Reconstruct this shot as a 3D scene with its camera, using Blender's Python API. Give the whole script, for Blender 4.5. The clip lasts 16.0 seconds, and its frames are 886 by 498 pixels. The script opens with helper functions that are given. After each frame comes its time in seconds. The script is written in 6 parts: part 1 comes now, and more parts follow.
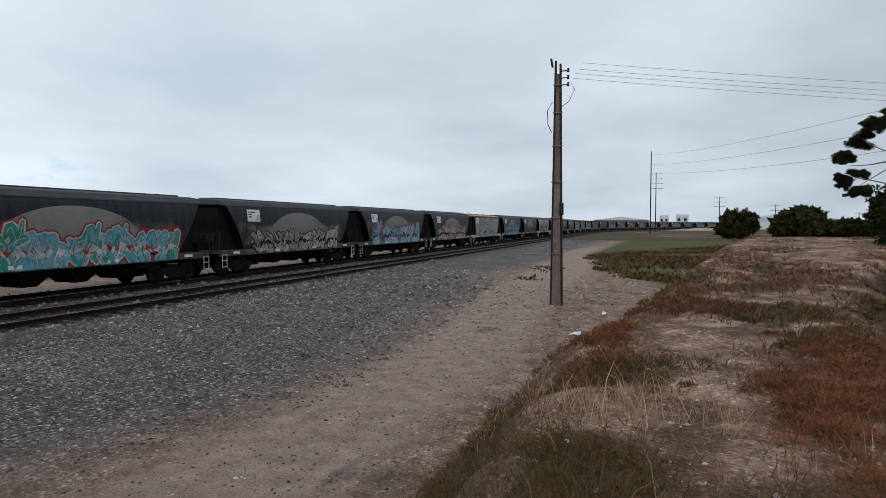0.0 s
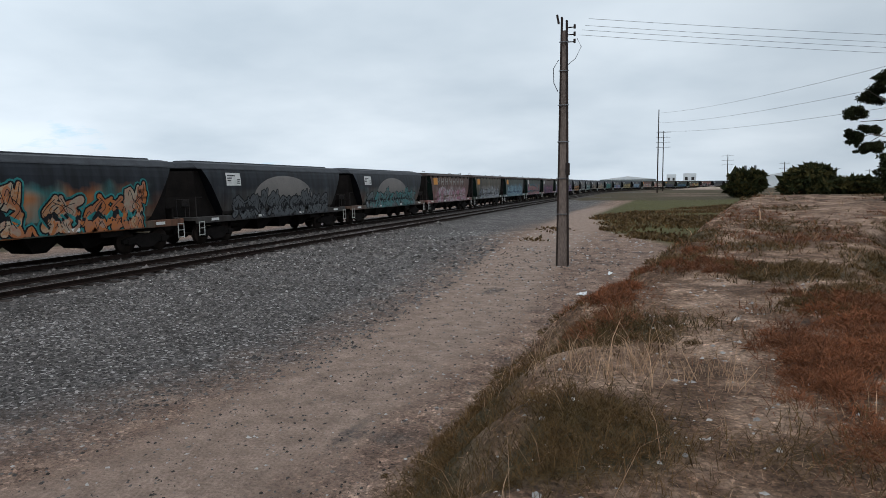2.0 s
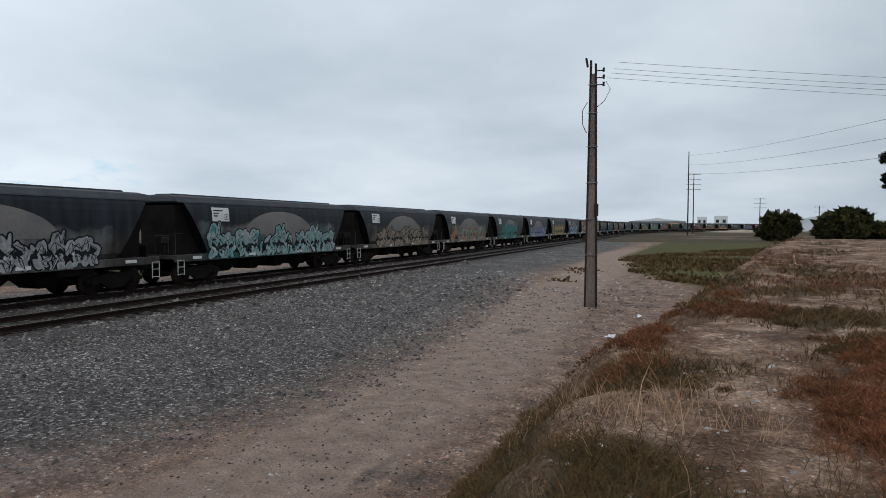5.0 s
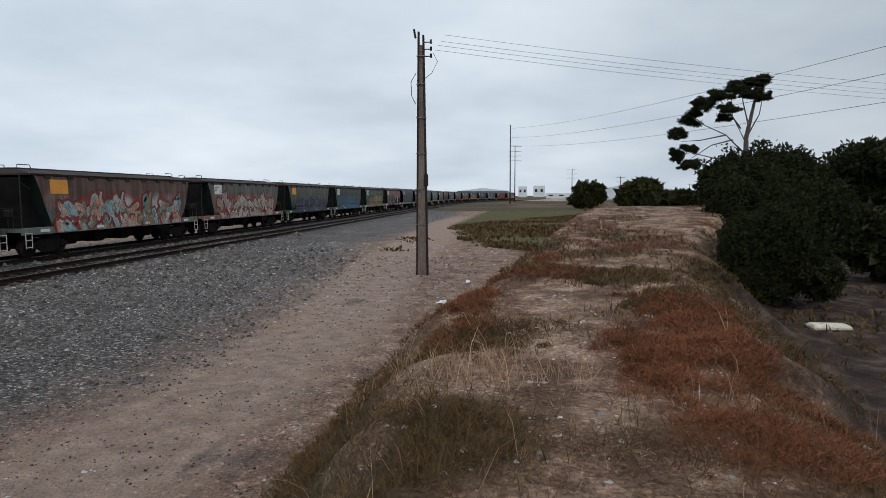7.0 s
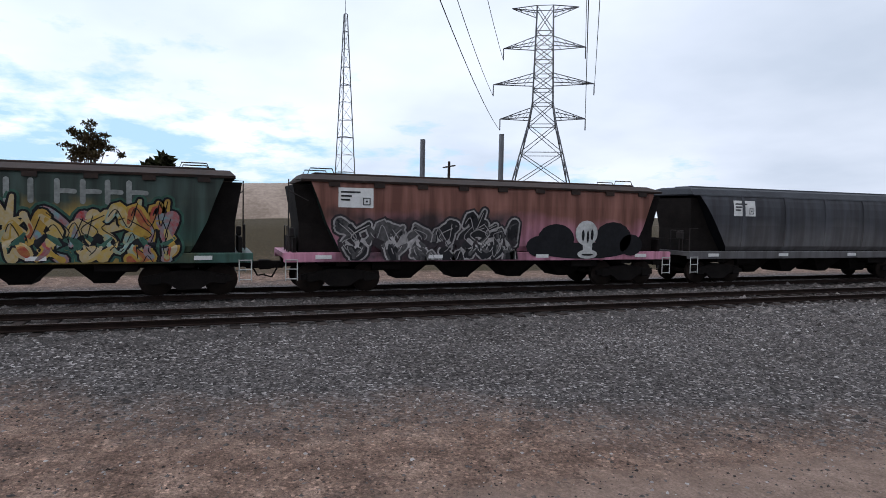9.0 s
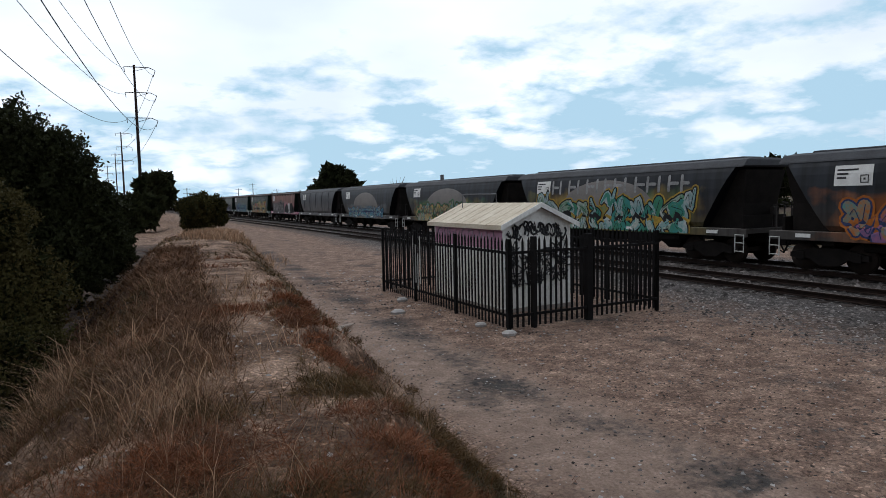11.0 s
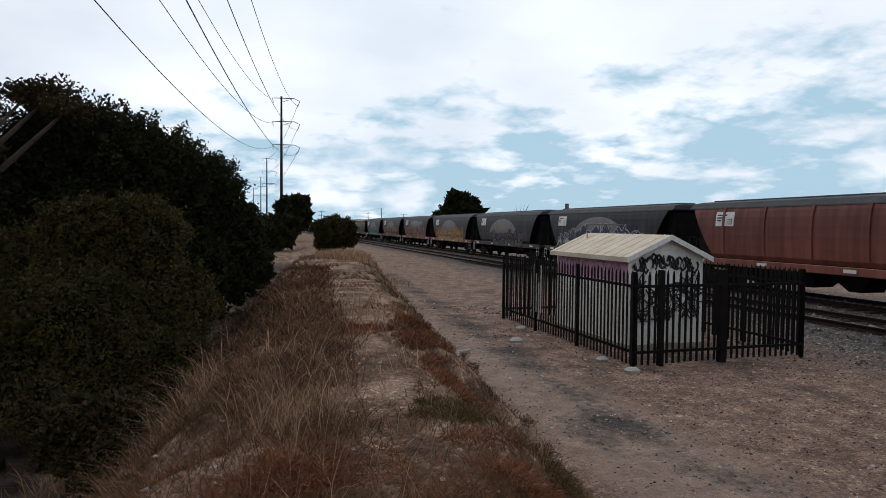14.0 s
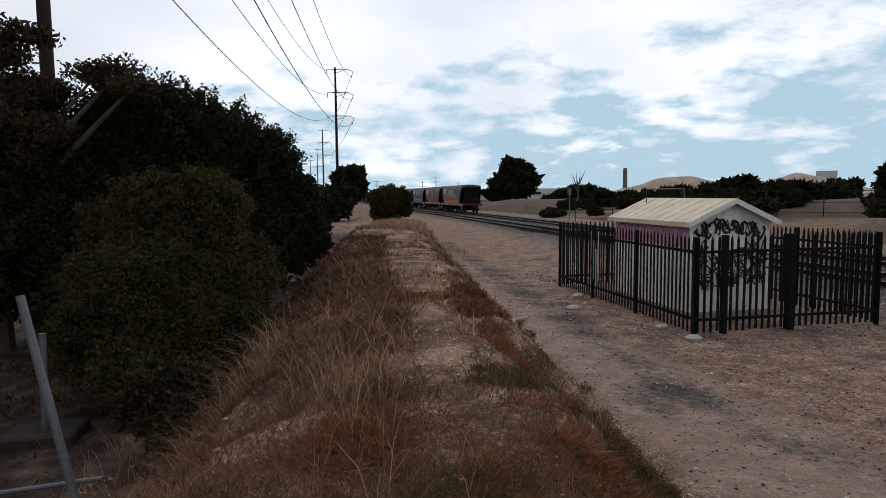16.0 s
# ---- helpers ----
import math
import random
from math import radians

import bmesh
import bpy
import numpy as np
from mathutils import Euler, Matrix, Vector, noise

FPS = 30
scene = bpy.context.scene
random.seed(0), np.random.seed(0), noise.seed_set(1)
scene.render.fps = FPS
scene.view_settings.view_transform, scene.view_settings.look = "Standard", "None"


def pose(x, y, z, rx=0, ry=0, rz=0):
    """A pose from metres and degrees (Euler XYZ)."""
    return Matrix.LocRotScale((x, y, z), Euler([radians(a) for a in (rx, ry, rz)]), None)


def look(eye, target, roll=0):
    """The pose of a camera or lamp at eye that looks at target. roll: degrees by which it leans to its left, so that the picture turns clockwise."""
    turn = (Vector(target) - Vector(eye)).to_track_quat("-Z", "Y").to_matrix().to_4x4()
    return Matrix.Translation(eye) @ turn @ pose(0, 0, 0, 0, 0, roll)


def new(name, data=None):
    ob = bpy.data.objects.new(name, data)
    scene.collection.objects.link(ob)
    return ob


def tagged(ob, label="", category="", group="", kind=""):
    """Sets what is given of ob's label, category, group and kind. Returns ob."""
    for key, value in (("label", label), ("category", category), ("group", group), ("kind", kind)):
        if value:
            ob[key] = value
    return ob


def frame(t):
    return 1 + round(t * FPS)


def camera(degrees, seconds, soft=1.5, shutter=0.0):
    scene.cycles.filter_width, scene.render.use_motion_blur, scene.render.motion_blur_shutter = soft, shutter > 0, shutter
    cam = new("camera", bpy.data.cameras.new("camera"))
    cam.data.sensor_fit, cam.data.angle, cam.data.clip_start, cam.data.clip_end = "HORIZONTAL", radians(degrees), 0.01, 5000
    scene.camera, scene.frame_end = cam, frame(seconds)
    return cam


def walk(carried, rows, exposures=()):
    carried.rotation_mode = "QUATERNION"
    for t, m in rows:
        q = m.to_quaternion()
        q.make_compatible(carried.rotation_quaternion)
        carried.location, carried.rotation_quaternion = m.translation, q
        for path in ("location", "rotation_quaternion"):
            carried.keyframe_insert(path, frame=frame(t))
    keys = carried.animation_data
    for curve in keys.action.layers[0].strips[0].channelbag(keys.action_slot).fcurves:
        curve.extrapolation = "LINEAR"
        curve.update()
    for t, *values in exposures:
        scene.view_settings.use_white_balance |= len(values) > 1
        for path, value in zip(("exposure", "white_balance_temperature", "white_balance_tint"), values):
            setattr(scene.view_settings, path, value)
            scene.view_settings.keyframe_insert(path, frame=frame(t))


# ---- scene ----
cam = camera(70.0, 16.0, soft=0.8)
EYE = (0.0, 0.0, 2.95)


def eye_row(t, yaw, pitch, roll):
    return t, pose(EYE[0], EYE[1], EYE[2], 90 + pitch, roll, yaw)


walk(cam, [eye_row(*r) for r in (
    (0.0, 18.0, -2.26, -0.07), (0.5, 12.98, -3.3, 1.48), (1.0, 11.18, 0.19, -0.6), (1.1, 14.67, -2.73, -0.3),
    (1.5, 18.99, -3.15, 0.32), (2.0, 18.49, -5.7, 0.6), (2.5, 17.53, -6.51, 0.02), (2.8, 18.08, -4.69, -0.24),
    (3.0, 16.44, -2.18, 0.1), (3.5, 20.39, -2.21, 0.8), (4.6, 20.9, -2.3, 0.1), (5.8, 21.19, -1.89, -0.76),
    (6.0, 21.5, -4.07, 0.2), (6.5, 13.91, -3.68, 0.19), (7.0, 5.9, -4.85, 0.18), (7.5, 8.03, -4.06, -0.7),
    (8.0, 9.1, -2.22, -0.76), (8.3, 6.4, -2.15, -0.83), (8.5, 17.15, -4.95, -0.3), (8.6, 26.6, -5.08, -0.41),
    (8.7, 36.6, -5.2, -0.3), (8.8, 47.3, -4.5, -0.6), (8.9, 58.4, -3.8, -1.1), (9.0, 69.56, -3.24, -1.15),
    (9.1, 80.6, -3.3, -0.3), (9.2, 91.4, -3.6, 0.8), (9.3, 101.4, -3.8, 1.2), (9.5, 118.0, -4.0, 1.0),
    (9.8, 134.0, -4.2, 0.9), (10.2, 146.0, -4.3, 0.9), (10.7, 151.5, -4.4, 0.9), (11.3, 153.5, -4.38, 0.89),
    (11.5, 154.07, -3.34, 0.01), (12.0, 154.96, -2.47, -0.09), (12.5, 157.72, -4.31, 0.04), (13.0, 152.5, -4.48, 0.84),
    (13.5, 160.0, -5.17, -0.23), (14.0, 163.65, -2.06, -0.54), (14.5, 164.56, -4.03, -1.37), (15.0, 165.29, -4.07, 0.08),
    (15.5, 166.34, -3.53, -0.02), (16.0, 168.58, -4.93, 0.55))],
    exposures=((0.0, -0.03, 6380, 8), (1.0, 0.0, 6550, 10), (1.5, 0.02, 6450, 9), (2.0, 0.05, 6400, 8), (2.5, 0.1, 6400, 8), (3.0, -0.05, 6350, 8), (3.5, -0.27, 6350, 8), (4.6, -0.15, 6380, 8), (6.0, -0.03, 6400, 9), (8.0, 0.06, 6450, 10), (8.5, -0.1, 6400, 12), (9.0, 0.1, 6250, 15),
               (9.6, 0.06, 6500, 14), (11.3, -0.18, 6500, 12), (12.5, -0.26, 6480, 12), (13.5, -0.2, 6700, 13), (14.0, -0.26, 6700, 13), (15.0, -0.26, 6750, 14), (16.0, -0.24, 6850, 15)))

# ---- sky, sun ----
SUN_AZ, SUN_EL = 200.0, 50.0  # from +y, counter-clockwise
world = bpy.data.worlds.new("world")
scene.world = world
world.use_nodes = True


def build_sky():
    nt = world.node_tree
    nt.nodes.clear()
    N, L = nt.nodes.new, nt.links.new
    out, bg, sky = N("ShaderNodeOutputWorld"), N("ShaderNodeBackground"), N("ShaderNodeTexSky")
    sky.sky_type, sky.sun_disc = "NISHITA", False
    sky.sun_elevation, sky.sun_rotation = radians(SUN_EL), radians(-SUN_AZ)
    sky.air_density, sky.dust_density = 1.0, 0.6
    tc = N("ShaderNodeTexCoord")
    sep = N("ShaderNodeSeparateXYZ")
    L(tc.outputs["Generated"], sep.inputs[0])
    # the cloud layer lies flat, so its pattern draws together towards the horizon
    up = N("ShaderNodeMath"); up.operation = "ADD"; up.inputs[1].default_value = 0.22
    clampz = N("ShaderNodeMath"); clampz.operation = "MAXIMUM"; clampz.inputs[1].default_value = 0.0
    L(sep.outputs[2], clampz.inputs[0]); L(clampz.outputs[0], up.inputs[0])
    dx, dy = N("ShaderNodeMath"), N("ShaderNodeMath")
    dx.operation = dy.operation = "DIVIDE"
    L(sep.outputs[0], dx.inputs[0]); L(up.outputs[0], dx.inputs[1])
    L(sep.outputs[1], dy.inputs[0]); L(up.outputs[0], dy.inputs[1])
    flat = N("ShaderNodeCombineXYZ")
    L(dx.outputs[0], flat.inputs[0]); L(dy.outputs[0], flat.inputs[1])
    n1, n2 = N("ShaderNodeTexNoise"), N("ShaderNodeTexNoise")
    n1.inputs["Scale"].default_value, n1.inputs["Detail"].default_value, n1.inputs["Roughness"].default_value = 2.5, 10.0, 0.58
    n2.inputs["Scale"].default_value, n2.inputs["Detail"].default_value = 0.8, 5.0
    L(flat.outputs[0], n1.inputs["Vector"]); L(flat.outputs[0], n2.inputs["Vector"])
    # the cover breaks up towards the west and south
    side = N("ShaderNodeMath"); side.operation = "MULTIPLY_ADD"
    side.inputs[1].default_value, side.inputs[2].default_value = 0.2, 0.215
    L(sep.outputs[1], side.inputs[0])
    west = N("ShaderNodeMath"); west.operation = "MULTIPLY_ADD"; west.inputs[1].default_value = 0.2
    L(sep.outputs[0], west.inputs[0]); L(side.outputs[0], west.inputs[2])
    sum1 = N("ShaderNodeMath"); sum1.operation = "ADD"
    L(n1.outputs[0], sum1.inputs[0]); L(west.outputs[0], sum1.inputs[1])
    high = N("ShaderNodeMath"); high.operation = "MULTIPLY_ADD"; high.inputs[1].default_value = 1.15
    L(clampz.outputs[0], high.inputs[0]); L(sum1.outputs[0], high.inputs[2])
    cover = N("ShaderNodeValToRGB")
    cover.color_ramp.elements[0].position, cover.color_ramp.elements[1].position = 0.55, 0.69
    L(high.outputs[0], cover.inputs[0])
    # small heaped clouds low over the horizon
    mpp = N("ShaderNodeMapping"); mpp.inputs["Scale"].default_value = (1.0, 1.0, 2.6); mpp.inputs["Location"].default_value = (0.35, 0.1, 0.0)
    L(tc.outputs["Generated"], mpp.inputs[0])
    n3 = N("ShaderNodeTexNoise")
    n3.inputs["Scale"].default_value, n3.inputs["Detail"].default_value, n3.inputs["Roughness"].default_value = 6.5, 7.0, 0.5
    L(mpp.outputs[0], n3.inputs["Vector"])
    puff = N("ShaderNodeMapRange"); puff.inputs[1].default_value, puff.inputs[2].default_value = 0.56, 0.67
    L(n3.outputs[0], puff.inputs[0])
    both = N("ShaderNodeMath"); both.operation = "MAXIMUM"
    L(cover.outputs[0], both.inputs[0]); L(puff.outputs[0], both.inputs[1])
    tone = N("ShaderNodeValToRGB")
    tone.color_ramp.elements[0].position, tone.color_ramp.elements[1].position = 0.34, 0.68
    tone.color_ramp.elements[0].color, tone.color_ramp.elements[1].color = (5.0, 5.75, 6.55, 1), (7.3, 7.95, 8.65, 1)
    L(n2.outputs[0], tone.inputs[0])
    boost = N("ShaderNodeVectorMath"); boost.operation = "SCALE"
    warm = N("ShaderNodeMath"); warm.operation = "MULTIPLY_ADD"
    warm.inputs[1].default_value, warm.inputs[2].default_value = -0.34, 1.24
    L(sep.outputs[1], warm.inputs[0])
    # thicker, greyer cover to the east
    east = N("ShaderNodeMath"); east.operation = "MAXIMUM"; east.inputs[1].default_value = 0.0
    L(sep.outputs[0], east.inputs[0])
    dull = N("ShaderNodeMath"); dull.operation = "MULTIPLY_ADD"; dull.inputs[1].default_value = -0.5
    L(east.outputs[0], dull.inputs[0]); L(warm.outputs[0], dull.inputs[2])
    L(tone.outputs[0], boost.inputs[0]); L(dull.outputs[0], boost.inputs["Scale"])
    blue = N("ShaderNodeVectorMath"); blue.operation = "SCALE"; blue.inputs["Scale"].default_value = 0.55
    L(sky.outputs[0], blue.inputs[0])
    haze = N("ShaderNodeMix"); haze.data_type = "RGBA"
    haze.inputs[0].default_value = 0.92
    L(blue.outputs[0], haze.inputs[6]); haze.inputs[7].default_value = (4.5, 6.9, 8.6, 1)
    mix = N("ShaderNodeMix"); mix.data_type = "RGBA"
    L(both.outputs[0], mix.inputs[0]); L(haze.outputs[2], mix.inputs[6]); L(boost.outputs[0], mix.inputs[7])
    L(mix.outputs[2], bg.inputs[0])
    bg.inputs[1].default_value = 0.115
    L(bg.outputs[0], out.inputs[0])


build_sky()
sun = new("sun", bpy.data.lights.new("sun", "SUN"))
sun.data.energy, sun.data.angle, sun.data.color = 0.7, radians(14), (1.0, 0.95, 0.88)
sun.matrix_world = look((0, 0, 60), Vector((0, 0, 60)) - Vector((-math.sin(radians(SUN_AZ)) * math.cos(radians(SUN_EL)),
                        math.cos(radians(SUN_AZ)) * math.cos(radians(SUN_EL)), math.sin(radians(SUN_EL)))))

# ---- materials ----


def mat(name, a, b=None, rough=0.8, metal=0.0, scale=3.0, fine=40.0, bump=0.15, vary=0.0, island=False, spec=0.5, stretch=None):
    """Two colours mixed by a coarse and a fine noise, with fine relief; vary: how far single objects (or islands) differ."""
    m = bpy.data.materials.new(name)
    m.use_nodes = True
    nt = m.node_tree
    N, L = nt.nodes.new, nt.links.new
    bsdf = nt.nodes["Principled BSDF"]
    b = b or tuple(c * 0.75 for c in a)
    tc = N("ShaderNodeTexCoord")
    src = tc.outputs["Object"]
    if stretch:
        mp = N("ShaderNodeMapping")
        mp.inputs["Scale"].default_value = stretch
        L(src, mp.inputs[0])
        src = mp.outputs[0]
    n1, n2 = N("ShaderNodeTexNoise"), N("ShaderNodeTexNoise")
    n1.inputs["Scale"].default_value, n1.inputs["Detail"].default_value = scale, 4.0
    n2.inputs["Scale"].default_value, n2.inputs["Detail"].default_value = fine, 3.0
    L(src, n1.inputs["Vector"]); L(src, n2.inputs["Vector"])
    mixn = N("ShaderNodeMath"); mixn.operation = "MULTIPLY_ADD"; mixn.inputs[1].default_value = 0.45
    sub = N("ShaderNodeMath"); sub.operation = "MULTIPLY"; sub.inputs[1].default_value = 0.6
    L(n1.outputs[0], sub.inputs[0]); L(n2.outputs[0], mixn.inputs[0]); L(sub.outputs[0], mixn.inputs[2])
    ramp = N("ShaderNodeValToRGB")
    ramp.color_ramp.elements[0].position, ramp.color_ramp.elements[1].position = 0.36, 0.66
    ramp.color_ramp.elements[0].color, ramp.color_ramp.elements[1].color = (*a, 1), (*b, 1)
    L(mixn.outputs[0], ramp.inputs[0])
    col = ramp.outputs[0]
    if vary:
        rnd = N("ShaderNodeNewGeometry").outputs["Random Per Island"] if island else N("ShaderNodeObjectInfo").outputs["Random"]
        vm = N("ShaderNodeMath"); vm.operation = "MULTIPLY_ADD"; vm.inputs[1].default_value, vm.inputs[2].default_value = 2 * vary, 1 - vary
        L(rnd, vm.inputs[0])
        sc = N("ShaderNodeVectorMath"); sc.operation = "SCALE"
        L(col, sc.inputs[0]); L(vm.outputs[0], sc.inputs["Scale"])
        col = sc.outputs[0]
    L(col, bsdf.inputs["Base Color"])
    bsdf.inputs["Roughness"].default_value, bsdf.inputs["Metallic"].default_value = rough, metal
    bsdf.inputs["Specular IOR Level"].default_value = spec
    if bump:
        bp = N("ShaderNodeBump")
        bp.inputs["Strength"].default_value, bp.inputs["Distance"].default_value = bump, 0.02
        L(n2.outputs[0], bp.inputs["Height"]); L(bp.outputs[0], bsdf.inputs["Normal"])
    return m


M_STEEL = mat("dark_steel", (0.022, 0.02, 0.02), (0.04, 0.033, 0.03), 0.75, 0.0, 2, 30, spec=0.15)
M_RAIL = mat("rusty_rail", (0.012, 0.008, 0.007), (0.024, 0.015, 0.012), 0.8, 0.0, 3, 40, spec=0.08)
M_RAILTOP = mat("worn_rail_head", (0.2, 0.17, 0.155), (0.12, 0.09, 0.08), 0.45, 0.6, 3, 40)
M_SLEEPER = mat("weathered_sleeper", (0.05, 0.04, 0.035), (0.028, 0.022, 0.02), 0.95, 0, 4, 50, vary=0.25, spec=0.1)
M_CONC = mat("weathered_concrete", (0.34, 0.3, 0.27), (0.2, 0.165, 0.15), 0.9, 0, 1.5, 25, stretch=(1, 1, 0.25))
M_POLECONC = mat("grimy_pole_concrete", (0.19, 0.145, 0.122), (0.075, 0.053, 0.044), 0.9, 0, 1.5, 25, stretch=(1, 1, 0.25))
M_POLE = mat("dark_pole_steel", (0.018, 0.014, 0.013), (0.035, 0.022, 0.018), 0.8, 0.0, 2, 30, spec=0.15)
M_WIRE = mat("wire", (0.06, 0.06, 0.065), None, 0.6, 0.3, 2, 30, 0)
M_GALV = mat("galvanised_lattice", (0.16, 0.165, 0.175), (0.1, 0.1, 0.11), 0.6, 0.4, 1, 20, 0)
M_BLACK = mat("black_painted_steel", (0.006, 0.006, 0.0065), (0.011, 0.01, 0.01), 0.75, 0.0, 3, 40, spec=0.08)
M_WHITEWALL = mat("dirty_white_wall", (0.76, 0.76, 0.73), (0.54, 0.53, 0.5), 0.8, 0, 1.2, 18, stretch=(1, 1, 0.5))
M_PINKWALL = mat("faded_pink_paint", (0.5, 0.27, 0.36), (0.4, 0.2, 0.3), 0.8, 0, 1.5, 18)
M_ROOFSHED = mat("cream_roof_sheet", (0.62, 0.55, 0.44), (0.45, 0.37, 0.27), 0.75, 0, 2.5, 20)
M_INK = mat("black_spray", (0.012, 0.012, 0.014), None, 0.6, 0, 3, 30, 0)
M_PAPER = mat("white_litter", (0.75, 0.75, 0.76), (0.6, 0.6, 0.6), 0.7, 0, 5, 40)
M_BARK = mat("bark", (0.12, 0.09, 0.07), (0.06, 0.045, 0.035), 0.95, 0, 3, 25, 0.4, stretch=(1, 1, 0.3))
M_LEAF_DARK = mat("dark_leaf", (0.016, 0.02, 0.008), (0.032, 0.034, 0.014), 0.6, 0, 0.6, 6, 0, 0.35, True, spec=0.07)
M_LEAF_OLIVE = mat("olive_leaf", (0.046, 0.042, 0.014), (0.075, 0.06, 0.022), 0.6, 0, 0.6, 6, 0, 0.35, True, spec=0.07)
M_LEAF_BROWN = mat("brownish_leaf", (0.075, 0.053, 0.026), (0.045, 0.036, 0.017), 0.65, 0, 0.6, 6, 0, 0.4, True, spec=0.07)
M_LEAF_GREY = mat("grey_green_leaf", (0.06, 0.062, 0.035), (0.08, 0.075, 0.045), 0.65, 0, 0.6, 6, 0, 0.35, True, spec=0.07)
M_STRAW = mat("straw", (0.44, 0.285, 0.18), (0.26, 0.155, 0.095), 0.8, 0, 1, 6, 0, 0.4, True, spec=0.2)
M_RUST_WEED = mat("rust_red_weed", (0.22, 0.078, 0.033), (0.1, 0.04, 0.019), 0.8, 0, 1, 6, 0, 0.45, True, spec=0.2)
M_DRY_BROWN = mat("matted_brown_grass", (0.17, 0.086, 0.046), (0.065, 0.035, 0.021), 0.85, 0, 1, 6, 0, 0.45, True, spec=0.1)
M_OLIVE_WEED = mat("olive_weed", (0.052, 0.036, 0.013), (0.11, 0.06, 0.023), 0.8, 0, 1, 6, 0, 0.45, True, spec=0.2)
M_PEBBLE = mat("ballast_stone", (0.17, 0.152, 0.143), (0.06, 0.053, 0.05), 0.9, 0, 1, 30, 0.2, 0.65, True, spec=0.15)
M_PEBBLE_DARK = mat("dark_stone", (0.075, 0.063, 0.057), (0.03, 0.026, 0.024), 0.9, 0, 1, 30, 0.2, 0.6, True, spec=0.12)
M_PEBBLE_LIGHT = mat("pale_stone", (0.38, 0.36, 0.34), (0.26, 0.24, 0.23), 0.85, 0, 2, 30, 0.2, 0.35, True)


def ground_material():
    m = bpy.data.materials.new("yard_ground")
    m.use_nodes = True
    nt = m.node_tree
    N, L = nt.nodes.new, nt.links.new
    bsdf = nt.nodes["Principled BSDF"]
    bsdf.inputs["Roughness"].default_value = 0.95
    bsdf.inputs["Specular IOR Level"].default_value = 0.2
    tc = N("ShaderNodeTexCoord").outputs["Object"]

    def noise_tex(scale, detail=4.0, rough=0.55):
        n = N("ShaderNodeTexNoise")
        n.inputs["Scale"].default_value, n.inputs["Detail"].default_value, n.inputs["Roughness"].default_value = scale, detail, rough
        L(tc, n.inputs["Vector"])
        return n.outputs[0]

    def ramp(src, stops):
        r = N("ShaderNodeValToRGB")
        e = r.color_ramp.elements
        while len(e) < len(stops):
            e.new(0.5)
        for k, (p, c) in enumerate(stops):
            e[k].position, e[k].color = p, (*c, 1)
        L(src, r.inputs[0])
        return r.outputs[0]

    def blend(f, a, b):
        x = N("ShaderNodeMix"); x.data_type = "RGBA"
        L(f, x.inputs[0]); L(a, x.inputs[6]); L(b, x.inputs[7])
        return x.outputs[2]

    def zone(name, amount=0.55, scale=2.2, soft=0.18):
        at = N("ShaderNodeAttribute"); at.attribute_name = name
        add = N("ShaderNodeMath"); add.operation = "MULTIPLY_ADD"; add.inputs[1].default_value = amount
        L(noise_tex(scale, 6.0, 0.65), add.inputs[0]); L(at.outputs["Fac"], add.inputs[2])
        r = N("ShaderNodeMapRange")
        r.inputs[1].default_value, r.inputs[2].default_value = 0.5 + amount * 0.5 - soft, 0.5 + amount * 0.5 + soft
        L(add.outputs[0], r.inputs[0])
        return r.outputs[0]

    vor = N("ShaderNodeTexVoronoi"); vor.inputs["Scale"].default_value = 21.0
    L(tc, vor.inputs["Vector"])
    vsep = N("ShaderNodeSeparateColor"); L(vor.outputs["Color"], vsep.inputs[0])
    stones = ramp(vsep.outputs[0], ((0.0, (0.02, 0.0175, 0.0165)), (0.5, (0.078, 0.07, 0.066)), (0.88, (0.15, 0.136, 0.13)), (0.985, (0.42, 0.39, 0.37))))
    patch = ramp(noise_tex(0.35), ((0.35, (0.75, 0.73, 0.72)), (0.65, (1.15, 1.14, 1.15))))
    gm = N("ShaderNodeVectorMath"); gm.operation = "MULTIPLY"
    L(stones, gm.inputs[0]); L(patch, gm.inputs[1])
    dirt = ramp(noise_tex(1.6, 12.0, 0.78), ((0.3, (0.07, 0.043, 0.032)), (0.48, (0.205, 0.133, 0.1)), (0.64, (0.37, 0.258, 0.2))))
    grit = ramp(noise_tex(30.0, 6.0, 0.75), ((0.36, (0.45, 0.45, 0.46)), (0.52, (0.95, 0.95, 0.95)), (0.66, (1.35, 1.33, 1.3))))
    # small pebbles of differing tone pressed into the dirt
    peb = N("ShaderNodeTexVoronoi"); peb.inputs["Scale"].default_value = 24.0
    L(tc, peb.inputs["Vector"])
    psep = N("ShaderNodeSeparateColor"); L(peb.outputs["Color"], psep.inputs[0])
    pebble = ramp(psep.outputs[0], ((0.0, (0.5, 0.48, 0.47)), (0.16, (0.92, 0.91, 0.9)), (0.86, (1.06, 1.05, 1.04)), (0.985, (1.8, 1.76, 1.72))))
    gritp = N("ShaderNodeVectorMath"); gritp.operation = "MULTIPLY"
    L(grit, gritp.inputs[0]); L(pebble, gritp.inputs[1])
    grit = gritp.outputs[0]
    dm = N("ShaderNodeVectorMath"); dm.operation = "MULTIPLY"
    L(dirt, dm.inputs[0]); L(grit, dm.inputs[1])
    soil = ramp(noise_tex(1.3, 8.0, 0.7), ((0.32, (0.045, 0.026, 0.016)), (0.48, (0.155, 0.092, 0.06)), (0.64, (0.4, 0.272, 0.2))))
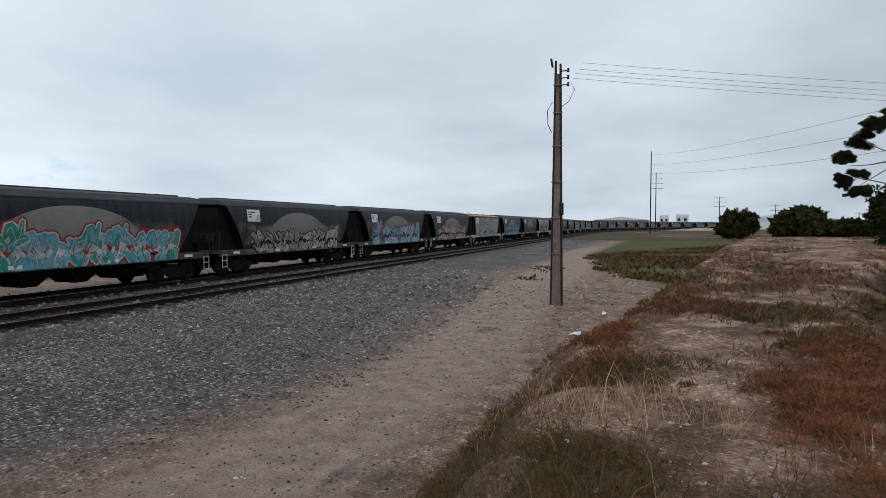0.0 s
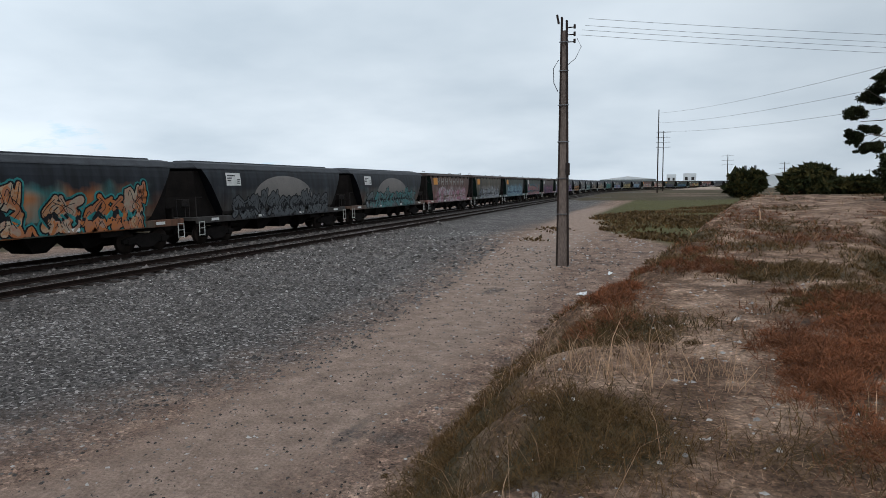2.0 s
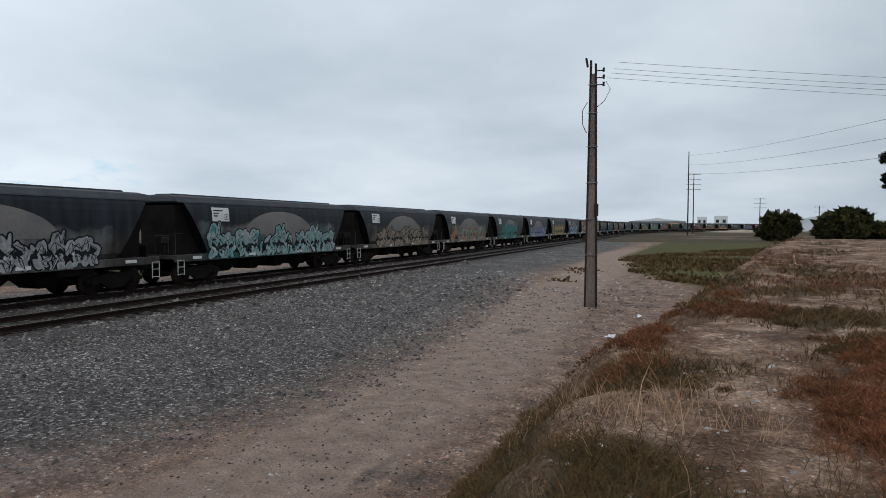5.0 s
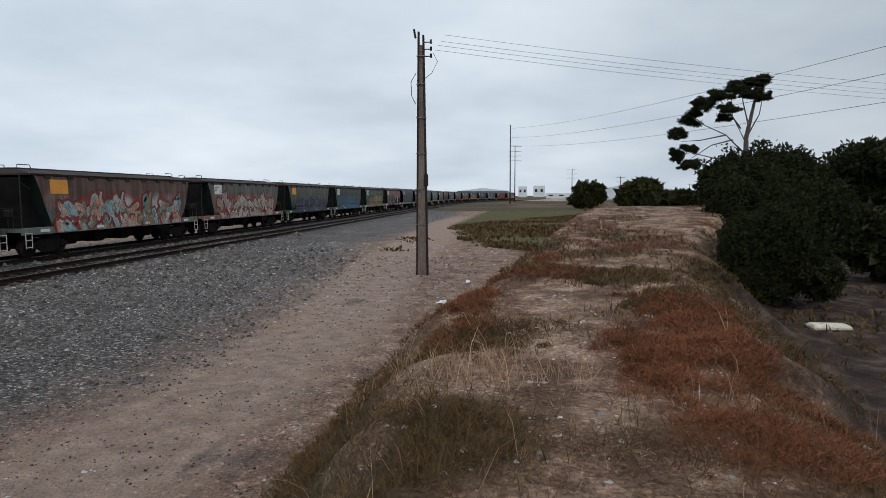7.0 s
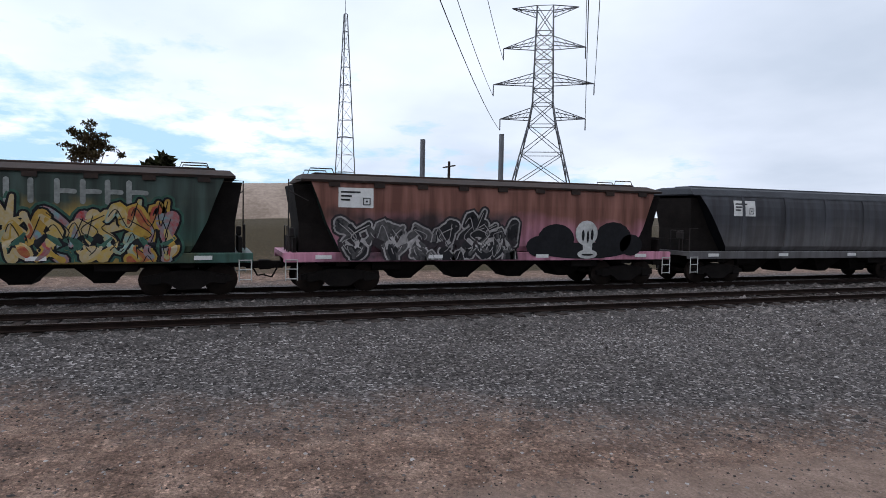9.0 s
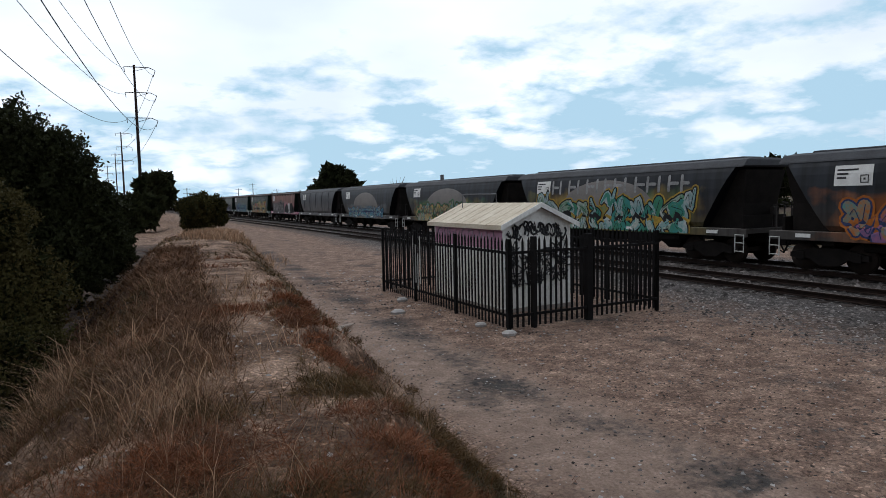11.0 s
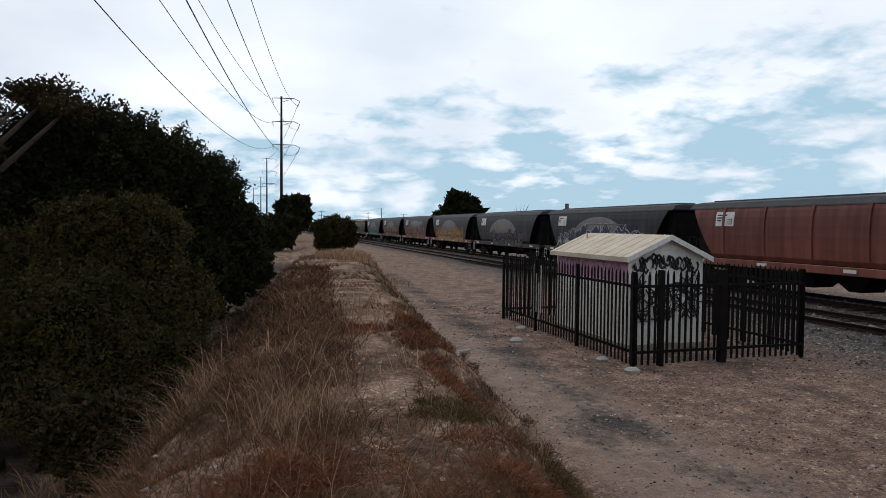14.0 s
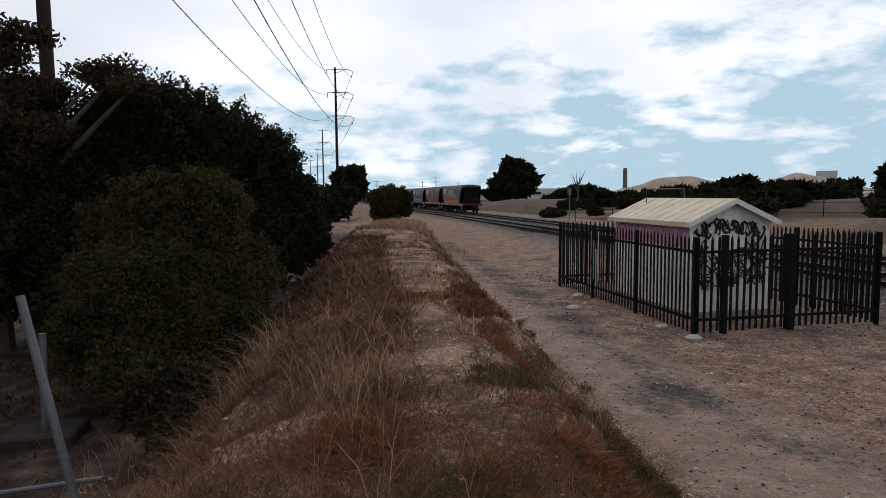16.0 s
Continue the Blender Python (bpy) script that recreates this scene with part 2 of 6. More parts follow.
    sm = N("ShaderNodeVectorMath"); sm.operation = "MULTIPLY"
    L(soil, sm.inputs[0]); L(grit, sm.inputs[1])
    green = ramp(noise_tex(0.5, 8.0, 0.7), ((0.3, (0.045, 0.042, 0.012)), (0.6, (0.075, 0.068, 0.02)), (0.75, (0.12, 0.098, 0.04))))
    pm = N("ShaderNodeMapRange"); pm.inputs[1].default_value, pm.inputs[2].default_value = 0.56, 0.68
    L(noise_tex(0.55, 7.0, 0.7), pm.inputs[0])
    trod = ramp(noise_tex(2.2, 8.0, 0.75), ((0.35, (0.035, 0.028, 0.025)), (0.55, (0.085, 0.066, 0.057)), (0.7, (0.17, 0.132, 0.112))))
    tm = N("ShaderNodeVectorMath"); tm.operation = "MULTIPLY"
    L(trod, tm.inputs[0]); L(grit, tm.inputs[1])
    c = blend(zone("dirt", 0.9, 1.1, 0.34), gm.outputs[0], blend(pm.outputs[0], dm.outputs[0], tm.outputs[0]))
    lane = N("ShaderNodeVectorMath"); lane.operation = "MULTIPLY"
    L(ramp(noise_tex(2.4, 10.0, 0.7), ((0.3, (0.17, 0.118, 0.092)), (0.68, (0.36, 0.262, 0.21)))), lane.inputs[0]); L(ramp(noise_tex(26.0, 5.0, 0.7), ((0.35, (0.72, 0.71, 0.7)), (0.65, (1.18, 1.17, 1.16)))), lane.inputs[1])
    c = blend(zone("lane", 0.6, 1.5), c, lane.outputs[0])
    c = blend(zone("green", 0.7, 1.2), c, green)
    c = blend(zone("mound"), c, sm.outputs[0])
    c = blend(zone("olive", 0.5, 5.0), c, ramp(noise_tex(14.0, 6.0, 0.7), ((0.3, (0.024, 0.019, 0.009)), (0.7, (0.085, 0.062, 0.03)))))
    c = blend(zone("rust", 0.5, 5.0), c, ramp(noise_tex(14.0, 6.0, 0.7), ((0.3, (0.024, 0.012, 0.007)), (0.7, (0.09, 0.046, 0.025)))))
    # the trees' shade over the hollow, put into the soil colour
    c = blend(zone("painted_hollow_shade", 0.4), c, ramp(noise_tex(2.0, 6.0), ((0.3, (0.016, 0.01, 0.008)), (0.5, (0.04, 0.025, 0.019)), (0.72, (0.12, 0.085, 0.065)))))
    c = blend(zone("soot", 0.9, 7.0), c, ramp(noise_tex(3.0, 6.0), ((0.3, (0.025, 0.024, 0.024)), (0.7, (0.075, 0.065, 0.06)))))
    L(c, bsdf.inputs["Base Color"])
    bp = N("ShaderNodeBump"); bp.inputs["Strength"].default_value, bp.inputs["Distance"].default_value = 0.6, 0.04
    L(vor.outputs["Distance"], bp.inputs["Height"])
    bp2 = N("ShaderNodeBump"); bp2.inputs["Strength"].default_value, bp2.inputs["Distance"].default_value = 0.8, 0.09
    L(noise_tex(9.0, 8.0, 0.7), bp2.inputs["Height"]); L(bp.outputs[0], bp2.inputs["Normal"])
    L(bp2.outputs[0], bsdf.inputs["Normal"])
    return m


M_GROUND = ground_material()

# ---- building helpers ----


def mesh_from(name, verts, faces, mats, idx=None, smooth=False):
    me = bpy.data.meshes.new(name)
    me.from_pydata([tuple(v) for v in verts], [], faces)
    for m in (mats if isinstance(mats, (list, tuple)) else [mats]):
        me.materials.append(m)
    if idx is not None:
        me.polygons.foreach_set("material_index", idx)
    if smooth:
        me.polygons.foreach_set("use_smooth", [True] * len(me.polygons))
    me.update()
    return me


class Geo:
    """Collects boxes, tubes and lofts into one mesh."""

    def __init__(self):
        self.v, self.f, self.i, self.cur = [], [], [], 0

    def add(self, verts, faces):
        n = len(self.v)
        self.v += [tuple(p) for p in verts]
        self.f += [tuple(n + k for k in q) for q in faces]
        self.i += [self.cur] * len(faces)
        return self

    def box(self, x0, x1, y0, y1, z0, z1, bev=0.0):
        b = min(bev, (x1 - x0) / 3, (y1 - y0) / 3, (z1 - z0) / 3)
        if b <= 0:
            v = [(x, y, z) for x in (x0, x1) for y in (y0, y1) for z in (z0, z1)]
            return self.add(v, [(0, 1, 3, 2), (4, 6, 7, 5), (0, 4, 5, 1), (2, 3, 7, 6), (0, 2, 6, 4), (1, 5, 7, 3)])
        lev = [(z0, b), (z0 + b, 0), (z1 - b, 0), (z1, b)]
        rings = [[(x0 + d + (b if not d else 0) * 0, y0 + d, z), (x1 - d, y0 + d, z), (x1 - d, y1 - d, z), (x0 + d, y1 - d, z)] for z, d in lev]
        return self.loft(rings)

    def loft(self, rings, caps=True):
        n, v, f = len(rings[0]), [p for r in rings for p in r], []
        for k in range(len(rings) - 1):
            for j in range(n):
                f.append((k * n + j, k * n + (j + 1) % n, (k + 1) * n + (j + 1) % n, (k + 1) * n + j))
        if caps:
            f.append(tuple(reversed(range(n))))
            f.append(tuple((len(rings) - 1) * n + j for j in range(n)))
        return self.add(v, f)

    def tube(self, pts, radii, sides=6, caps=True):
        pts = [Vector(p) for p in pts]
        if not isinstance(radii, (list, tuple)):
            radii = [radii] * len(pts)
        rings = []
        for k, p in enumerate(pts):
            d = (pts[min(k + 1, len(pts) - 1)] - pts[max(k - 1, 0)]).normalized()
            ref = Vector((0, 0, 1)) if abs(d.z) < 0.9 else Vector((0, 1, 0))
            u = d.cross(ref).normalized()
            w = d.cross(u)
            rings.append([p + radii[k] * (math.cos(a) * u + math.sin(a) * w) for a in (2 * math.pi * j / sides for j in range(sides))])
        return self.loft(rings, caps)

    def mesh(self, name, mats, smooth=False):
        return mesh_from(name, self.v, self.f, mats, self.i, smooth)


def part(name, geo, mats, parent, label="", smooth=False):
    me = geo.mesh(name, mats, smooth) if isinstance(geo, Geo) else geo
    ob = new(name, me)
    ob.parent = parent
    if label:
        tagged(ob, label)
    return ob


def thing(name, label, category, at=None, group="", kind=""):
    ob = new(name)
    ob.empty_display_size = 0.3
    if at is not None:
        ob.matrix_world = at if isinstance(at, Matrix) else Matrix.Translation(at)
    return tagged(ob, label, category, group, kind)


def single(name, geo, mats, label, category, kind="", smooth=False, at=(0, 0, 0)):
    ob = new(name, geo.mesh(name, mats, smooth) if isinstance(geo, Geo) else geo)
    ob.location = at
    return tagged(ob, label, category, "", kind)


# ---- the line of the railway ----
CURVE_Y, CURVE_R, CURVE_MAX = 200.0, 360.0, radians(27)


def line_at(s, off):
    """Place and heading (clockwise from +y, radians) at s metres along a line off metres from the camera's meridian."""
    if s <= CURVE_Y:
        return off, s, 0.0
    a = min((s - CURVE_Y) / CURVE_R, CURVE_MAX)
    r = CURVE_R - (off + 21.15)
    x, y = off + r * (1 - math.cos(a)), CURVE_Y + r * math.sin(a)
    rest = s - CURVE_Y - CURVE_MAX * CURVE_R
    if rest > 0:
        x, y = x + rest * math.sin(a), y + rest * math.cos(a)
    return x, y, a


RAIL_Z, NEAR_X, FAR_X = 0.35, -16.75, -21.15

# ---- ground ----
FOOT_Y = (-400, -70, -34, -27, -19, -13, -9.7, -5.7, 0, 5.9, 8, 10.7, 14.2, 20.7, 29.9, 45, 70, 120, 400)
FOOT_X = (-16, -12.0, -6.8, -5.9, -4.85, -4.3, -3.77, -3.35, -2.8, -2.4, -2.23, -1.95, -1.27, 0.0, 1.6, 5.0, 14.0, 40, 140)
TOP_Y, TOP_Z = (-80, -45, -30, -18, -8, 0, 8, 18, 30, 42, 60, 100), (0.0, 0.9, 1.3, 1.15, 1.25, 1.3, 1.25, 1.4, 1.9, 2.2, 1.2, 0.0)
WID_Y, WID = (-60, -20, -8, 0, 6, 20, 40), (3.5, 2.4, 2.0, 2.4, 3.2, 4.0, 8.0)


def smooth01(t):
    t = np.clip(t, 0, 1)
    return t * t * (3 - 2 * t)


def ground_z(x, y):
    x, y = np.asarray(x, float), np.asarray(y, float)
    foot, top, wid = np.interp(y, FOOT_Y, FOOT_X), np.interp(y, TOP_Y, TOP_Z), np.interp(y, WID_Y, WID)
    w = 0.2 * np.sin(y * 1.7 + 1) + 0.14 * np.sin(y * 3.9) + 0.08 * np.sin(y * 7.3 + 2) + 0.1 * np.sin(y * 0.6 + x)
    u = x - foot - w
    steep = smooth01((-1.5 - y) / 3.0)
    z = top * smooth01(u / 1.7) * (1 - smooth01((u - 1.4 - wid) / (2.4 - 0.5 * steep)))
    z = z - (0.25 + 0.4 * steep) * smooth01((u - 1.6 - wid) / 3.0)
    z = z + smooth01(u / 1.5) * (0.035 * patchy(x, y, 1.1, 71) + 0.02 * patchy(x, y, 3.4, 72))
    z = z + 0.025 * np.sin(x * 0.9 + 2 * np.sin(y * 0.21)) * np.sin(y * 0.5)
    # ballast shoulder under the two tracks
    bank = smooth01((x + 24.6) / 1.2) * (1 - smooth01((x + 14.6) / 1.8))
    bank = bank * (1 - smooth01((y - 190) / 40))
    z = z + 0.14 * bank
    # low bank behind the railway
    back = smooth01((-x - 30) / 14) * (1 - smooth01((-x - 120) / 60))
    z = z + back * (1.4 + 0.5 * np.sin(y * 0.05 + 1) + 0.3 * np.sin(y * 0.17)) * smooth01((y + 120) / 60) * (1 - smooth01((y - 120) / 60))
    return z


def patchy(x, y, s, seed):
    r = np.random.RandomState(seed)
    v = np.zeros_like(x)
    for k in range(7):
        a, f = r.uniform(0, 6.28), s * r.uniform(0.6, 2.0)
        v += np.sin((x * math.cos(a) + y * math.sin(a)) * f + r.uniform(0, 6.28))
    return v / 3.2


WIDE_AT = lambda y: np.interp(y, WID_Y, WID)


def spots(x, y, table):
    """Soft oval patches: place, half-widths along x and y, strength."""
    v = np.zeros_like(x)
    for a, b, c, d, e in table:
        v = np.maximum(v, e * np.exp(-(((x - a) / c) ** 2 + ((y - b) / d) ** 2)))
    return v


RUST_AT = ((1.9, 6.3, 0.75, 2.0, 1.5), (2.0, 4.6, 0.6, 0.9, 1.1), (2.5, 9.3, 0.7, 1.2, 0.9), (1.0, 16.5, 0.8, 1.5, 0.8), (3.2, 19.0, 1.0, 1.6, 0.8), (3.0, 26.0, 1.6, 3.0, 0.7), (-0.6, 8.0, 0.45, 0.9, 0.8), (-0.6, 10.2, 0.5, 1.5, 0.9), (-1.5, -3.9, 0.9, 0.75, 1.1), (-0.2, -4.0, 0.8, 0.6, 0.8),
           (-2.3, -8.0, 0.35, 2.0, 0.9), (-2.9, -11.5, 0.4, 2.5, 0.8), (-1.5, -10.2, 0.5, 0.8, 0.6))
OLIVE_AT = ((-0.3, 7.5, 0.8, 0.75, 1.3), (-0.5, 4.2, 0.7, 0.75, 1.35), (0.9, 4.2, 0.5, 0.4, 0.6), (2.0, 12.6, 1.2, 0.9, 1.1), (4.6, 13.5, 0.8, 3.0, 0.9), (0.4, 14.5, 0.8, 1.2, 0.9), (2.6, 17.0, 1.4, 1.2, 0.8), (1.2, 20.0, 1.0, 2.0, 0.8), (3.8, 22.0, 1.4, 2.0, 0.7),
            (-1.75, -5.7, 0.4, 0.6, 1.3), (-0.5, -5.1, 0.8, 0.3, 0.9), (-0.6, -7.4, 0.4, 1.2, 0.6), (-1.0, -13.5, 0.6, 2.0, 0.8), (-0.8, -3.3, 0.8, 0.35, 0.8))
BARE_AT = ((-1.3, -7.4, 0.5, 1.4, 1.0), (0.66, 6.0, 0.38, 1.6, 1.0), (0.85, 10.6, 0.7, 1.3, 1.0), (0.9, 4.9, 0.3, 0.8, 0.8))


def rust_where(x, y, u):
    p = patchy(x, y, 1.1, 5)
    v = spots(x, y, RUST_AT) * np.clip(0.85 + 0.55 * patchy(x, y, 3.0, 6), 0.15, 1.2) + np.clip((p - 0.6) * 1.4, 0, 0.5) * (u > 0.2) * (u < WIDE_AT(y) + 2.5) * (np.abs(y) > 9)
    return np.clip(v * (1 - 0.9 * spots(x, y, BARE_AT)), 0, 1)


def olive_where(x, y, u):
    p = patchy(x, y, 1.0, 8)
    edge = np.exp(-((u - 0.6) / 0.7) ** 2) * 0.8
    far_slope = np.exp(-((u - WIDE_AT(y) - 2.4) / 0.9) ** 2) * 0.6
    v = (edge + far_slope) * np.clip(0.75 + 0.7 * patchy(x, y, 1.8, 9), 0.1, 1.2) + spots(x, y, OLIVE_AT) * np.clip(0.9 + 0.4 * patchy(x, y, 3.2, 12), 0.3, 1.2) + np.clip((p - 0.55) * 1.4, 0, 0.5) * (np.abs(y) > 9)
    return np.clip(v * (1 - 0.9 * spots(x, y, BARE_AT)), 0, 1) * (u > -0.15)


def flank_where(x, y, u):
    """Matted brown grass on the side of the mound towards the hollow."""
    return np.clip(0.55 + 0.6 * patchy(x, y, 2.4, 14), 0.05, 1) * smooth01((u - WIDE_AT(y) - 0.2) / 0.6) * (u < WIDE_AT(y) + 3.6) * (y < -2.5) * (y > -26)


def straw_where(x, y, u):
    p = patchy(x, y, 1.4, 11)
    return np.clip(p + 0.15, 0.05, 0.9) * (1 - 0.6 * spots(x, y, BARE_AT)) * (u > 0.0) * (u < WIDE_AT(y) + np.where(y < -1, 0.9, 2.6))


def tuft_where(x, y, u):
    c1 = np.exp(-(((x + 0.2) / 0.8) ** 2 + ((y - 5.8) / 0.4) ** 2))
    c2 = np.exp(-(((u - WIDE_AT(y) - 1.3) / 0.7) ** 2)) * (y < -3) * (y > -14) * np.clip(patchy(x, y, 2.0, 3) - 0.1, 0.02, 0.6)
    c3 = np.exp(-(((x + 5.6) / 1.1) ** 2 + ((y + 33) / 3.0) ** 2)) * 6
    c4 = np.exp(-(((x + 2.0) / 1.0) ** 2 + ((y + 12) / 2.0) ** 2)) * 0.5
    c5 = np.exp(-(((x + 0.7) / 0.6) ** 2 + ((y + 7.6) / 2.0) ** 2)) * 0.3
    return np.clip(c1 + c2 + c3 + c4 + c5 + 0.012 * (u > 0.5) * (u < WIDE_AT(y) + 2.4), 0, 1)


def axis(lo, hi, near_lo, near_hi, step, grow=1.22):
    a = list(np.arange(near_lo, near_hi + 1e-6, step))
    d = step
    while a[-1] < hi:
        d *= grow
        a.append(a[-1] + d)
    d = step
    while a[0] > lo:
        d *= grow
        a.insert(0, a[0] - d)
    return np.array(a)


def build_ground():
    xs, ys = axis(-2600, 2600, -14, 10, 0.16, 1.12), axis(-2600, 2600, -26, 34, 0.2, 1.09)
    X, Y = np.meshgrid(xs, ys)
    Z = ground_z(X, Y)
    nx, ny = len(xs), len(ys)
    idx = np.arange(nx * ny).reshape(ny, nx)
    faces = np.stack([idx[:-1, :-1], idx[:-1, 1:], idx[1:, 1:], idx[1:, :-1]], -1).reshape(-1, 4)
    me = bpy.data.meshes.new("ground")
    me.from_pydata(np.stack([X, Y, Z], -1).reshape(-1, 3).tolist(), [], faces.tolist())
    me.materials.append(M_GROUND)
    me.polygons.foreach_set("use_smooth", [True] * len(me.polygons))
    x, y = X.ravel(), Y.ravel()
    foot, wid = np.interp(y, FOOT_Y, FOOT_X), np.interp(y, WID_Y, WID)
    edge = np.interp(y, (-400, -94, -67, -43, -12, -9, -4, -0.6, 3.8, 5.2, 9, 12, 17, 35, 54, 125, 300), (-18, -18, -17.5, -14, -13.1, -13.2, -12.2, -9.4, -8.8, -7.4, -5.9, -5.9, -6.3, -8.8, -7.6, -8.0, -2))
    dirt = 0.5 + (x - edge) / 4.2
    dirt = np.maximum(dirt, 0.5 + (-x - 26.0) / 3.0)
    mound = 0.5 + np.minimum((x - foot) / 0.8, 1.0)
    patch_in = np.minimum((x - np.interp(y, (30, 36, 40, 64, 125, 160), (1.5, -0.5, -2.5, -5.5, -3.5, 10))) / 3.0, np.minimum((y - 30.5) / 3.0, (150 - y) / 12.0))
    green = 0.5 + np.clip(patch_in, -1, 1)
    u = x - foot
    # mask of the hollow where shade is painted into the soil
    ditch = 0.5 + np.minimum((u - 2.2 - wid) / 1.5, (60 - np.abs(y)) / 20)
    spots = [(-9.6, -9.2, 0.7, 0.45), (-4.6, -8.0, 0.5, 1.4), (-5.4, -10.5, 0.35, 1.6), (-11.0, -5.4, 0.6, 0.8), (-3.4, 6.6, 0.25, 0.9), (-4.2, 17.0, 0.5, 1.0)]
    soot = np.max([0.55 - 0.45 * (((x - a) / c) ** 2 + ((y - b) / d) ** 2) for a, b, c, d in spots], axis=0)
    soot = np.maximum(soot, 0.5 + 0.35 * np.clip(np.minimum((x + 24.5) / 1.0, (-14.6 - x) / 1.2), -1, 0.05))
    lane_x = np.interp(y, (2, 5, 8, 13, 18, 23, 32, 45, 70), (-4.9, -4.5, -4.3, -4.1, -4.4, -4.9, -5.2, -5.6, -6.0))
    lane = 0.5 + 0.5 * np.clip((1.05 + 0.02 * np.clip(y, 0, 70) - np.abs(x - lane_x)) / 1.1, -1, 1) - np.clip((np.abs(y - 30) - 40) / 30, 0, 1)
    rut = np.interp(y, (-40, -24, -16, -11, -8, -5), (-8.0, -6.6, -5.9, -5.5, -5.2, -5.6))
    soot = np.maximum(soot, (0.5 - 0.4 * ((x - rut) / 0.7) ** 2 + 0.1 * np.sin(y * 1.3) + 0.1 * np.sin(y * 3.1 + x * 2)) * (y < -4) * (y > -40))
    for name, val in (("lane", lane), ("rust", rust_where(x, y, u) * (np.abs(y) < 60)), ("olive", np.where((x < -30) | (y > 120), np.clip(0.8 + 0.5 * patchy(x, y, 0.12, 40), 0.45, 1), olive_where(x, y, u) * (np.abs(y) < 60))), ("soot", soot), ("dirt", dirt), ("mound", np.where(green > 0.6, 0.5 + (u + 0.5) / 0.8, mound)), ("green", green), ("painted_hollow_shade", ditch)):
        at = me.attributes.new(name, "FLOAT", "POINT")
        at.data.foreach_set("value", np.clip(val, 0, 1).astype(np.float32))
    tagged(new("ground", me), "gravel yard with brown dirt track and low earth mound", "ground", kind="structure")


build_ground()
# ---- railway tracks ----


def sweep_line(off, s0, s1, profile):
    ss = [s0] + [s for s in range(-580, 196, 20) if s0 < s < s1] + [s for s in range(200, 372, 6) if s0 < s < s1] + [s1]
    rings = []
    for s in ss:
        x, y, a = line_at(s, off)
        rings.append([(x + u * math.cos(a), y - u * math.sin(a), z) for u, z in profile])
    return rings


def railway(name, centre, label):
    track = thing(name, label, "railway track", kind="structure")
    g = RAIL_Z
    prof = [(-0.065, g - 0.16), (0.065, g - 0.16), (0.065, g - 0.14), (0.012, g - 0.12), (0.012, g - 0.045), (0.036, g - 0.035), (0.036, g - 0.006),
            (0.026, g), (-0.026, g), (-0.036, g - 0.006), (-0.036, g - 0.035), (-0.012, g - 0.045), (-0.012, g - 0.12), (-0.065, g - 0.14)]
    for side in (-0.835, 0.835):
        geo = Geo().loft(sweep_line(centre + side, -600, 620, prof))
        n = len(prof)
        for k in range(len(geo.f)):
            if k % n == 7:
                geo.i[k] = 1
        part("rail", geo, [M_RAIL, M_RAILTOP], track)
    tie = Geo().box(-1.25, 1.25, -0.12, 0.12, -0.1, 0.0, 0.02).mesh("sleeper", M_SLEEPER)
    for k in range(150):
        s = -48 + k * 0.685
        ob = part("sleeper", tie, None, track)
        ob.location = (centre, s, RAIL_Z - 0.185 + 0.008 * math.sin(k * 12.9))
    return track


railway("railway_track", NEAR_X, "empty rusty rail track on grey stone ballast")
railway("railway_track", FAR_X, "rail track that carries the grain train")

# ---- grain wagons ----
PITCH, DECK = 15.4, 14.5
# metres along the line of the first wagon's leading end, time by time
RUN = ((0.0, 10.4), (0.5, -22.0), (1.0, -53.6), (1.5, -84.5), (2.0, -114.9), (2.5, -145.0), (3.0, -175.4), (3.5, -203.7), (4.3, -249.0), (5.1, -293.0),
       (6.0, -341.7), (6.5, -366.9), (7.0, -391.9), (7.5, -417.7), (8.0, -442.5), (8.5, -467.0), (9.0, -490.6), (9.2, -500.4), (10.2, -547.2), (11.3, -597.5),
       (12.0, -629.6), (12.5, -652.3), (13.0, -674.7), (13.5, -696.8), (14.0, -718.9), (15.0, -763.2), (15.5, -785.3), (16.0, -807.2))


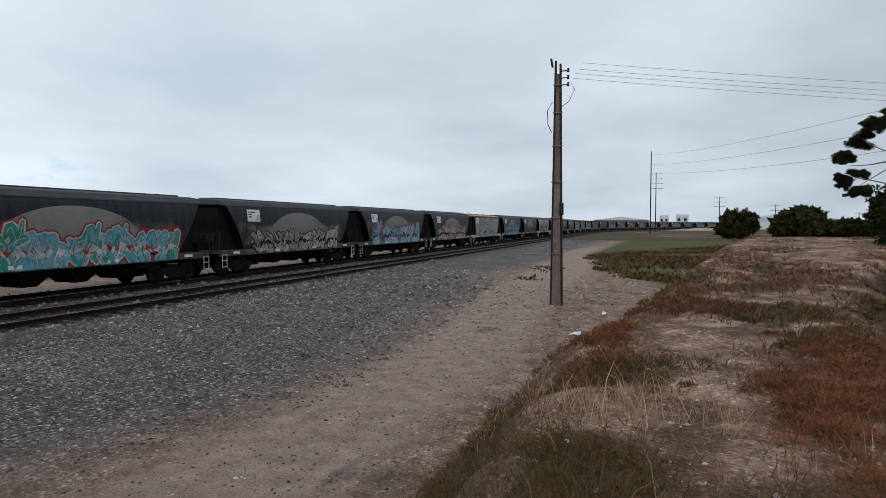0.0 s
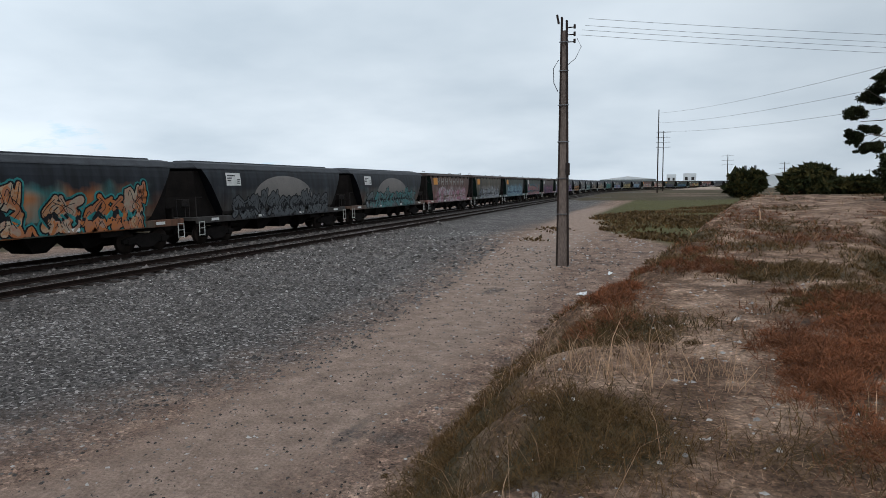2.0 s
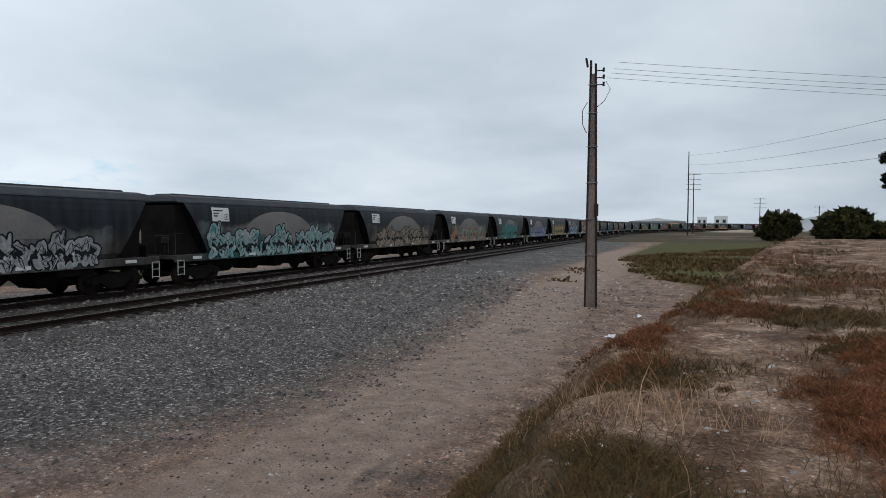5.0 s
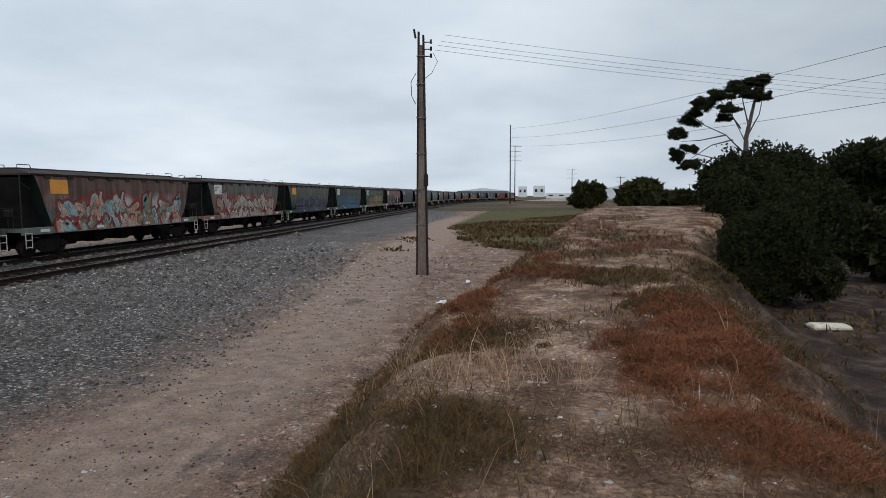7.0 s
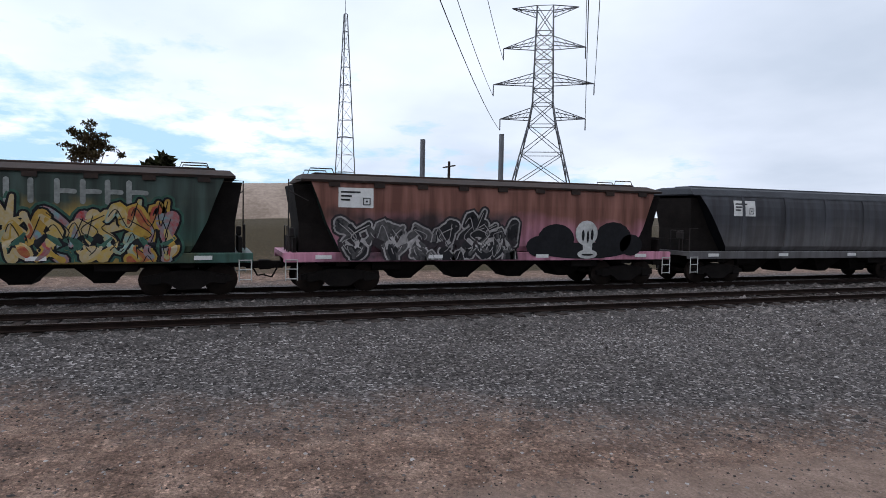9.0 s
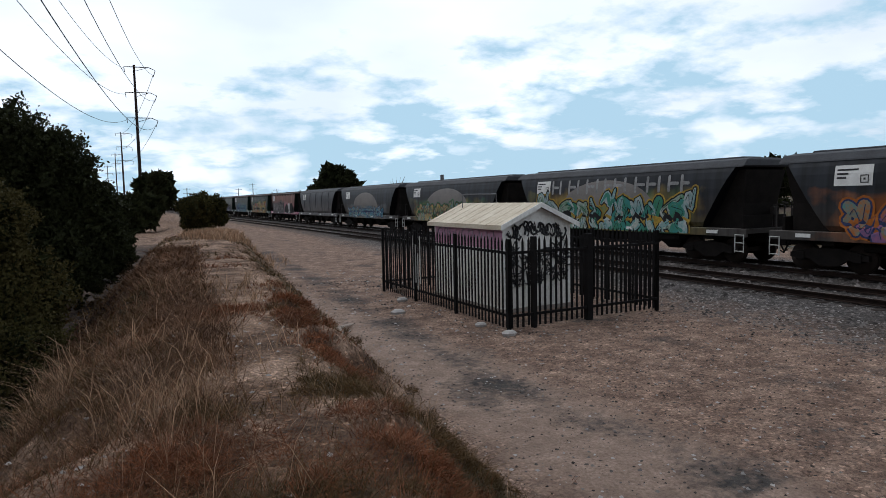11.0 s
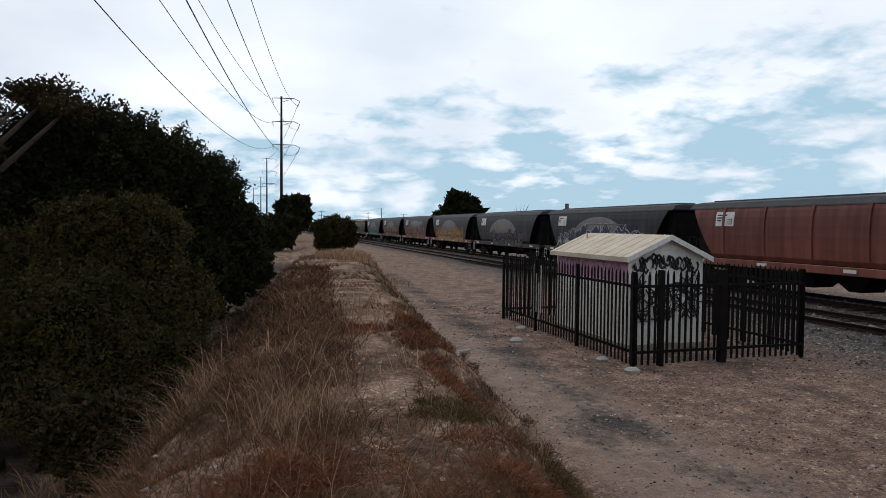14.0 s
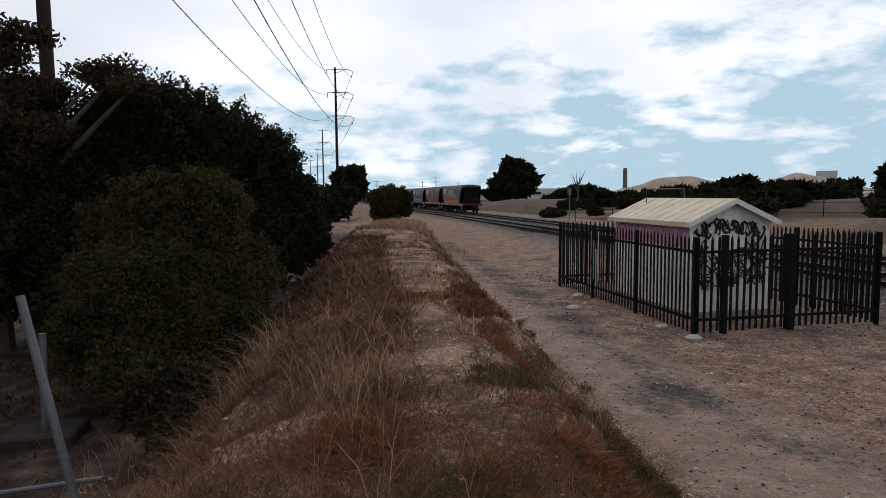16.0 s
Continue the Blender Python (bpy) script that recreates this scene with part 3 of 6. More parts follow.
def paint(name, top, low, rough=0.55, metal=0.0, split=2.3, soft=0.5, streak=0.5, mist=None):
    """Wagon paint: one colour above, one below a soft uneven line, with vertical rust and dirt streaks."""
    m = bpy.data.materials.new(name)
    m.use_nodes = True
    nt = m.node_tree
    N, L = nt.nodes.new, nt.links.new
    bsdf = nt.nodes["Principled BSDF"]
    tc = N("ShaderNodeTexCoord").outputs["Object"]
    sep = N("ShaderNodeSeparateXYZ"); L(tc, sep.inputs[0])
    n = N("ShaderNodeTexNoise"); n.inputs["Scale"].default_value = 0.9; L(tc, n.inputs["Vector"])
    add = N("ShaderNodeMath"); add.operation = "MULTIPLY_ADD"; add.inputs[1].default_value = 1.2
    L(n.outputs[0], add.inputs[0]); L(sep.outputs[2], add.inputs[2])
    mr = N("ShaderNodeMapRange"); mr.inputs[1].default_value, mr.inputs[2].default_value = split + 0.6 - soft, split + 0.6 + soft
    L(add.outputs[0], mr.inputs[0])
    mix = N("ShaderNodeMix"); mix.data_type = "RGBA"
    L(mr.outputs[0], mix.inputs[0]); mix.inputs[6].default_value, mix.inputs[7].default_value = (*low, 1), (*top, 1)
    ground_coat = mix.outputs[2]
    if mist:
        # a soft cloud of sprayed colour behind the lettering: two colours, ragged edge
        c1, c2, y0, y1, z0, z1, strength = mist

        def spread(src, mid, half):
            a = N("ShaderNodeMath"); a.operation = "SUBTRACT"; a.inputs[1].default_value = mid
            b = N("ShaderNodeMath"); b.operation = "ABSOLUTE"
            c = N("ShaderNodeMath"); c.operation = "DIVIDE"; c.inputs[1].default_value = half
            L(src, a.inputs[0]); L(a.outputs[0], b.inputs[0]); L(b.outputs[0], c.inputs[0])
            return c.outputs[0]

        big = N("ShaderNodeMath"); big.operation = "MAXIMUM"
        L(spread(sep.outputs[1], (y0 + y1) / 2, (y1 - y0) / 2 + 0.5), big.inputs[0])
        L(spread(sep.outputs[2], (z0 + z1) / 2, (z1 - z0) / 2 + 0.45), big.inputs[1])
        rag = N("ShaderNodeTexNoise"); rag.inputs["Scale"].default_value, rag.inputs["Detail"].default_value = 1.3, 5.0
        L(tc, rag.inputs["Vector"])
        lim = N("ShaderNodeMath"); lim.operation = "MULTIPLY_ADD"; lim.inputs[1].default_value = 0.9
        L(rag.outputs[0], lim.inputs[0]); L(big.outputs[0], lim.inputs[2])
        fac = N("ShaderNodeMapRange")
        fac.inputs[1].default_value, fac.inputs[2].default_value, fac.inputs[3].default_value, fac.inputs[4].default_value = 1.05, 1.5, strength, 0.0
        L(lim.outputs[0], fac.inputs[0])
        hue = N("ShaderNodeMix"); hue.data_type = "RGBA"
        two = N("ShaderNodeTexNoise"); two.inputs["Scale"].default_value = 0.55
        L(tc, two.inputs["Vector"])
        two_r = N("ShaderNodeMapRange"); two_r.inputs[1].default_value, two_r.inputs[2].default_value = 0.4, 0.6
        L(two.outputs[0], two_r.inputs[0]); L(two_r.outputs[0], hue.inputs[0])
        hue.inputs[6].default_value, hue.inputs[7].default_value = (*c1, 1), (*c2, 1)
        over = N("ShaderNodeMix"); over.data_type = "RGBA"
        L(fac.outputs[0], over.inputs[0]); L(ground_coat, over.inputs[6]); L(hue.outputs[2], over.inputs[7])
        ground_coat = over.outputs[2]
    mp = N("ShaderNodeMapping"); mp.inputs["Scale"].default_value = (2.0, 2.6, 0.22); L(tc, mp.inputs[0])
    st = N("ShaderNodeTexNoise"); st.inputs["Scale"].default_value, st.inputs["Detail"].default_value = 1.1, 7.0
    L(mp.outputs[0], st.inputs["Vector"])
    r = N("ShaderNodeValToRGB")
    r.color_ramp.elements[0].position, r.color_ramp.elements[1].position = 0.38, 0.68
    r.color_ramp.elements[0].color, r.color_ramp.elements[1].color = (1 - streak, 1 - streak * 1.1, 1 - streak * 1.15, 1), (1.1, 1.1, 1.1, 1)
    L(st.outputs[0], r.inputs[0])
    vm = N("ShaderNodeVectorMath"); vm.operation = "MULTIPLY"
    L(ground_coat, vm.inputs[0]); L(r.outputs[0], vm.inputs[1])
    L(vm.outputs[0], bsdf.inputs["Base Color"])
    bsdf.inputs["Roughness"].default_value, bsdf.inputs["Metallic"].default_value = rough, metal
    bsdf.inputs["Specular IOR Level"].default_value = 0.2
    f = N("ShaderNodeTexNoise"); f.inputs["Scale"].default_value = 5.0; L(tc, f.inputs["Vector"])
    bp = N("ShaderNodeBump"); bp.inputs["Strength"].default_value, bp.inputs["Distance"].default_value = 0.15, 0.02
    L(f.outputs[0], bp.inputs["Height"]); L(bp.outputs[0], bsdf.inputs["Normal"])
    return m


CHAR, OLIVE = (0.02, 0.024, 0.031), (0.05, 0.062, 0.048)
M_ROOFBAND = mat("grey_roof_sheet", (0.048, 0.051, 0.058), (0.028, 0.029, 0.033), 0.7, 0.0, 1.5, 20, spec=0.2)
M_ROOFRUST = mat("rusty_roof_sheet", (0.05, 0.031, 0.024), (0.026, 0.02, 0.018), 0.75, 0, 1.5, 20, spec=0.15)
M_ROOFORANGE = mat("orange_roof_sheet", (0.4, 0.2, 0.06), (0.3, 0.14, 0.05), 0.7, 0, 1.5, 20)
M_UNDER = mat("grimy_underframe", (0.008, 0.007, 0.0065), (0.016, 0.013, 0.012), 0.85, 0.0, 3, 30, spec=0.08)
# sloping end sheets: shade below the roof overhang is put into these colours
M_ENDSHADE_BLACK = mat("shaded_black_end", (0.004, 0.0045, 0.006), (0.008, 0.008, 0.01), 0.85, 0, 2, 20, spec=0.06)
M_ENDSHADE_GREEN = mat("shaded_green_end", (0.008, 0.017, 0.015), (0.016, 0.026, 0.022), 0.8, 0, 2, 20, spec=0.08)
M_MARK = mat("white_marking", (0.7, 0.7, 0.68), (0.55, 0.54, 0.52), 0.6, 0, 4, 40, 0)
M_LADDER = mat("grubby_white_ladder", (0.5, 0.5, 0.48), (0.3, 0.3, 0.28), 0.7, 0, 4, 40, 0)
M_DOME = mat("faded_beige_emblem", (0.2, 0.18, 0.165), (0.13, 0.12, 0.115), 0.7, 0, 1.2, 18, 0)
M_ORANGEPLATE = mat("orange_panel", (0.7, 0.3, 0.03), (0.55, 0.22, 0.03), 0.6, 0, 3, 30, 0)
M_WHEEL = mat("wheel_steel", (0.016, 0.013, 0.012), (0.03, 0.021, 0.017), 0.75, 0.0, 4, 40, spec=0.12)

PAINTS = {}


def spray(rgb, second=None):
    """Dull spray paint that drifts between two colours and has worn thin in places."""
    key = (rgb, second)
    if key not in PAINTS:
        other = second or tuple(c * 0.55 for c in rgb)
        PAINTS[key] = mat("spray_paint", tuple(c * 0.8 for c in rgb), tuple(c * 0.7 for c in other), 0.7, 0, 1.6, 9, 0, spec=0.2)
    return PAINTS[key]


SIDE_A = ((1.32, 5.3, 1.30), (1.5, 5.42, 1.42), (1.9, 5.68, 1.46), (2.35, 5.97, 1.48), (2.75, 6.22, 1.47), (3.1, 6.45, 1.44), (3.35, 6.62, 1.39), (3.52, 6.72, 1.33))
SIDE_B = ((1.32, 5.5, 1.34), (1.5, 5.6, 1.42), (2.2, 5.95, 1.45), (2.9, 6.2, 1.45), (3.4, 6.4, 1.42), (3.52, 6.45, 1.38))


def hull(levels):
    g = Geo()
    rings = [[(w, -l, z), (w, l, z), (-w, l, z), (-w, -l, z)] for z, l, w in levels]
    g.loft(rings)
    # slot 1: both sloping ends, coloured darker than the sides to stand for shade
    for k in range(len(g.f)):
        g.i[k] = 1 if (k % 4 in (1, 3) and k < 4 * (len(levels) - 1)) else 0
    return g


def side_x(levels, z):
    return float(np.interp(z, [l[0] for l in levels], [l[2] for l in levels]))


def wagon_meshes(kind):
    P, lev = {}, (SIDE_B if kind == "B" else SIDE_A)
    P["body"] = hull(lev)
    r = Geo()
    if kind == "B":
        r.loft([[(1.46, -6.75, 3.5), (1.46, 6.75, 3.5), (-1.46, 6.75, 3.5), (-1.46, -6.75, 3.5)],
                [(1.48, -6.75, 3.57), (1.48, 6.75, 3.57), (-1.48, 6.75, 3.57), (-1.48, -6.75, 3.57)],
                [(0.75, -6.6, 3.76), (0.75, 6.6, 3.76), (-0.75, 6.6, 3.76), (-0.75, -6.6, 3.76)]])
    else:
        r.loft([[(1.36, -7.0, 3.5), (1.36, 7.0, 3.5), (-1.36, 7.0, 3.5), (-1.36, -7.0, 3.5)],
                [(1.33, -7.05, 3.55), (1.33, 7.05, 3.55), (-1.33, 7.05, 3.55), (-1.33, -7.05, 3.55)],
                [(1.1, -7.0, 3.76), (1.1, 7.0, 3.76), (-1.1, 7.0, 3.76), (-1.1, -7.0, 3.76)],
                [(0.7, -6.9, 3.84), (0.7, 6.9, 3.84), (-0.7, 6.9, 3.84), (-0.7, -6.9, 3.84)]])
    P["roof"] = r
    t = Geo()
    if kind == "B":
        t.box(-0.45, 0.45, -6.2, 6.2, 3.74, 3.84, 0.03)
        for k in range(9):
            t.box(1.40, 1.475, -5.9 + k * 1.45, -5.55 + k * 1.45, 3.36, 3.5)
        for y in (-6.0, 5.6):
            t.tube([(0.6, y - 0.45, 3.72), (0.6, y - 0.35, 3.96), (0.6, y + 0.35, 3.96), (0.6, y + 0.45, 3.72)], 0.02, 5)
            t.tube([(-0.6, y - 0.45, 3.72), (-0.6, y - 0.35, 3.96), (-0.6, y + 0.35, 3.96), (-0.6, y + 0.45, 3.72)], 0.02, 5)
    else:
        t.box(-0.5, 0.5, -6.4, 6.4, 3.82, 3.91, 0.03)
    P["hatch_cover"] = t
    s = Geo()
    for x in (1.34, -1.46):
        s.box(x, x + 0.12, -7.25, 7.25, 1.0, 1.3, 0.02)
    s.box(-1.34, 1.34, -7.25, -5.2, 1.12, 1.28)
    s.box(-1.34, 1.34, 5.2, 7.25, 1.12, 1.28)
    P["side_sill"] = s
    u = Geo().box(-0.25, 0.25, -7.2, 7.2, 0.78, 1.1)
    for y in (-5.4, 5.4):
        u.box(-1.2, 1.2, y - 0.2, y + 0.2, 0.85, 1.12)
    for s in (-1, 1):
        u.loft([[(-w, s * 5.3, z), (w, s * 5.3, z), (w, s * e, z), (-w, s * e, z)] for w, e, z in ((0.95, 6.75, 1.28), (0.95, 6.75, 2.2), (1.1, 6.95, 3.4))])
        u.box(-1.2, 1.2, s * 6.9 - 0.05, s * 6.9 + 0.05, 1.28, 1.75)
    u.box(0.5, 1.25, 3.0, 4.1, 0.75, 1.0, 0.03)
    u.tube([(0.9, -3.4, 0.85), (0.9, -4.4, 0.85)], 0.17, 8)
    P["centre_beam"] = u
    c = Geo().loft([[(0.9, -0.95, 1.3), (0.9, 0.95, 1.3), (-0.9, 0.95, 1.3), (-0.9, -0.95, 1.3)],
                    [(0.85, -0.9, 1.0), (0.85, 0.9, 1.0), (-0.85, 0.9, 1.0), (-0.85, -0.9, 1.0)],
                    [(0.55, -0.3, 0.42), (0.55, 0.3, 0.42), (-0.55, 0.3, 0.42), (-0.55, -0.3, 0.42)],
                    [(0.5, -0.28, 0.36), (0.5, 0.28, 0.36), (-0.5, 0.28, 0.36), (-0.5, -0.28, 0.36)]])
    P["discharge_chute"] = c
    b = Geo()
    for x in (0.98, -1.12):
        b.loft([[(x, -1.25, 0.42), (x + 0.14, -1.25, 0.42), (x + 0.14, -1.25, 0.58), (x, -1.25, 0.58)],
                [(x, -0.6, 0.40), (x + 0.14, -0.6, 0.40), (x + 0.14, -0.6, 0.72), (x, -0.6, 0.72)],
                [(x, -0.3, 0.2), (x + 0.14, -0.3, 0.2), (x + 0.14, -0.3, 0.76), (x, -0.3, 0.76)],
                [(x, 0.3, 0.2), (x + 0.14, 0.3, 0.2), (x + 0.14, 0.3, 0.76), (x, 0.3, 0.76)],
                [(x, 0.6, 0.40), (x + 0.14, 0.6, 0.40), (x + 0.14, 0.6, 0.72), (x, 0.6, 0.72)],
                [(x, 1.25, 0.42), (x + 0.14, 1.25, 0.42), (x + 0.14, 1.25, 0.58), (x, 1.25, 0.58)]])
        for y in (-0.9, 0.9):
            b.box(x - 0.02, x + 0.18, y - 0.14, y + 0.14, 0.34, 0.62, 0.03)
        for y in (-0.18, 0, 0.18):
            b.tube([(x + 0.07, y, 0.25), (x + 0.07, y, 0.55)], 0.075, 7)
    b.box(-1.0, 1.0, -0.25, 0.25, 0.4, 0.78, 0.04)
    P["bogie_frame"] = b
    w = Geo()
    for x in (0.835, -0.835):
        for r0, r1, xa, xb in ((0.46, 0.46, x - 0.065, x + 0.065), (0.49, 0.49, x - (0.09 if x > 0 else -0.065), x - (0.065 if x > 0 else -0.09))):
            w.tube([(xa, 0, 0.46), (xb, 0, 0.46)], [r0, r1], 18)
    w.tube([(-0.8, 0, 0.46), (0.8, 0, 0.46)], 0.08, 8)
    P["wheelset"] = w
    k = Geo().box(-0.12, 0.12, -7.55, -7.1, 0.72, 0.95, 0.03).box(-0.17, 0.17, -7.72, -7.5, 0.68, 0.99, 0.04)
    k.tube([(0.3, -7.25, 0.9), (0.3, -7.5, 0.45), (0.15, -7.72, 0.5)], 0.03, 6)
    P["coupler"] = k
    la = Geo()
    for y in (-7.2, -6.85):
        la.tube([(1.5, y, 0.45), (1.5, y, 1.1)], 0.018, 5)
    for z in (0.5, 0.8, 1.08):
        la.tube([(1.5, -7.2, z), (1.5, -6.85, z)], 0.018, 5)
    P["step_ladder"] = la
    hr = Geo().tube([(1.28, -7.1, 1.3), (1.28, -7.1, 3.55 if kind == "B" else 2.2), (1.28, -6.7, 3.55 if kind == "B" else 2.2)], 0.022, 5)
    if kind == "B":
        hr.tube([(1.28, -7.1, 3.2), (1.28, -6.5, 2.9)], 0.018, 5)
    hr.tube([(0.9, -7.1, 1.3), (0.9, -7.1, 2.1), (0.2, -7.1, 2.1), (0.2, -7.1, 1.3)], 0.02, 5)
    hr.tube([(0.55, -6.95, 1.3), (0.55, -6.95, 2.0)], 0.03, 5).box(0.4, 0.7, -7.0, -6.85, 1.75, 2.05, 0.03)
    P["handrail"] = hr
    return P


WAGON_PARTS = {}
REFLECTOR = Geo().box(1.462, 1.49, 0, 0.5, 1.1, 1.22).mesh("reflector_strip", M_MARK)


def wagon(spec, k):
    kind, top, low, roof_m, plate, dome, art = spec
    base = "B" if kind == "B" else "A"
    if base not in WAGON_PARTS:
        P = wagon_meshes(base)
        WAGON_PARTS[base] = {
            "body": P["body"].mesh("body", [M_STEEL, M_ENDSHADE_GREEN if base == "B" else M_ENDSHADE_BLACK]), "roof": P["roof"].mesh("roof", M_ROOFBAND),
            "hatch_cover": P["hatch_cover"].mesh("hatch_cover", M_ROOFRUST if base == "B" else M_ROOFBAND), "side_sill": P["side_sill"].mesh("side_sill", M_STEEL),
            "centre_beam": P["centre_beam"].mesh("centre_beam", M_UNDER), "discharge_chute": P["discharge_chute"].mesh("discharge_chute", M_UNDER),
            "bogie_frame": P["bogie_frame"].mesh("bogie", M_UNDER), "wheelset": P["wheelset"].mesh("wheelset", M_WHEEL, True),
            "coupler": P["coupler"].mesh("coupler", M_UNDER), "step_ladder": P["step_ladder"].mesh("step_ladder", M_LADDER), "handrail": P["handrail"].mesh("handrail", M_STEEL)}
    W = WAGON_PARTS[base]
    lev = SIDE_B if base == "B" else SIDE_A
    colour = {"A": "dark grey", "B": "green and rust", "S": "ribbed silver"}[kind] if low == top or kind != "S" else "ribbed grey"
    if k == 45:
        colour = "ribbed red-brown"
    ob = thing("grain_wagon", f"{colour} grain hopper wagon with {art[4]} graffiti" if art else f"{colour} grain hopper wagon with faded plain sides",
               "railway wagon", group="wagons of the grain train")
    mist = None
    if art:
        tone = [tuple(0.7 * c + 0.015 for c in q) for q in (art[2] or art[0][-1], art[0][0])]
        mist = (*tone, *art[3][:4], 0.9 if art[2] else 0.6)
    skin = paint("wagon_paint", top, low, 0.5, 0.0, 2.1, 0.5, 0.5 if kind != "S" else 0.35, mist)

    def put(name, key, at=None, m=None, parent=ob, label=""):
        o = part(name, W[key], None, parent, label)
        if at is not None:
            o.matrix_local = at
        if m is not None:
            o.material_slots[0].link = "OBJECT"
            o.material_slots[0].material = m
        return o

    put("body", "body", None, skin)
    put("roof", "roof", None, roof_m)
    put("hatch_cover", "hatch_cover")
    put("side_sill", "side_sill", None, skin)
    put("centre_beam", "centre_beam")
    for y in (-3.15, -1.05, 1.05, 3.15):
        put("discharge_chute", "discharge_chute", pose(0, y, 0))
    for y in (-5.45, 5.45):
        bg = put("bogie", "bogie_frame", pose(0, y, 0))
        for w in (-0.9, 0.9):
            put("wheelset", "wheelset", pose(0, w, 0), parent=bg)
    turned = pose(0, 0, 0, 0, 0, 180)
    for key in ("coupler", "step_ladder", "handrail"):
        put(key, key)
        put(key, key, turned)
    # ladder at the trailing corner of the side that faces the yard
    put("step_ladder", "step_ladder", pose(0, 14.05, 0))
    # stencilled data panel, small reflectors
    x, xt = side_x(lev, 2.76) + 0.018, side_x(lev, 3.34) + 0.018
    px = -lev[-3][1] + (1.35 if base == "A" else 0.6)
    xm = side_x(lev, 3.1) + 0.018
    g = Geo().add([(x, px, 2.72), (x, px + 1.12, 2.72), (xm, px + 1.12, 3.1), (xm, px, 3.1), (xt, px + 1.12, 3.34), (xt, px, 3.34)], [(0, 1, 2, 3), (3, 2, 4, 5)])
    part("data_panel", g, [M_ORANGEPLATE if plate == "orange" else M_MARK], ob, "orange panel" if plate == "orange" else "white stencilled data panel")
    if plate != "orange":
        g = Geo()
        for r, (a, b) in enumerate(((0.08, 0.7), (0.08, 0.42), (0.08, 0.36))):
            z = 3.2 - r * 0.12
            xx = side_x(lev, z) + 0.026
            g.add([(xx, px + a, z - 0.025), (xx, px + b, z - 0.025), (xx, px + b, z + 0.03), (xx, px + a, z + 0.03)], [(0, 1, 2, 3)])
        z0, z1, ya = 2.8, 3.04, px + 0.78
        xx = x + 0.008
        for a, b, c, d in ((0, 0.24, 0, 0.03), (0, 0.24, 0.21, 0.24), (0, 0.03, 0.03, 0.21), (0.21, 0.24, 0.03, 0.21), (0.09, 0.15, 0.09, 0.15)):
            g.add([(xx, ya + a, z0 + c), (xx, ya + b, z0 + c), (xx, ya + b, z0 + d), (xx, ya + a, z0 + d)], [(0, 1, 2, 3)])
        part("stencil_bars", g, [M_INK], ob)
    for y in (-6.3, -2.6, 1.4, 5.6):
        o = part("reflector_strip", REFLECTOR, None, ob)
        o.location = (0, y, 0)
    if kind == "S":
        for y in (-4.6, -2.3, 0.0, 2.3, 4.6):
            g = Geo().loft([[(w, y - 0.06, z), (w + 0.05, y - 0.06, z), (w + 0.05, y + 0.06, z), (w, y + 0.06, z)] for z, l, w in lev[1:]])
            part("side_rib", g, [skin], ob)
    if dome:
        n, rx, rz, g = 20, 2.9, 1.15, Geo()
        pts = [(rx * math.cos(math.pi * j / n), rz * math.sin(math.pi * j / n)) for j in range(n + 1)]
        v = [(side_x(lev, 2.1 + b) + 0.01, a, 2.1 + b) for a, b in pts]
        f = [(j, j + 1, n - 1 - j, n - j) for j in range(n // 2)]
        part("emblem", Geo().add(v, f), [M_DOME], ob, "faded beige arched emblem")
    if art:
        lettering(ob, lev, art, k)
    if k == 32:
        # black cloud forms with a rounded white mask-like blob between them
        g = Geo()
        for cx, cz, rx, rz, m, lift in ((2.2, 1.75, 0.75, 0.55, 0, 0.02), (4.6, 1.8, 0.8, 0.6, 0, 0.02), (5.4, 1.55, 0.5, 0.4, 0, 0.02), (1.6, 1.5, 0.6, 0.38, 0, 0.022), (3.4, 1.35, 1.9, 0.3, 0, 0.018),
                                        (3.45, 1.98, 0.47, 0.46, 1, 0.03), (3.5, 1.5, 0.2, 0.3, 1, 0.032), (3.5, 1.22, 0.42, 0.17, 1, 0.034), (3.3, 1.9, 0.06, 0.2, 0, 0.038), (3.5, 1.85, 0.05, 0.22, 0, 0.038),
                                        (3.68, 1.92, 0.06, 0.2, 0, 0.038), (3.5, 1.2, 0.25, 0.04, 0, 0.04)):
            g.cur = m
            n = 16
            v = [(1.45 + lift + 0.012, cx + rx * math.cos(2 * math.pi * j / n), max(cz + rz * math.sin(2 * math.pi * j / n), 1.04)) for j in range(n)]
            g.add(v, [tuple(range(n))])
        part("sprayed_lettering", g, [spray(BLACK), spray((0.7, 0.7, 0.68))], ob, "black cloud shapes round a white blob")
    return ob


def curve_through(nodes, n=5):
    """A smooth line through a few nodes (Catmull-Rom)."""
    p = [nodes[0]] + list(nodes) + [nodes[-1]]
    out = []
    for a, b, c, d in zip(p, p[1:], p[2:], p[3:]):
        for j in range(n):
            t = j / n
            out.append(tuple(0.5 * (2 * b[i] + (c[i] - a[i]) * t + (2 * a[i] - 5 * b[i] + 4 * c[i] - d[i]) * t * t + (3 * b[i] - a[i] - 3 * c[i] + d[i]) * t ** 3) for i in (0, 1)))
    return out + [nodes[-1]]


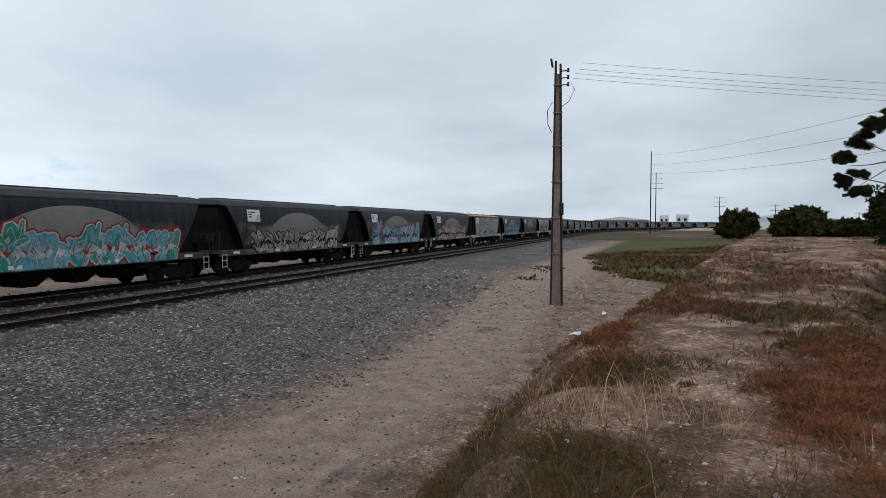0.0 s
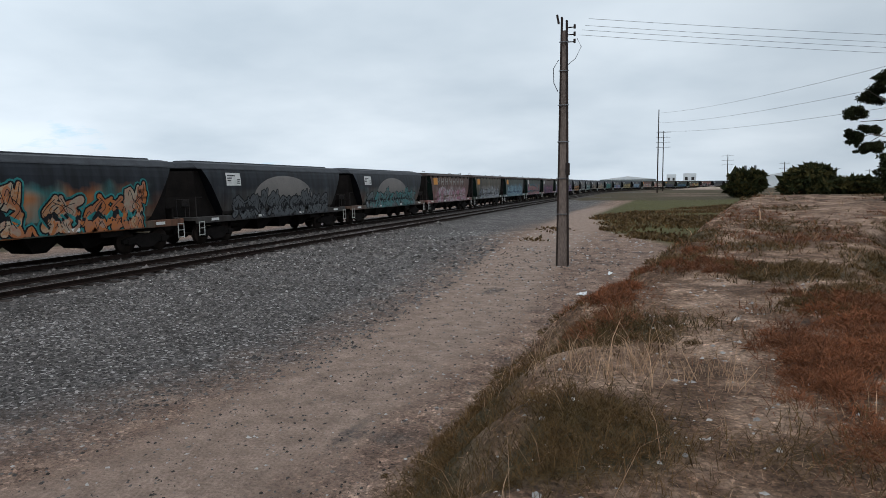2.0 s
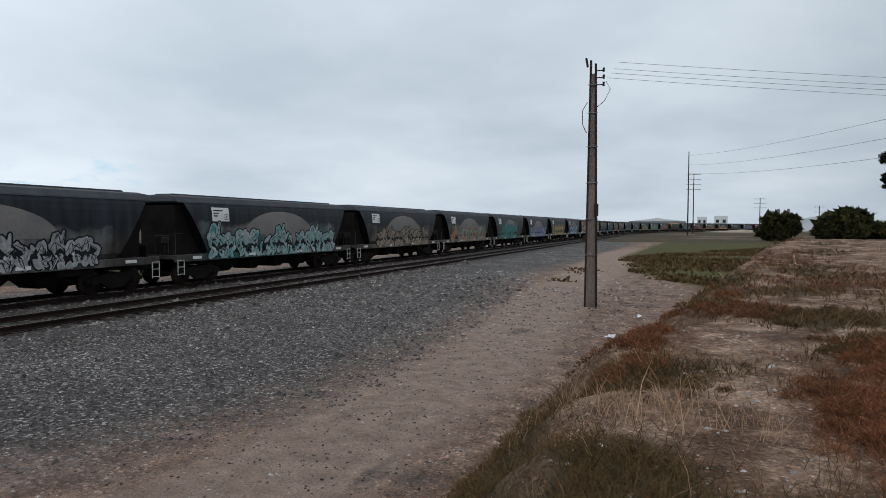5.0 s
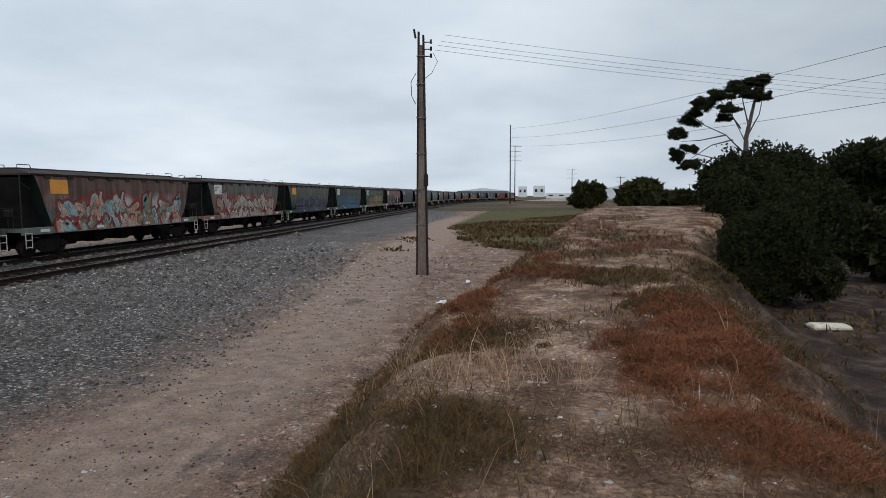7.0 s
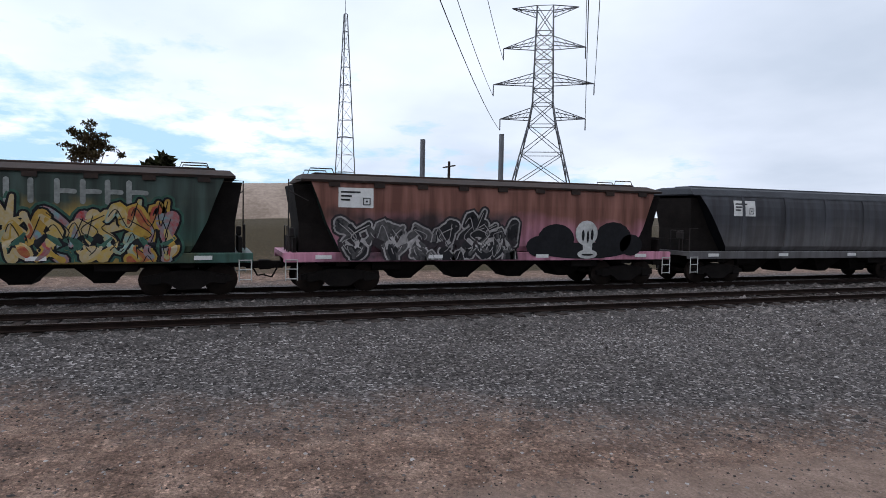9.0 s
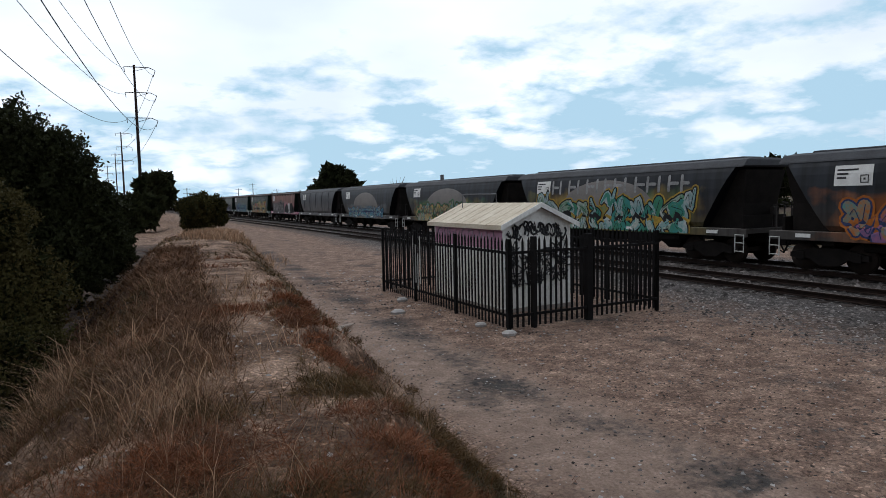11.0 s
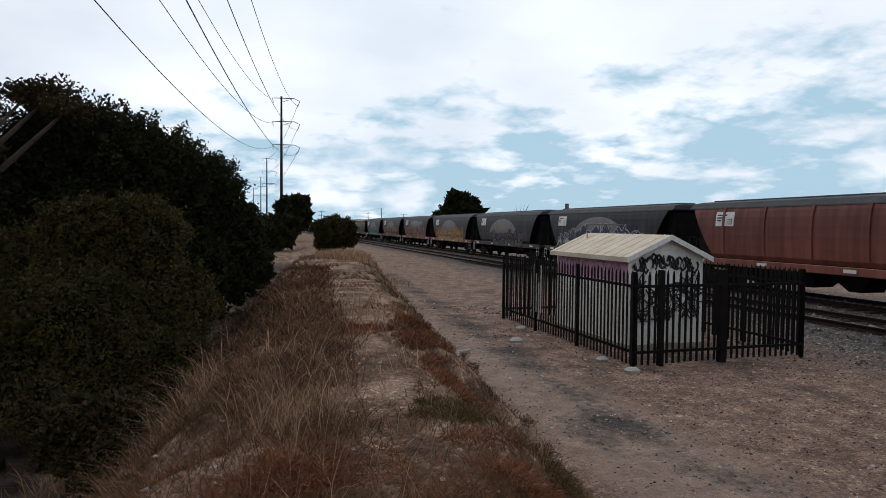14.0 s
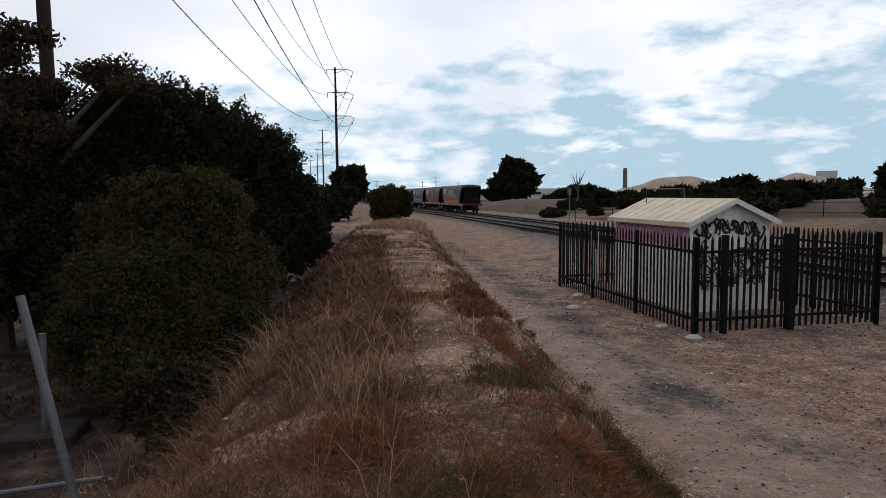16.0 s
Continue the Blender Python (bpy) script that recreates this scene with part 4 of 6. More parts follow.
def lettering(ob, lev, art, k):
    """Sprayed letter-like shapes with no readable form: a halo, outlined rounded strokes that overlap, inner lines; in some a row of block forms above."""
    fills, line, halo, (y0, y1, z0, z1, tall), _ = art
    rnd = random.Random(100 + k)
    mats = [spray(halo) if halo else spray(line), spray(line)] + [spray(c, fills[(i + 1) % len(fills)]) for i, c in enumerate(fills)]
    g = Geo()
    h = z1 - z0

    def surf(y, z, lift):
        z = min(max(z, 1.05), 3.42)
        return ((side_x(lev, z) if z > 1.5 else 1.462) + lift, y, z)

    def ribbon(pts, widths, lift, m, grow=0.0):
        """A brush stroke with rounded ends along pts."""
        g.cur = m
        n = len(pts)
        V = []
        for i, (y, z) in enumerate(pts):
            a, b = pts[max(i - 1, 0)], pts[min(i + 1, n - 1)]
            dy, dz = b[0] - a[0], b[1] - a[1]
            l = math.hypot(dy, dz) or 1.0
            w = widths[i] / 2 + grow
            V += [surf(y - dz / l * w, z + dy / l * w, lift), surf(y + dz / l * w, z - dy / l * w, lift)]
        g.add(V, [(2 * i, 2 * i + 1, 2 * i + 3, 2 * i + 2) for i in range(n - 1)])
        for e, q in ((0, 1), (n - 1, n - 2)):
            w = widths[e] / 2 + grow
            a0 = math.atan2(pts[e][1] - pts[q][1], pts[e][0] - pts[q][0])
            g.add([surf(pts[e][0] + w * math.cos(a0 + t), pts[e][1] + w * math.sin(a0 + t), lift) for t in (-1.57, -0.9, -0.3, 0.3, 0.9, 1.57)], [tuple(range(6))])

    y, step = y0, 0
    while y < y1 - 0.25:
        w = min(rnd.uniform(0.55, 0.85) * h, y1 - y)
        lean, drop = rnd.uniform(-0.1, 0.25), rnd.uniform(-0.08, 0.06) * h
        at = lambda a, b: (y + a * w + lean * b * h * 0.5, z0 + b * h + drop)
        strokes = []
        for _ in range(rnd.choice((2, 2, 3))):
            side, turn = rnd.choice((0.1, 0.5, 0.9)), rnd.choice((-1, 1))
            nodes = [(side, rnd.uniform(0.0, 0.15)), (side + 0.3 * turn, rnd.uniform(0.25, 0.4)), (side - 0.1 * turn, rnd.uniform(0.55, 0.7)), (side + 0.45 * turn, rnd.uniform(0.8, 1.0))]
            if rnd.random() < 0.4:
                nodes = [(b, a) for a, b in nodes]
            pts = curve_through([at(min(max(a, -0.1), 1.15), b) for a, b in nodes])
            th = rnd.uniform(0.22, 0.34) * h
            strokes.append((pts, [th * (0.75 + 0.4 * math.sin(i * 0.35 + side * 6)) for i in range(len(pts))]))
        m = 2 + rnd.randrange(len(fills))
        for j, (pts, wd) in enumerate(strokes):
            up = 0.0008 * (step % 7) + 0.0003 * j
            if halo:
                ribbon(pts, wd, 0.014 + up * 0.3, 0, 0.13)
            ribbon(pts, wd, 0.02 + up, 1, 0.06)
            ribbon(pts, wd, 0.0225 + up, m)
            if rnd.random() < 0.6:
                cut = rnd.randrange(4, len(pts))
                ribbon(pts[:cut], [q * 0.55 for q in wd[:cut]], 0.0275 + up, 2 + rnd.randrange(len(fills)))
            if rnd.random() < 0.7:
                off = rnd.uniform(-0.06, 0.06)
                ribbon([(a + off, b + off) for a, b in pts[2:]], [0.026] * (len(pts) - 2), 0.03 + up, 1)
        y += w * 0.56
        step += 1
    if tall:
        y = y0 + 0.3
        m = len(mats)
        mats.append(spray(tall))
        while y < y1 - 0.6:
            hh, w, zb = 0.55, rnd.uniform(0.3, 0.5), 2.72
            ribbon([(y, zb), (y, zb + hh / 2), (y, zb + hh)], [0.14] * 3, 0.016, m)
            if rnd.random() < 0.5:
                ribbon([(y, zb + hh * 0.5), (y + w / 2, zb + hh * 0.52), (y + w, zb + hh * 0.5)], [0.13] * 3, 0.017, m)
            y += w + 0.2
    part("sprayed_lettering", g, mats, ob, "sprayed graffiti lettering")


TEAL, PINK, WHITE, BLACK, ORANGE = (0.05, 0.3, 0.3), (0.5, 0.15, 0.25), (0.6, 0.6, 0.6), (0.015, 0.015, 0.018), (0.55, 0.17, 0.03)
YELLOW, RED, SKY, GREY, BROWN = (0.55, 0.36, 0.06), (0.4, 0.05, 0.05), (0.2, 0.42, 0.6), (0.2, 0.2, 0.21), (0.2, 0.13, 0.1)
GREEN, PURPLE, CREAM, NAVY = (0.05, 0.22, 0.1), (0.13, 0.11, 0.25), (0.5, 0.44, 0.33), (0.04, 0.06, 0.16)


def art(fills, line, halo, box, words, tall=None):
    return fills, line, halo, (*box, tall), words


LOW, FULL, MID, WIDE = (-4.7, 4.7, 1.12, 2.12), (-5.1, 5.0, 1.08, 2.35), (-2.6, 4.4, 1.15, 2.0), (-5.3, 5.1, 1.08, 2.2)
RB, RR, RO = M_ROOFBAND, M_ROOFRUST, M_ROOFORANGE
A0 = ("A", CHAR, (0.06, 0.055, 0.052), RB, "white", True)
WAGONS = {
    0: A0 + (art((TEAL, GREEN, SKY), WHITE, RED, WIDE, "teal and green"),),
    1: A0 + (art((CREAM, BROWN, WHITE), BLACK, None, LOW, "brown and cream"),),
    2: A0 + (art((TEAL, SKY, WHITE), NAVY, PINK, FULL, "teal and pink"),),
    3: A0 + (art((WHITE, CREAM, PINK), BLACK, None, LOW, "white and pink"),),
    4: ("B", (0.32, 0.28, 0.24), (0.36, 0.36, 0.37), RO, "white", False, art((GREY, WHITE), BLACK, None, (-4.0, 4.0, 1.3, 2.9), "black and silver")),
    5: A0 + (art((WHITE, TEAL), NAVY, TEAL, LOW, "white and teal"),),
    6: A0 + (art((GREY, (0.12, 0.2, 0.2)), BLACK, None, MID, "faint grey"),),
    7: ("S", (0.24, 0.24, 0.25), (0.42, 0.42, 0.43), RB, "white", False, art((BLACK, GREY, RED), WHITE, None, (-4.6, 4.4, 1.15, 2.3), "black and white")),
    8: ("A", CHAR, (0.16, 0.08, 0.05), RB, "white", False, art((ORANGE, (0.42, 0.2, 0.14), CREAM), BLACK, TEAL, FULL, "orange and brown")),
    9: A0 + (art(((0.1, 0.105, 0.11), (0.13, 0.14, 0.15)), BLACK, None, LOW, "faint dark"),),
    10: ("A", CHAR, (0.14, 0.09, 0.07), RB, "white", True, art((TEAL, GREY, (0.16, 0.2, 0.2)), BLACK, None, LOW, "grey and teal")),
    11: ("B", (0.13, 0.07, 0.055), (0.26, 0.13, 0.12), RR, "orange", False, art((WHITE, PINK, (0.4, 0.3, 0.34)), BROWN, None, LOW, "pink and white", (0.5, 0.48, 0.44))),
    12: ("B", (0.1, 0.085, 0.06), OLIVE, RR, "orange", False, art((GREY, (0.2, 0.24, 0.3), WHITE), BLACK, None, LOW, "grey and blue")),
    13: ("B", OLIVE, (0.13, 0.18, 0.2), RR, "orange", False, art(((0.22, 0.36, 0.42), (0.3, 0.42, 0.46)), NAVY, (0.2, 0.3, 0.33), FULL, "pale blue")),
    14: ("B", OLIVE, (0.1, 0.14, 0.11), RR, "white", False, art((PINK, (0.3, 0.32, 0.17), (0.4, 0.16, 0.24)), (0.06, 0.015, 0.02), (0.05, 0.28, 0.34), FULL, "pink and pale green")),
    15: ("B", (0.1, 0.07, 0.06), (0.2, 0.12, 0.12), RR, "white", False, art((PURPLE, PINK, GREY), BLACK, None, LOW, "purple and pink")),
    16: ("B", OLIVE, (0.25, 0.14, 0.18), RR, "white", False, art((SKY, PINK, WHITE), NAVY, None, FULL, "pink and sky blue")),
    22: ("A", CHAR, (0.12, 0.1, 0.09), RB, "white", True, art((TEAL, ORANGE, CREAM), BROWN, None, WIDE, "teal and orange")),
    23: A0 + (art(((0.1, 0.3, 0.27), (0.14, 0.34, 0.32)), BLACK, None, (-4.6, 3.0, 1.2, 2.5), "sea-green"),),
    24: A0 + (art((SKY, WHITE, PINK), NAVY, SKY, (-5.0, 4.8, 1.1, 1.9), "pale blue and pink"),),
    25: ("A", CHAR, (0.15, 0.14, 0.12), RB, "white", False, art((YELLOW, (0.35, 0.33, 0.14), CREAM), BLACK, GREY, FULL, "yellow and olive")),
    26: A0 + (art((WHITE, SKY), NAVY, (0.08, 0.2, 0.42), (-4.4, 3.5, 1.2, 2.3), "white and blue"),),
    27: ("B", (0.13, 0.08, 0.065), (0.14, 0.17, 0.15), RR, "orange", False, art((WHITE, ORANGE, TEAL), BROWN, RED, FULL, "white and orange")),
    28: ("B", (0.12, 0.13, 0.11), (0.24, 0.12, 0.1), RR, "white", False, art((CREAM, (0.4, 0.2, 0.16), WHITE), BROWN, RED, FULL, "cream and red")),
    29: ("B", (0.09, 0.1, 0.075), (0.025, 0.06, 0.05), RR, "orange", False, art(((0.04, 0.08, 0.07), PURPLE, GREY), BLACK, None, LOW, "dark violet")),
    30: ("B", OLIVE, (0.08, 0.13, 0.12), RR, "white", False, art((TEAL, PURPLE, (0.2, 0.24, 0.24)), NAVY, None, LOW, "teal and purple")),
    31: ("B", (0.05, 0.075, 0.065), (0.05, 0.11, 0.09), RR, "white", False, art((YELLOW, (0.4, 0.24, 0.06), RED, (0.2, 0.4, 0.42), YELLOW, CREAM), BLACK, (0.06, 0.15, 0.11), FULL, "many-coloured", (0.34, 0.36, 0.34))),
    32: ("B", (0.24, 0.11, 0.085), (0.6, 0.27, 0.37), RR, "white", False, art((BLACK, (0.03, 0.028, 0.03), (0.16, 0.15, 0.15)), (0.5, 0.47, 0.46), (0.05, 0.04, 0.045), (-5.6, 0.6, 1.15, 2.25), "black and grey")),
    33: ("S", (0.05, 0.052, 0.06), (0.12, 0.117, 0.12), RB, "white", False, None),
    34: A0 + (art((CREAM, TEAL, SKY), NAVY, None, (-4.4, 4.2, 1.2, 1.8), "cream and teal"),),
    35: A0 + (art((YELLOW, CREAM, TEAL), BROWN, GREEN, LOW, "yellow and green"),),
    36: A0 + (art((GREEN, TEAL, WHITE), BLACK, YELLOW, FULL, "green and white", (0.4, 0.4, 0.4)),),
    37: A0 + (art((ORANGE, PURPLE, PINK, TEAL), NAVY, ORANGE, LOW, "orange and purple"),),
    38: ("B", (0.07, 0.085, 0.05), (0.06, 0.06, 0.05), RO, "orange", False, art(((0.13, 0.1, 0.08), (0.2, 0.04, 0.04), (0.12, 0.15, 0.15), (0.1, 0.1, 0.1)), BLACK, None, (-5.2, 5.2, 1.1, 2.1), "brown and red")),
    39: A0 + (art(((0.1, 0.34, 0.3), (0.14, 0.4, 0.36)), NAVY, ORANGE, (-3.2, 4.0, 1.15, 2.1), "mint green"),),
    40: ("A", (0.06, 0.05, 0.05), (0.15, 0.05, 0.045), RB, "white", True, art((RED, CREAM, BROWN), BLACK, None, LOW, "red and cream")),
    41: ("A", CHAR, (0.33, 0.13, 0.16), RB, "white", True, art((ORANGE, RED, GREEN, YELLOW), NAVY, PINK, LOW, "orange and pink", WHITE)),
    42: ("A", CHAR, (0.2, 0.1, 0.06), RB, "white", True, art((ORANGE, CREAM, YELLOW), BROWN, None, LOW, "orange and cream")),
    43: A0 + (art((BROWN, (0.12, 0.2, 0.1), PURPLE), BLACK, None, MID, "brown and green"),),
    44: A0 + (art((NAVY, (0.08, 0.085, 0.1)), WHITE, None, FULL, "white outlined"),),
    45: ("S", (0.15, 0.05, 0.04), (0.22, 0.075, 0.055), RB, "white", False, None),
    46: ("A", CHAR, (0.24, 0.06, 0.045), RB, "white", True, art((RED, ORANGE), CREAM, (0.12, 0.3, 0.2), LOW, "red and green")),
}
EXTRA = ((TEAL, WHITE), (CREAM, BROWN), (PINK, SKY), (YELLOW, RED), (GREY, WHITE))
LAST = 46
TRAIN = []


def build_train():
    for k in range(LAST + 1):
        spec = WAGONS.get(k) or A0 + (art(EXTRA[k % 5], BLACK, None, (LOW, MID, WIDE)[k % 3], "mixed"),)
        TRAIN.append(wagon(spec, k))


build_train()


def motions():
    """Run every wagon along the line, decelerating."""
    for k, ob in enumerate(TRAIN):
        rows = []
        for t, lead in RUN:
            s = lead + k * PITCH + DECK / 2
            x, y, _ = line_at(s, FAR_X)
            xa, ya, _ = line_at(s - 5.4, FAR_X)
            xb, yb, _ = line_at(s + 5.4, FAR_X)
            rows.append((t, pose((x + xa + xb) / 3, (y + ya + yb) / 3, RAIL_Z, 0, 0, -math.degrees(math.atan2(xb - xa, yb - ya)))))
        walk(ob, rows)

# ---- poles and wires ----


def gz(x, y):
    return float(ground_z(x, y))


def stobie_pole():
    x, y = -3.19, 23.3
    ob = thing("power_pole", "tall steel and concrete power pole with rusty edges", "power pole", (x, y, gz(x, y)))
    H = 8.75
    prof = lambda z: 0.2 - 0.115 * z / H
    g = Geo().loft([[(-prof(z) + 0.03, -0.05, z), (prof(z) - 0.03, -0.05, z), (prof(z) - 0.03, 0.05, z), (-prof(z) + 0.03, 0.05, z)] for z in (-0.4, 3, 6, H - 0.35)])
    part("concrete_core", g, M_POLECONC, ob)
    for s in (-1, 1):
        g = Geo().loft([[(s * prof(z) - 0.034, -0.075, z), (s * prof(z) + 0.03, -0.075, z), (s * prof(z) + 0.03, 0.075, z), (s * prof(z) - 0.034, 0.075, z)]
                        for z in (-0.4, 3, 6, H if s > 0 else H + 0.12)])
        part("steel_channel", g, M_POLE, ob)
    for z in (1.9, 3.2, 4.5, 5.8, 7.0, 8.0):
        part("tie_bolt", Geo().tube([(-prof(z) - 0.07, -0.09, z), (prof(z) + 0.07, -0.09, z)], 0.018, 6), M_GALV, ob)
    part("conduit", Geo().tube([(0.2, -0.11, -0.1), (0.2, -0.11, 1.0), (0.17, -0.11, 2.6), (0.14, -0.11, 3.4)], 0.02, 6), M_POLE, ob)
    part("junction_box", Geo().box(0.1, 0.24, -0.16, -0.02, 3.3, 3.75, 0.02), M_POLE, ob)
    for k, z in enumerate((8.0, 8.25, 8.5)):
        part("insulator_arm", Geo().tube([(0.08, 0, z), (0.36, 0, z)], 0.02, 6).tube([(0.36, 0, z - 0.05), (0.36, 0, z + 0.09)], 0.04, 8), M_POLE, ob)
    part("cap_bracket", Geo().tube([(-0.2, 0, H - 0.1), (-0.26, 0, H + 0.22)], 0.04, 6), M_POLE, ob)
    part("service_loop", Geo().tube([(0.45, 0, 8.1), (0.6, -0.05, 7.8), (0.4, -0.05, 7.4), (0.15, -0.08, 7.2)], 0.012, 5), M_WIRE, ob)
    part("side_loop", Geo().tube([(-0.2, 0, 7.4), (-0.38, 0, 7.1), (-0.36, 0, 6.6), (-0.22, 0, 6.3)], 0.014, 5), M_WIRE, ob)


stobie_pole()


def davit_pole(x, y, h, n_arms, side=1, base=None, heading=0.0, stout=1.0):
    b = gz(x, y) if base is None else base
    ob = thing("transmission_pole", "slim dark transmission pole with three tiers of cross arms", "transmission pole", pose(x, y, b, 0, 0, heading), "transmission line poles")
    part("mast", Geo().tube([(0, 0, -0.5), (0, 0, h * 0.5), (0, 0, h)], [0.32 * stout, 0.26 * stout, 0.17 * stout], 10), M_POLE, ob)
    for k in range(n_arms):
        z = h - 0.4 - k * 4.4
        g = Geo().tube([(-side * 1.6, 0, z), (0, 0, z + 0.05), (side * 2.4, 0, z + 0.1), (side * 3.4, 0, z - 0.35)], [0.05, 0.09, 0.07, 0.05], 6)
        g.tube([(0, 0, z - 0.7), (side * 2.0, 0, z)], 0.045, 6)
        part("cross_arm", g, M_POLE, ob)
        part("insulator", Geo().tube([(side * 3.4, 0, z - 0.35), (side * 3.0, 0, z - 1.5)], 0.06, 6), M_GALV, ob)
        part("insulator", Geo().tube([(-side * 1.6, 0, z), (-side * 1.5, 0, z - 0.9)], 0.06, 6), M_GALV, ob)
    return ob


def plain_pole(x, y, h, arms, name="power_pole", base=None, width=1.6):
    b = gz(x, y) if base is None else base
    ob = thing(name, "distant dark power pole with short cross arms", "power pole", (x, y, b), "distant power poles")
    part("mast", Geo().tube([(0, 0, -0.5), (0, 0, h)], [0.22, 0.13], 8), M_POLE, ob)
    for k in range(arms):
        z = h - 0.5 - k * 1.9
        part("cross_arm", Geo().box(-width, width, -0.06, 0.06, z - 0.06, z + 0.06), M_POLE, ob)
    return ob


def polar(az, d):
    return -math.sin(radians(az)) * d, math.cos(radians(az)) * d


def height(el, d):
    return EYE[2] + d * math.tan(radians(el))


plain_pole(*polar(-0.13, 215), height(6.25, 215) - 0.2, 0)
plain_pole(*polar(-0.55, 262), height(4.4, 262), 4, width=2.6)
plain_pole(*polar(-5.57, 300), height(2.3, 300), 3, width=2.4)
plain_pole(*polar(-9.7, 280), height(1.6, 280), 2, width=1.8)
plain_pole(*polar(-13.2, 320), height(1.1, 320), 1)
plain_pole(*polar(-15.3, 360), height(0.9, 360), 1)

PY = polar(177.97, 125)
davit_pole(*PY, height(11.31, 125), 3, -1)
davit_pole(*polar(179.2, 235), height(5.95, 235), 3, -1)
davit_pole(*polar(179.7, 340), height(4.2, 340), 3, -1)
davit_pole(*polar(180.3, 450), height(3.2, 450), 3, -1)
NEARP = polar(200.0, 20.0)
NEAR_H = 24.0
davit_pole(*NEARP, NEAR_H - gz(*NEARP), 3, -1, stout=0.62)
for az, el in ((174.5, 1.3), (170.4, 1.2), (169.2, 1.6), (167.2, 1.1)):
    plain_pole(*polar(az, 300), height(el, 300), 2)


def wire(points, sag, label, r=0.014, n=26):
    g = Geo()
    for (a, b) in points:
        a, b = Vector(a), Vector(b)
        g.tube([a.lerp(b, k / n) - Vector((0, 0, sag * 4 * (k / n) * (1 - k / n))) for k in range(n + 1)], r, 5)
    return single("power_cable", g, M_WIRE, label, "cable")


for k, z in enumerate((8.2, 8.36, 8.5, 8.72)):
    wire([((-2.7 + 0.12 * k, 23.3, z), (52.0, 50.0 - 0.8 * k, z + 0.4))], 0.8, "thin overhead power cable strung from the pole", 0.006)
p2 = polar(-0.13, 215)
for k, (e0, az1, el1) in enumerate(((5.9, -29.2, 13.1), (5.1, -29.4, 11.2), (4.4, -29.6, 9.2))):
    q = polar(az1, 62)
    a, b = Vector((*p2, height(e0, 215))), Vector((*q, height(el1, 62)))
    wire([(a, b + (b - a) * 0.5)], 3.0, "long sagging overhead transmission cable", 0.022, 40)
for k in range(3):
    z1, z2 = height(11.31, 125) - 1.3 - 4.4 * k, NEAR_H - 1.3 - 4.4 * k
    wire([((PY[0] - 3.0, PY[1], z1 - 0.9), (NEARP[0] - 3.0, NEARP[1], z2 - 0.9))], 3.5, "overhead transmission cable hung on davit arms", 0.03)
    wire([((PY[0] + 1.5, PY[1], z1), (NEARP[0] + 1.5, NEARP[1], z2))], 3.5, "overhead transmission cable on short arms", 0.03)
    wire([((PY[0] - 3.0, PY[1], z1 - 0.9), (*polar(179.2, 235), height(5.95, 235) - 1 - 4.4 * k))], 2.5, "distant overhead transmission cable between poles", 0.04)

# ---- lattice tower and radio mast behind the train ----


def strut(g, a, b, r):
    g.tube([a, b], r, 4, False)


def lattice_tower():
    d = 138.0
    x, y = polar(60.9, d)
    ob = thing("lattice_tower", "grey steel lattice transmission tower with three pairs of arms", "transmission tower", pose(x, y, 0, 0, 0, 60.9), )
    H = height(17.6, d)
    zs = [0, 9, 16, 22, 26.5, 29.5, 32.5, 35.5, 38.5, 41.5, H]
    half = lambda z: float(np.interp(z, (0, 25, H), (8.2, 2.2, 1.7)))
    for sx in (-1, 1):
        for sy in (-1, 1):
            part("tower_leg", Geo().tube([(sx * half(z), sy * half(z), z) for z in zs], 0.14, 4), M_GALV, ob)
    g = Geo()
    for a, b in zip(zs, zs[1:]):
        ha, hb = half(a), half(b)
        for s in (-1, 1):
            strut(g, (-ha, s * ha, a), (hb, s * hb, b), 0.08)
            strut(g, (ha, s * ha, a), (-hb, s * hb, b), 0.08)
            strut(g, (s * ha, -ha, a), (s * hb, hb, b), 0.08)
            strut(g, (s * ha, ha, a), (s * hb, -hb, b), 0.08)
            strut(g, (-hb, s * hb, b), (hb, s * hb, b), 0.08)
            strut(g, (s * hb, -hb, b), (s * hb, hb, b), 0.08)
    part("lattice_bracing", g, M_GALV, ob)
    for z, reach in ((height(8.45, d), 9.0), (height(11.4, d), 10.6), (height(14.4, d), 8.6), (H, 7.0)):
        for s in (-1, 1):
            g = Geo()
            h = half(z)
            tip = (s * reach, 0, z)
            for sy in (-1, 1):
                strut(g, (s * h, sy * h, z), tip, 0.1)
                strut(g, (s * h, sy * h, z + 1.9 if z < H - 1 else z - 1.6), tip, 0.09)
                for u in (0.25, 0.5, 0.75):
                    p = Vector((s * h, sy * h, z)).lerp(Vector(tip), u)
                    q = Vector((s * h, sy * h, z + 1.9 if z < H - 1 else z - 1.6)).lerp(Vector(tip), max(u - 0.2, 0))
                    strut(g, p, q, 0.05)
            part("cross_arm", g, M_GALV, ob)
            if z < H - 1:
                part("insulator_string", Geo().tube([tip, (tip[0], 0, z - 2.4)], 0.12, 6), M_GALV, ob)
    return x, y, H


TX, TY, TH = lattice_tower()
ux, uy = math.cos(radians(60.9)), math.sin(radians(60.9))
for el, reach in ((8.45, 9.0), (11.4, 10.6), (14.4, 8.6)):
    z = height(el, 138) - 2.4
    for s in (-1, 1):
        a = (TX + s * reach * ux, TY + s * reach * uy, z)
        wire([(a, (TX + 112 + 0.5 * (a[0] - TX), TY - 67 + 0.5 * (a[1] - TY), z + 3))], 2.5, "heavy high-voltage cable hung from the lattice tower", 0.05)


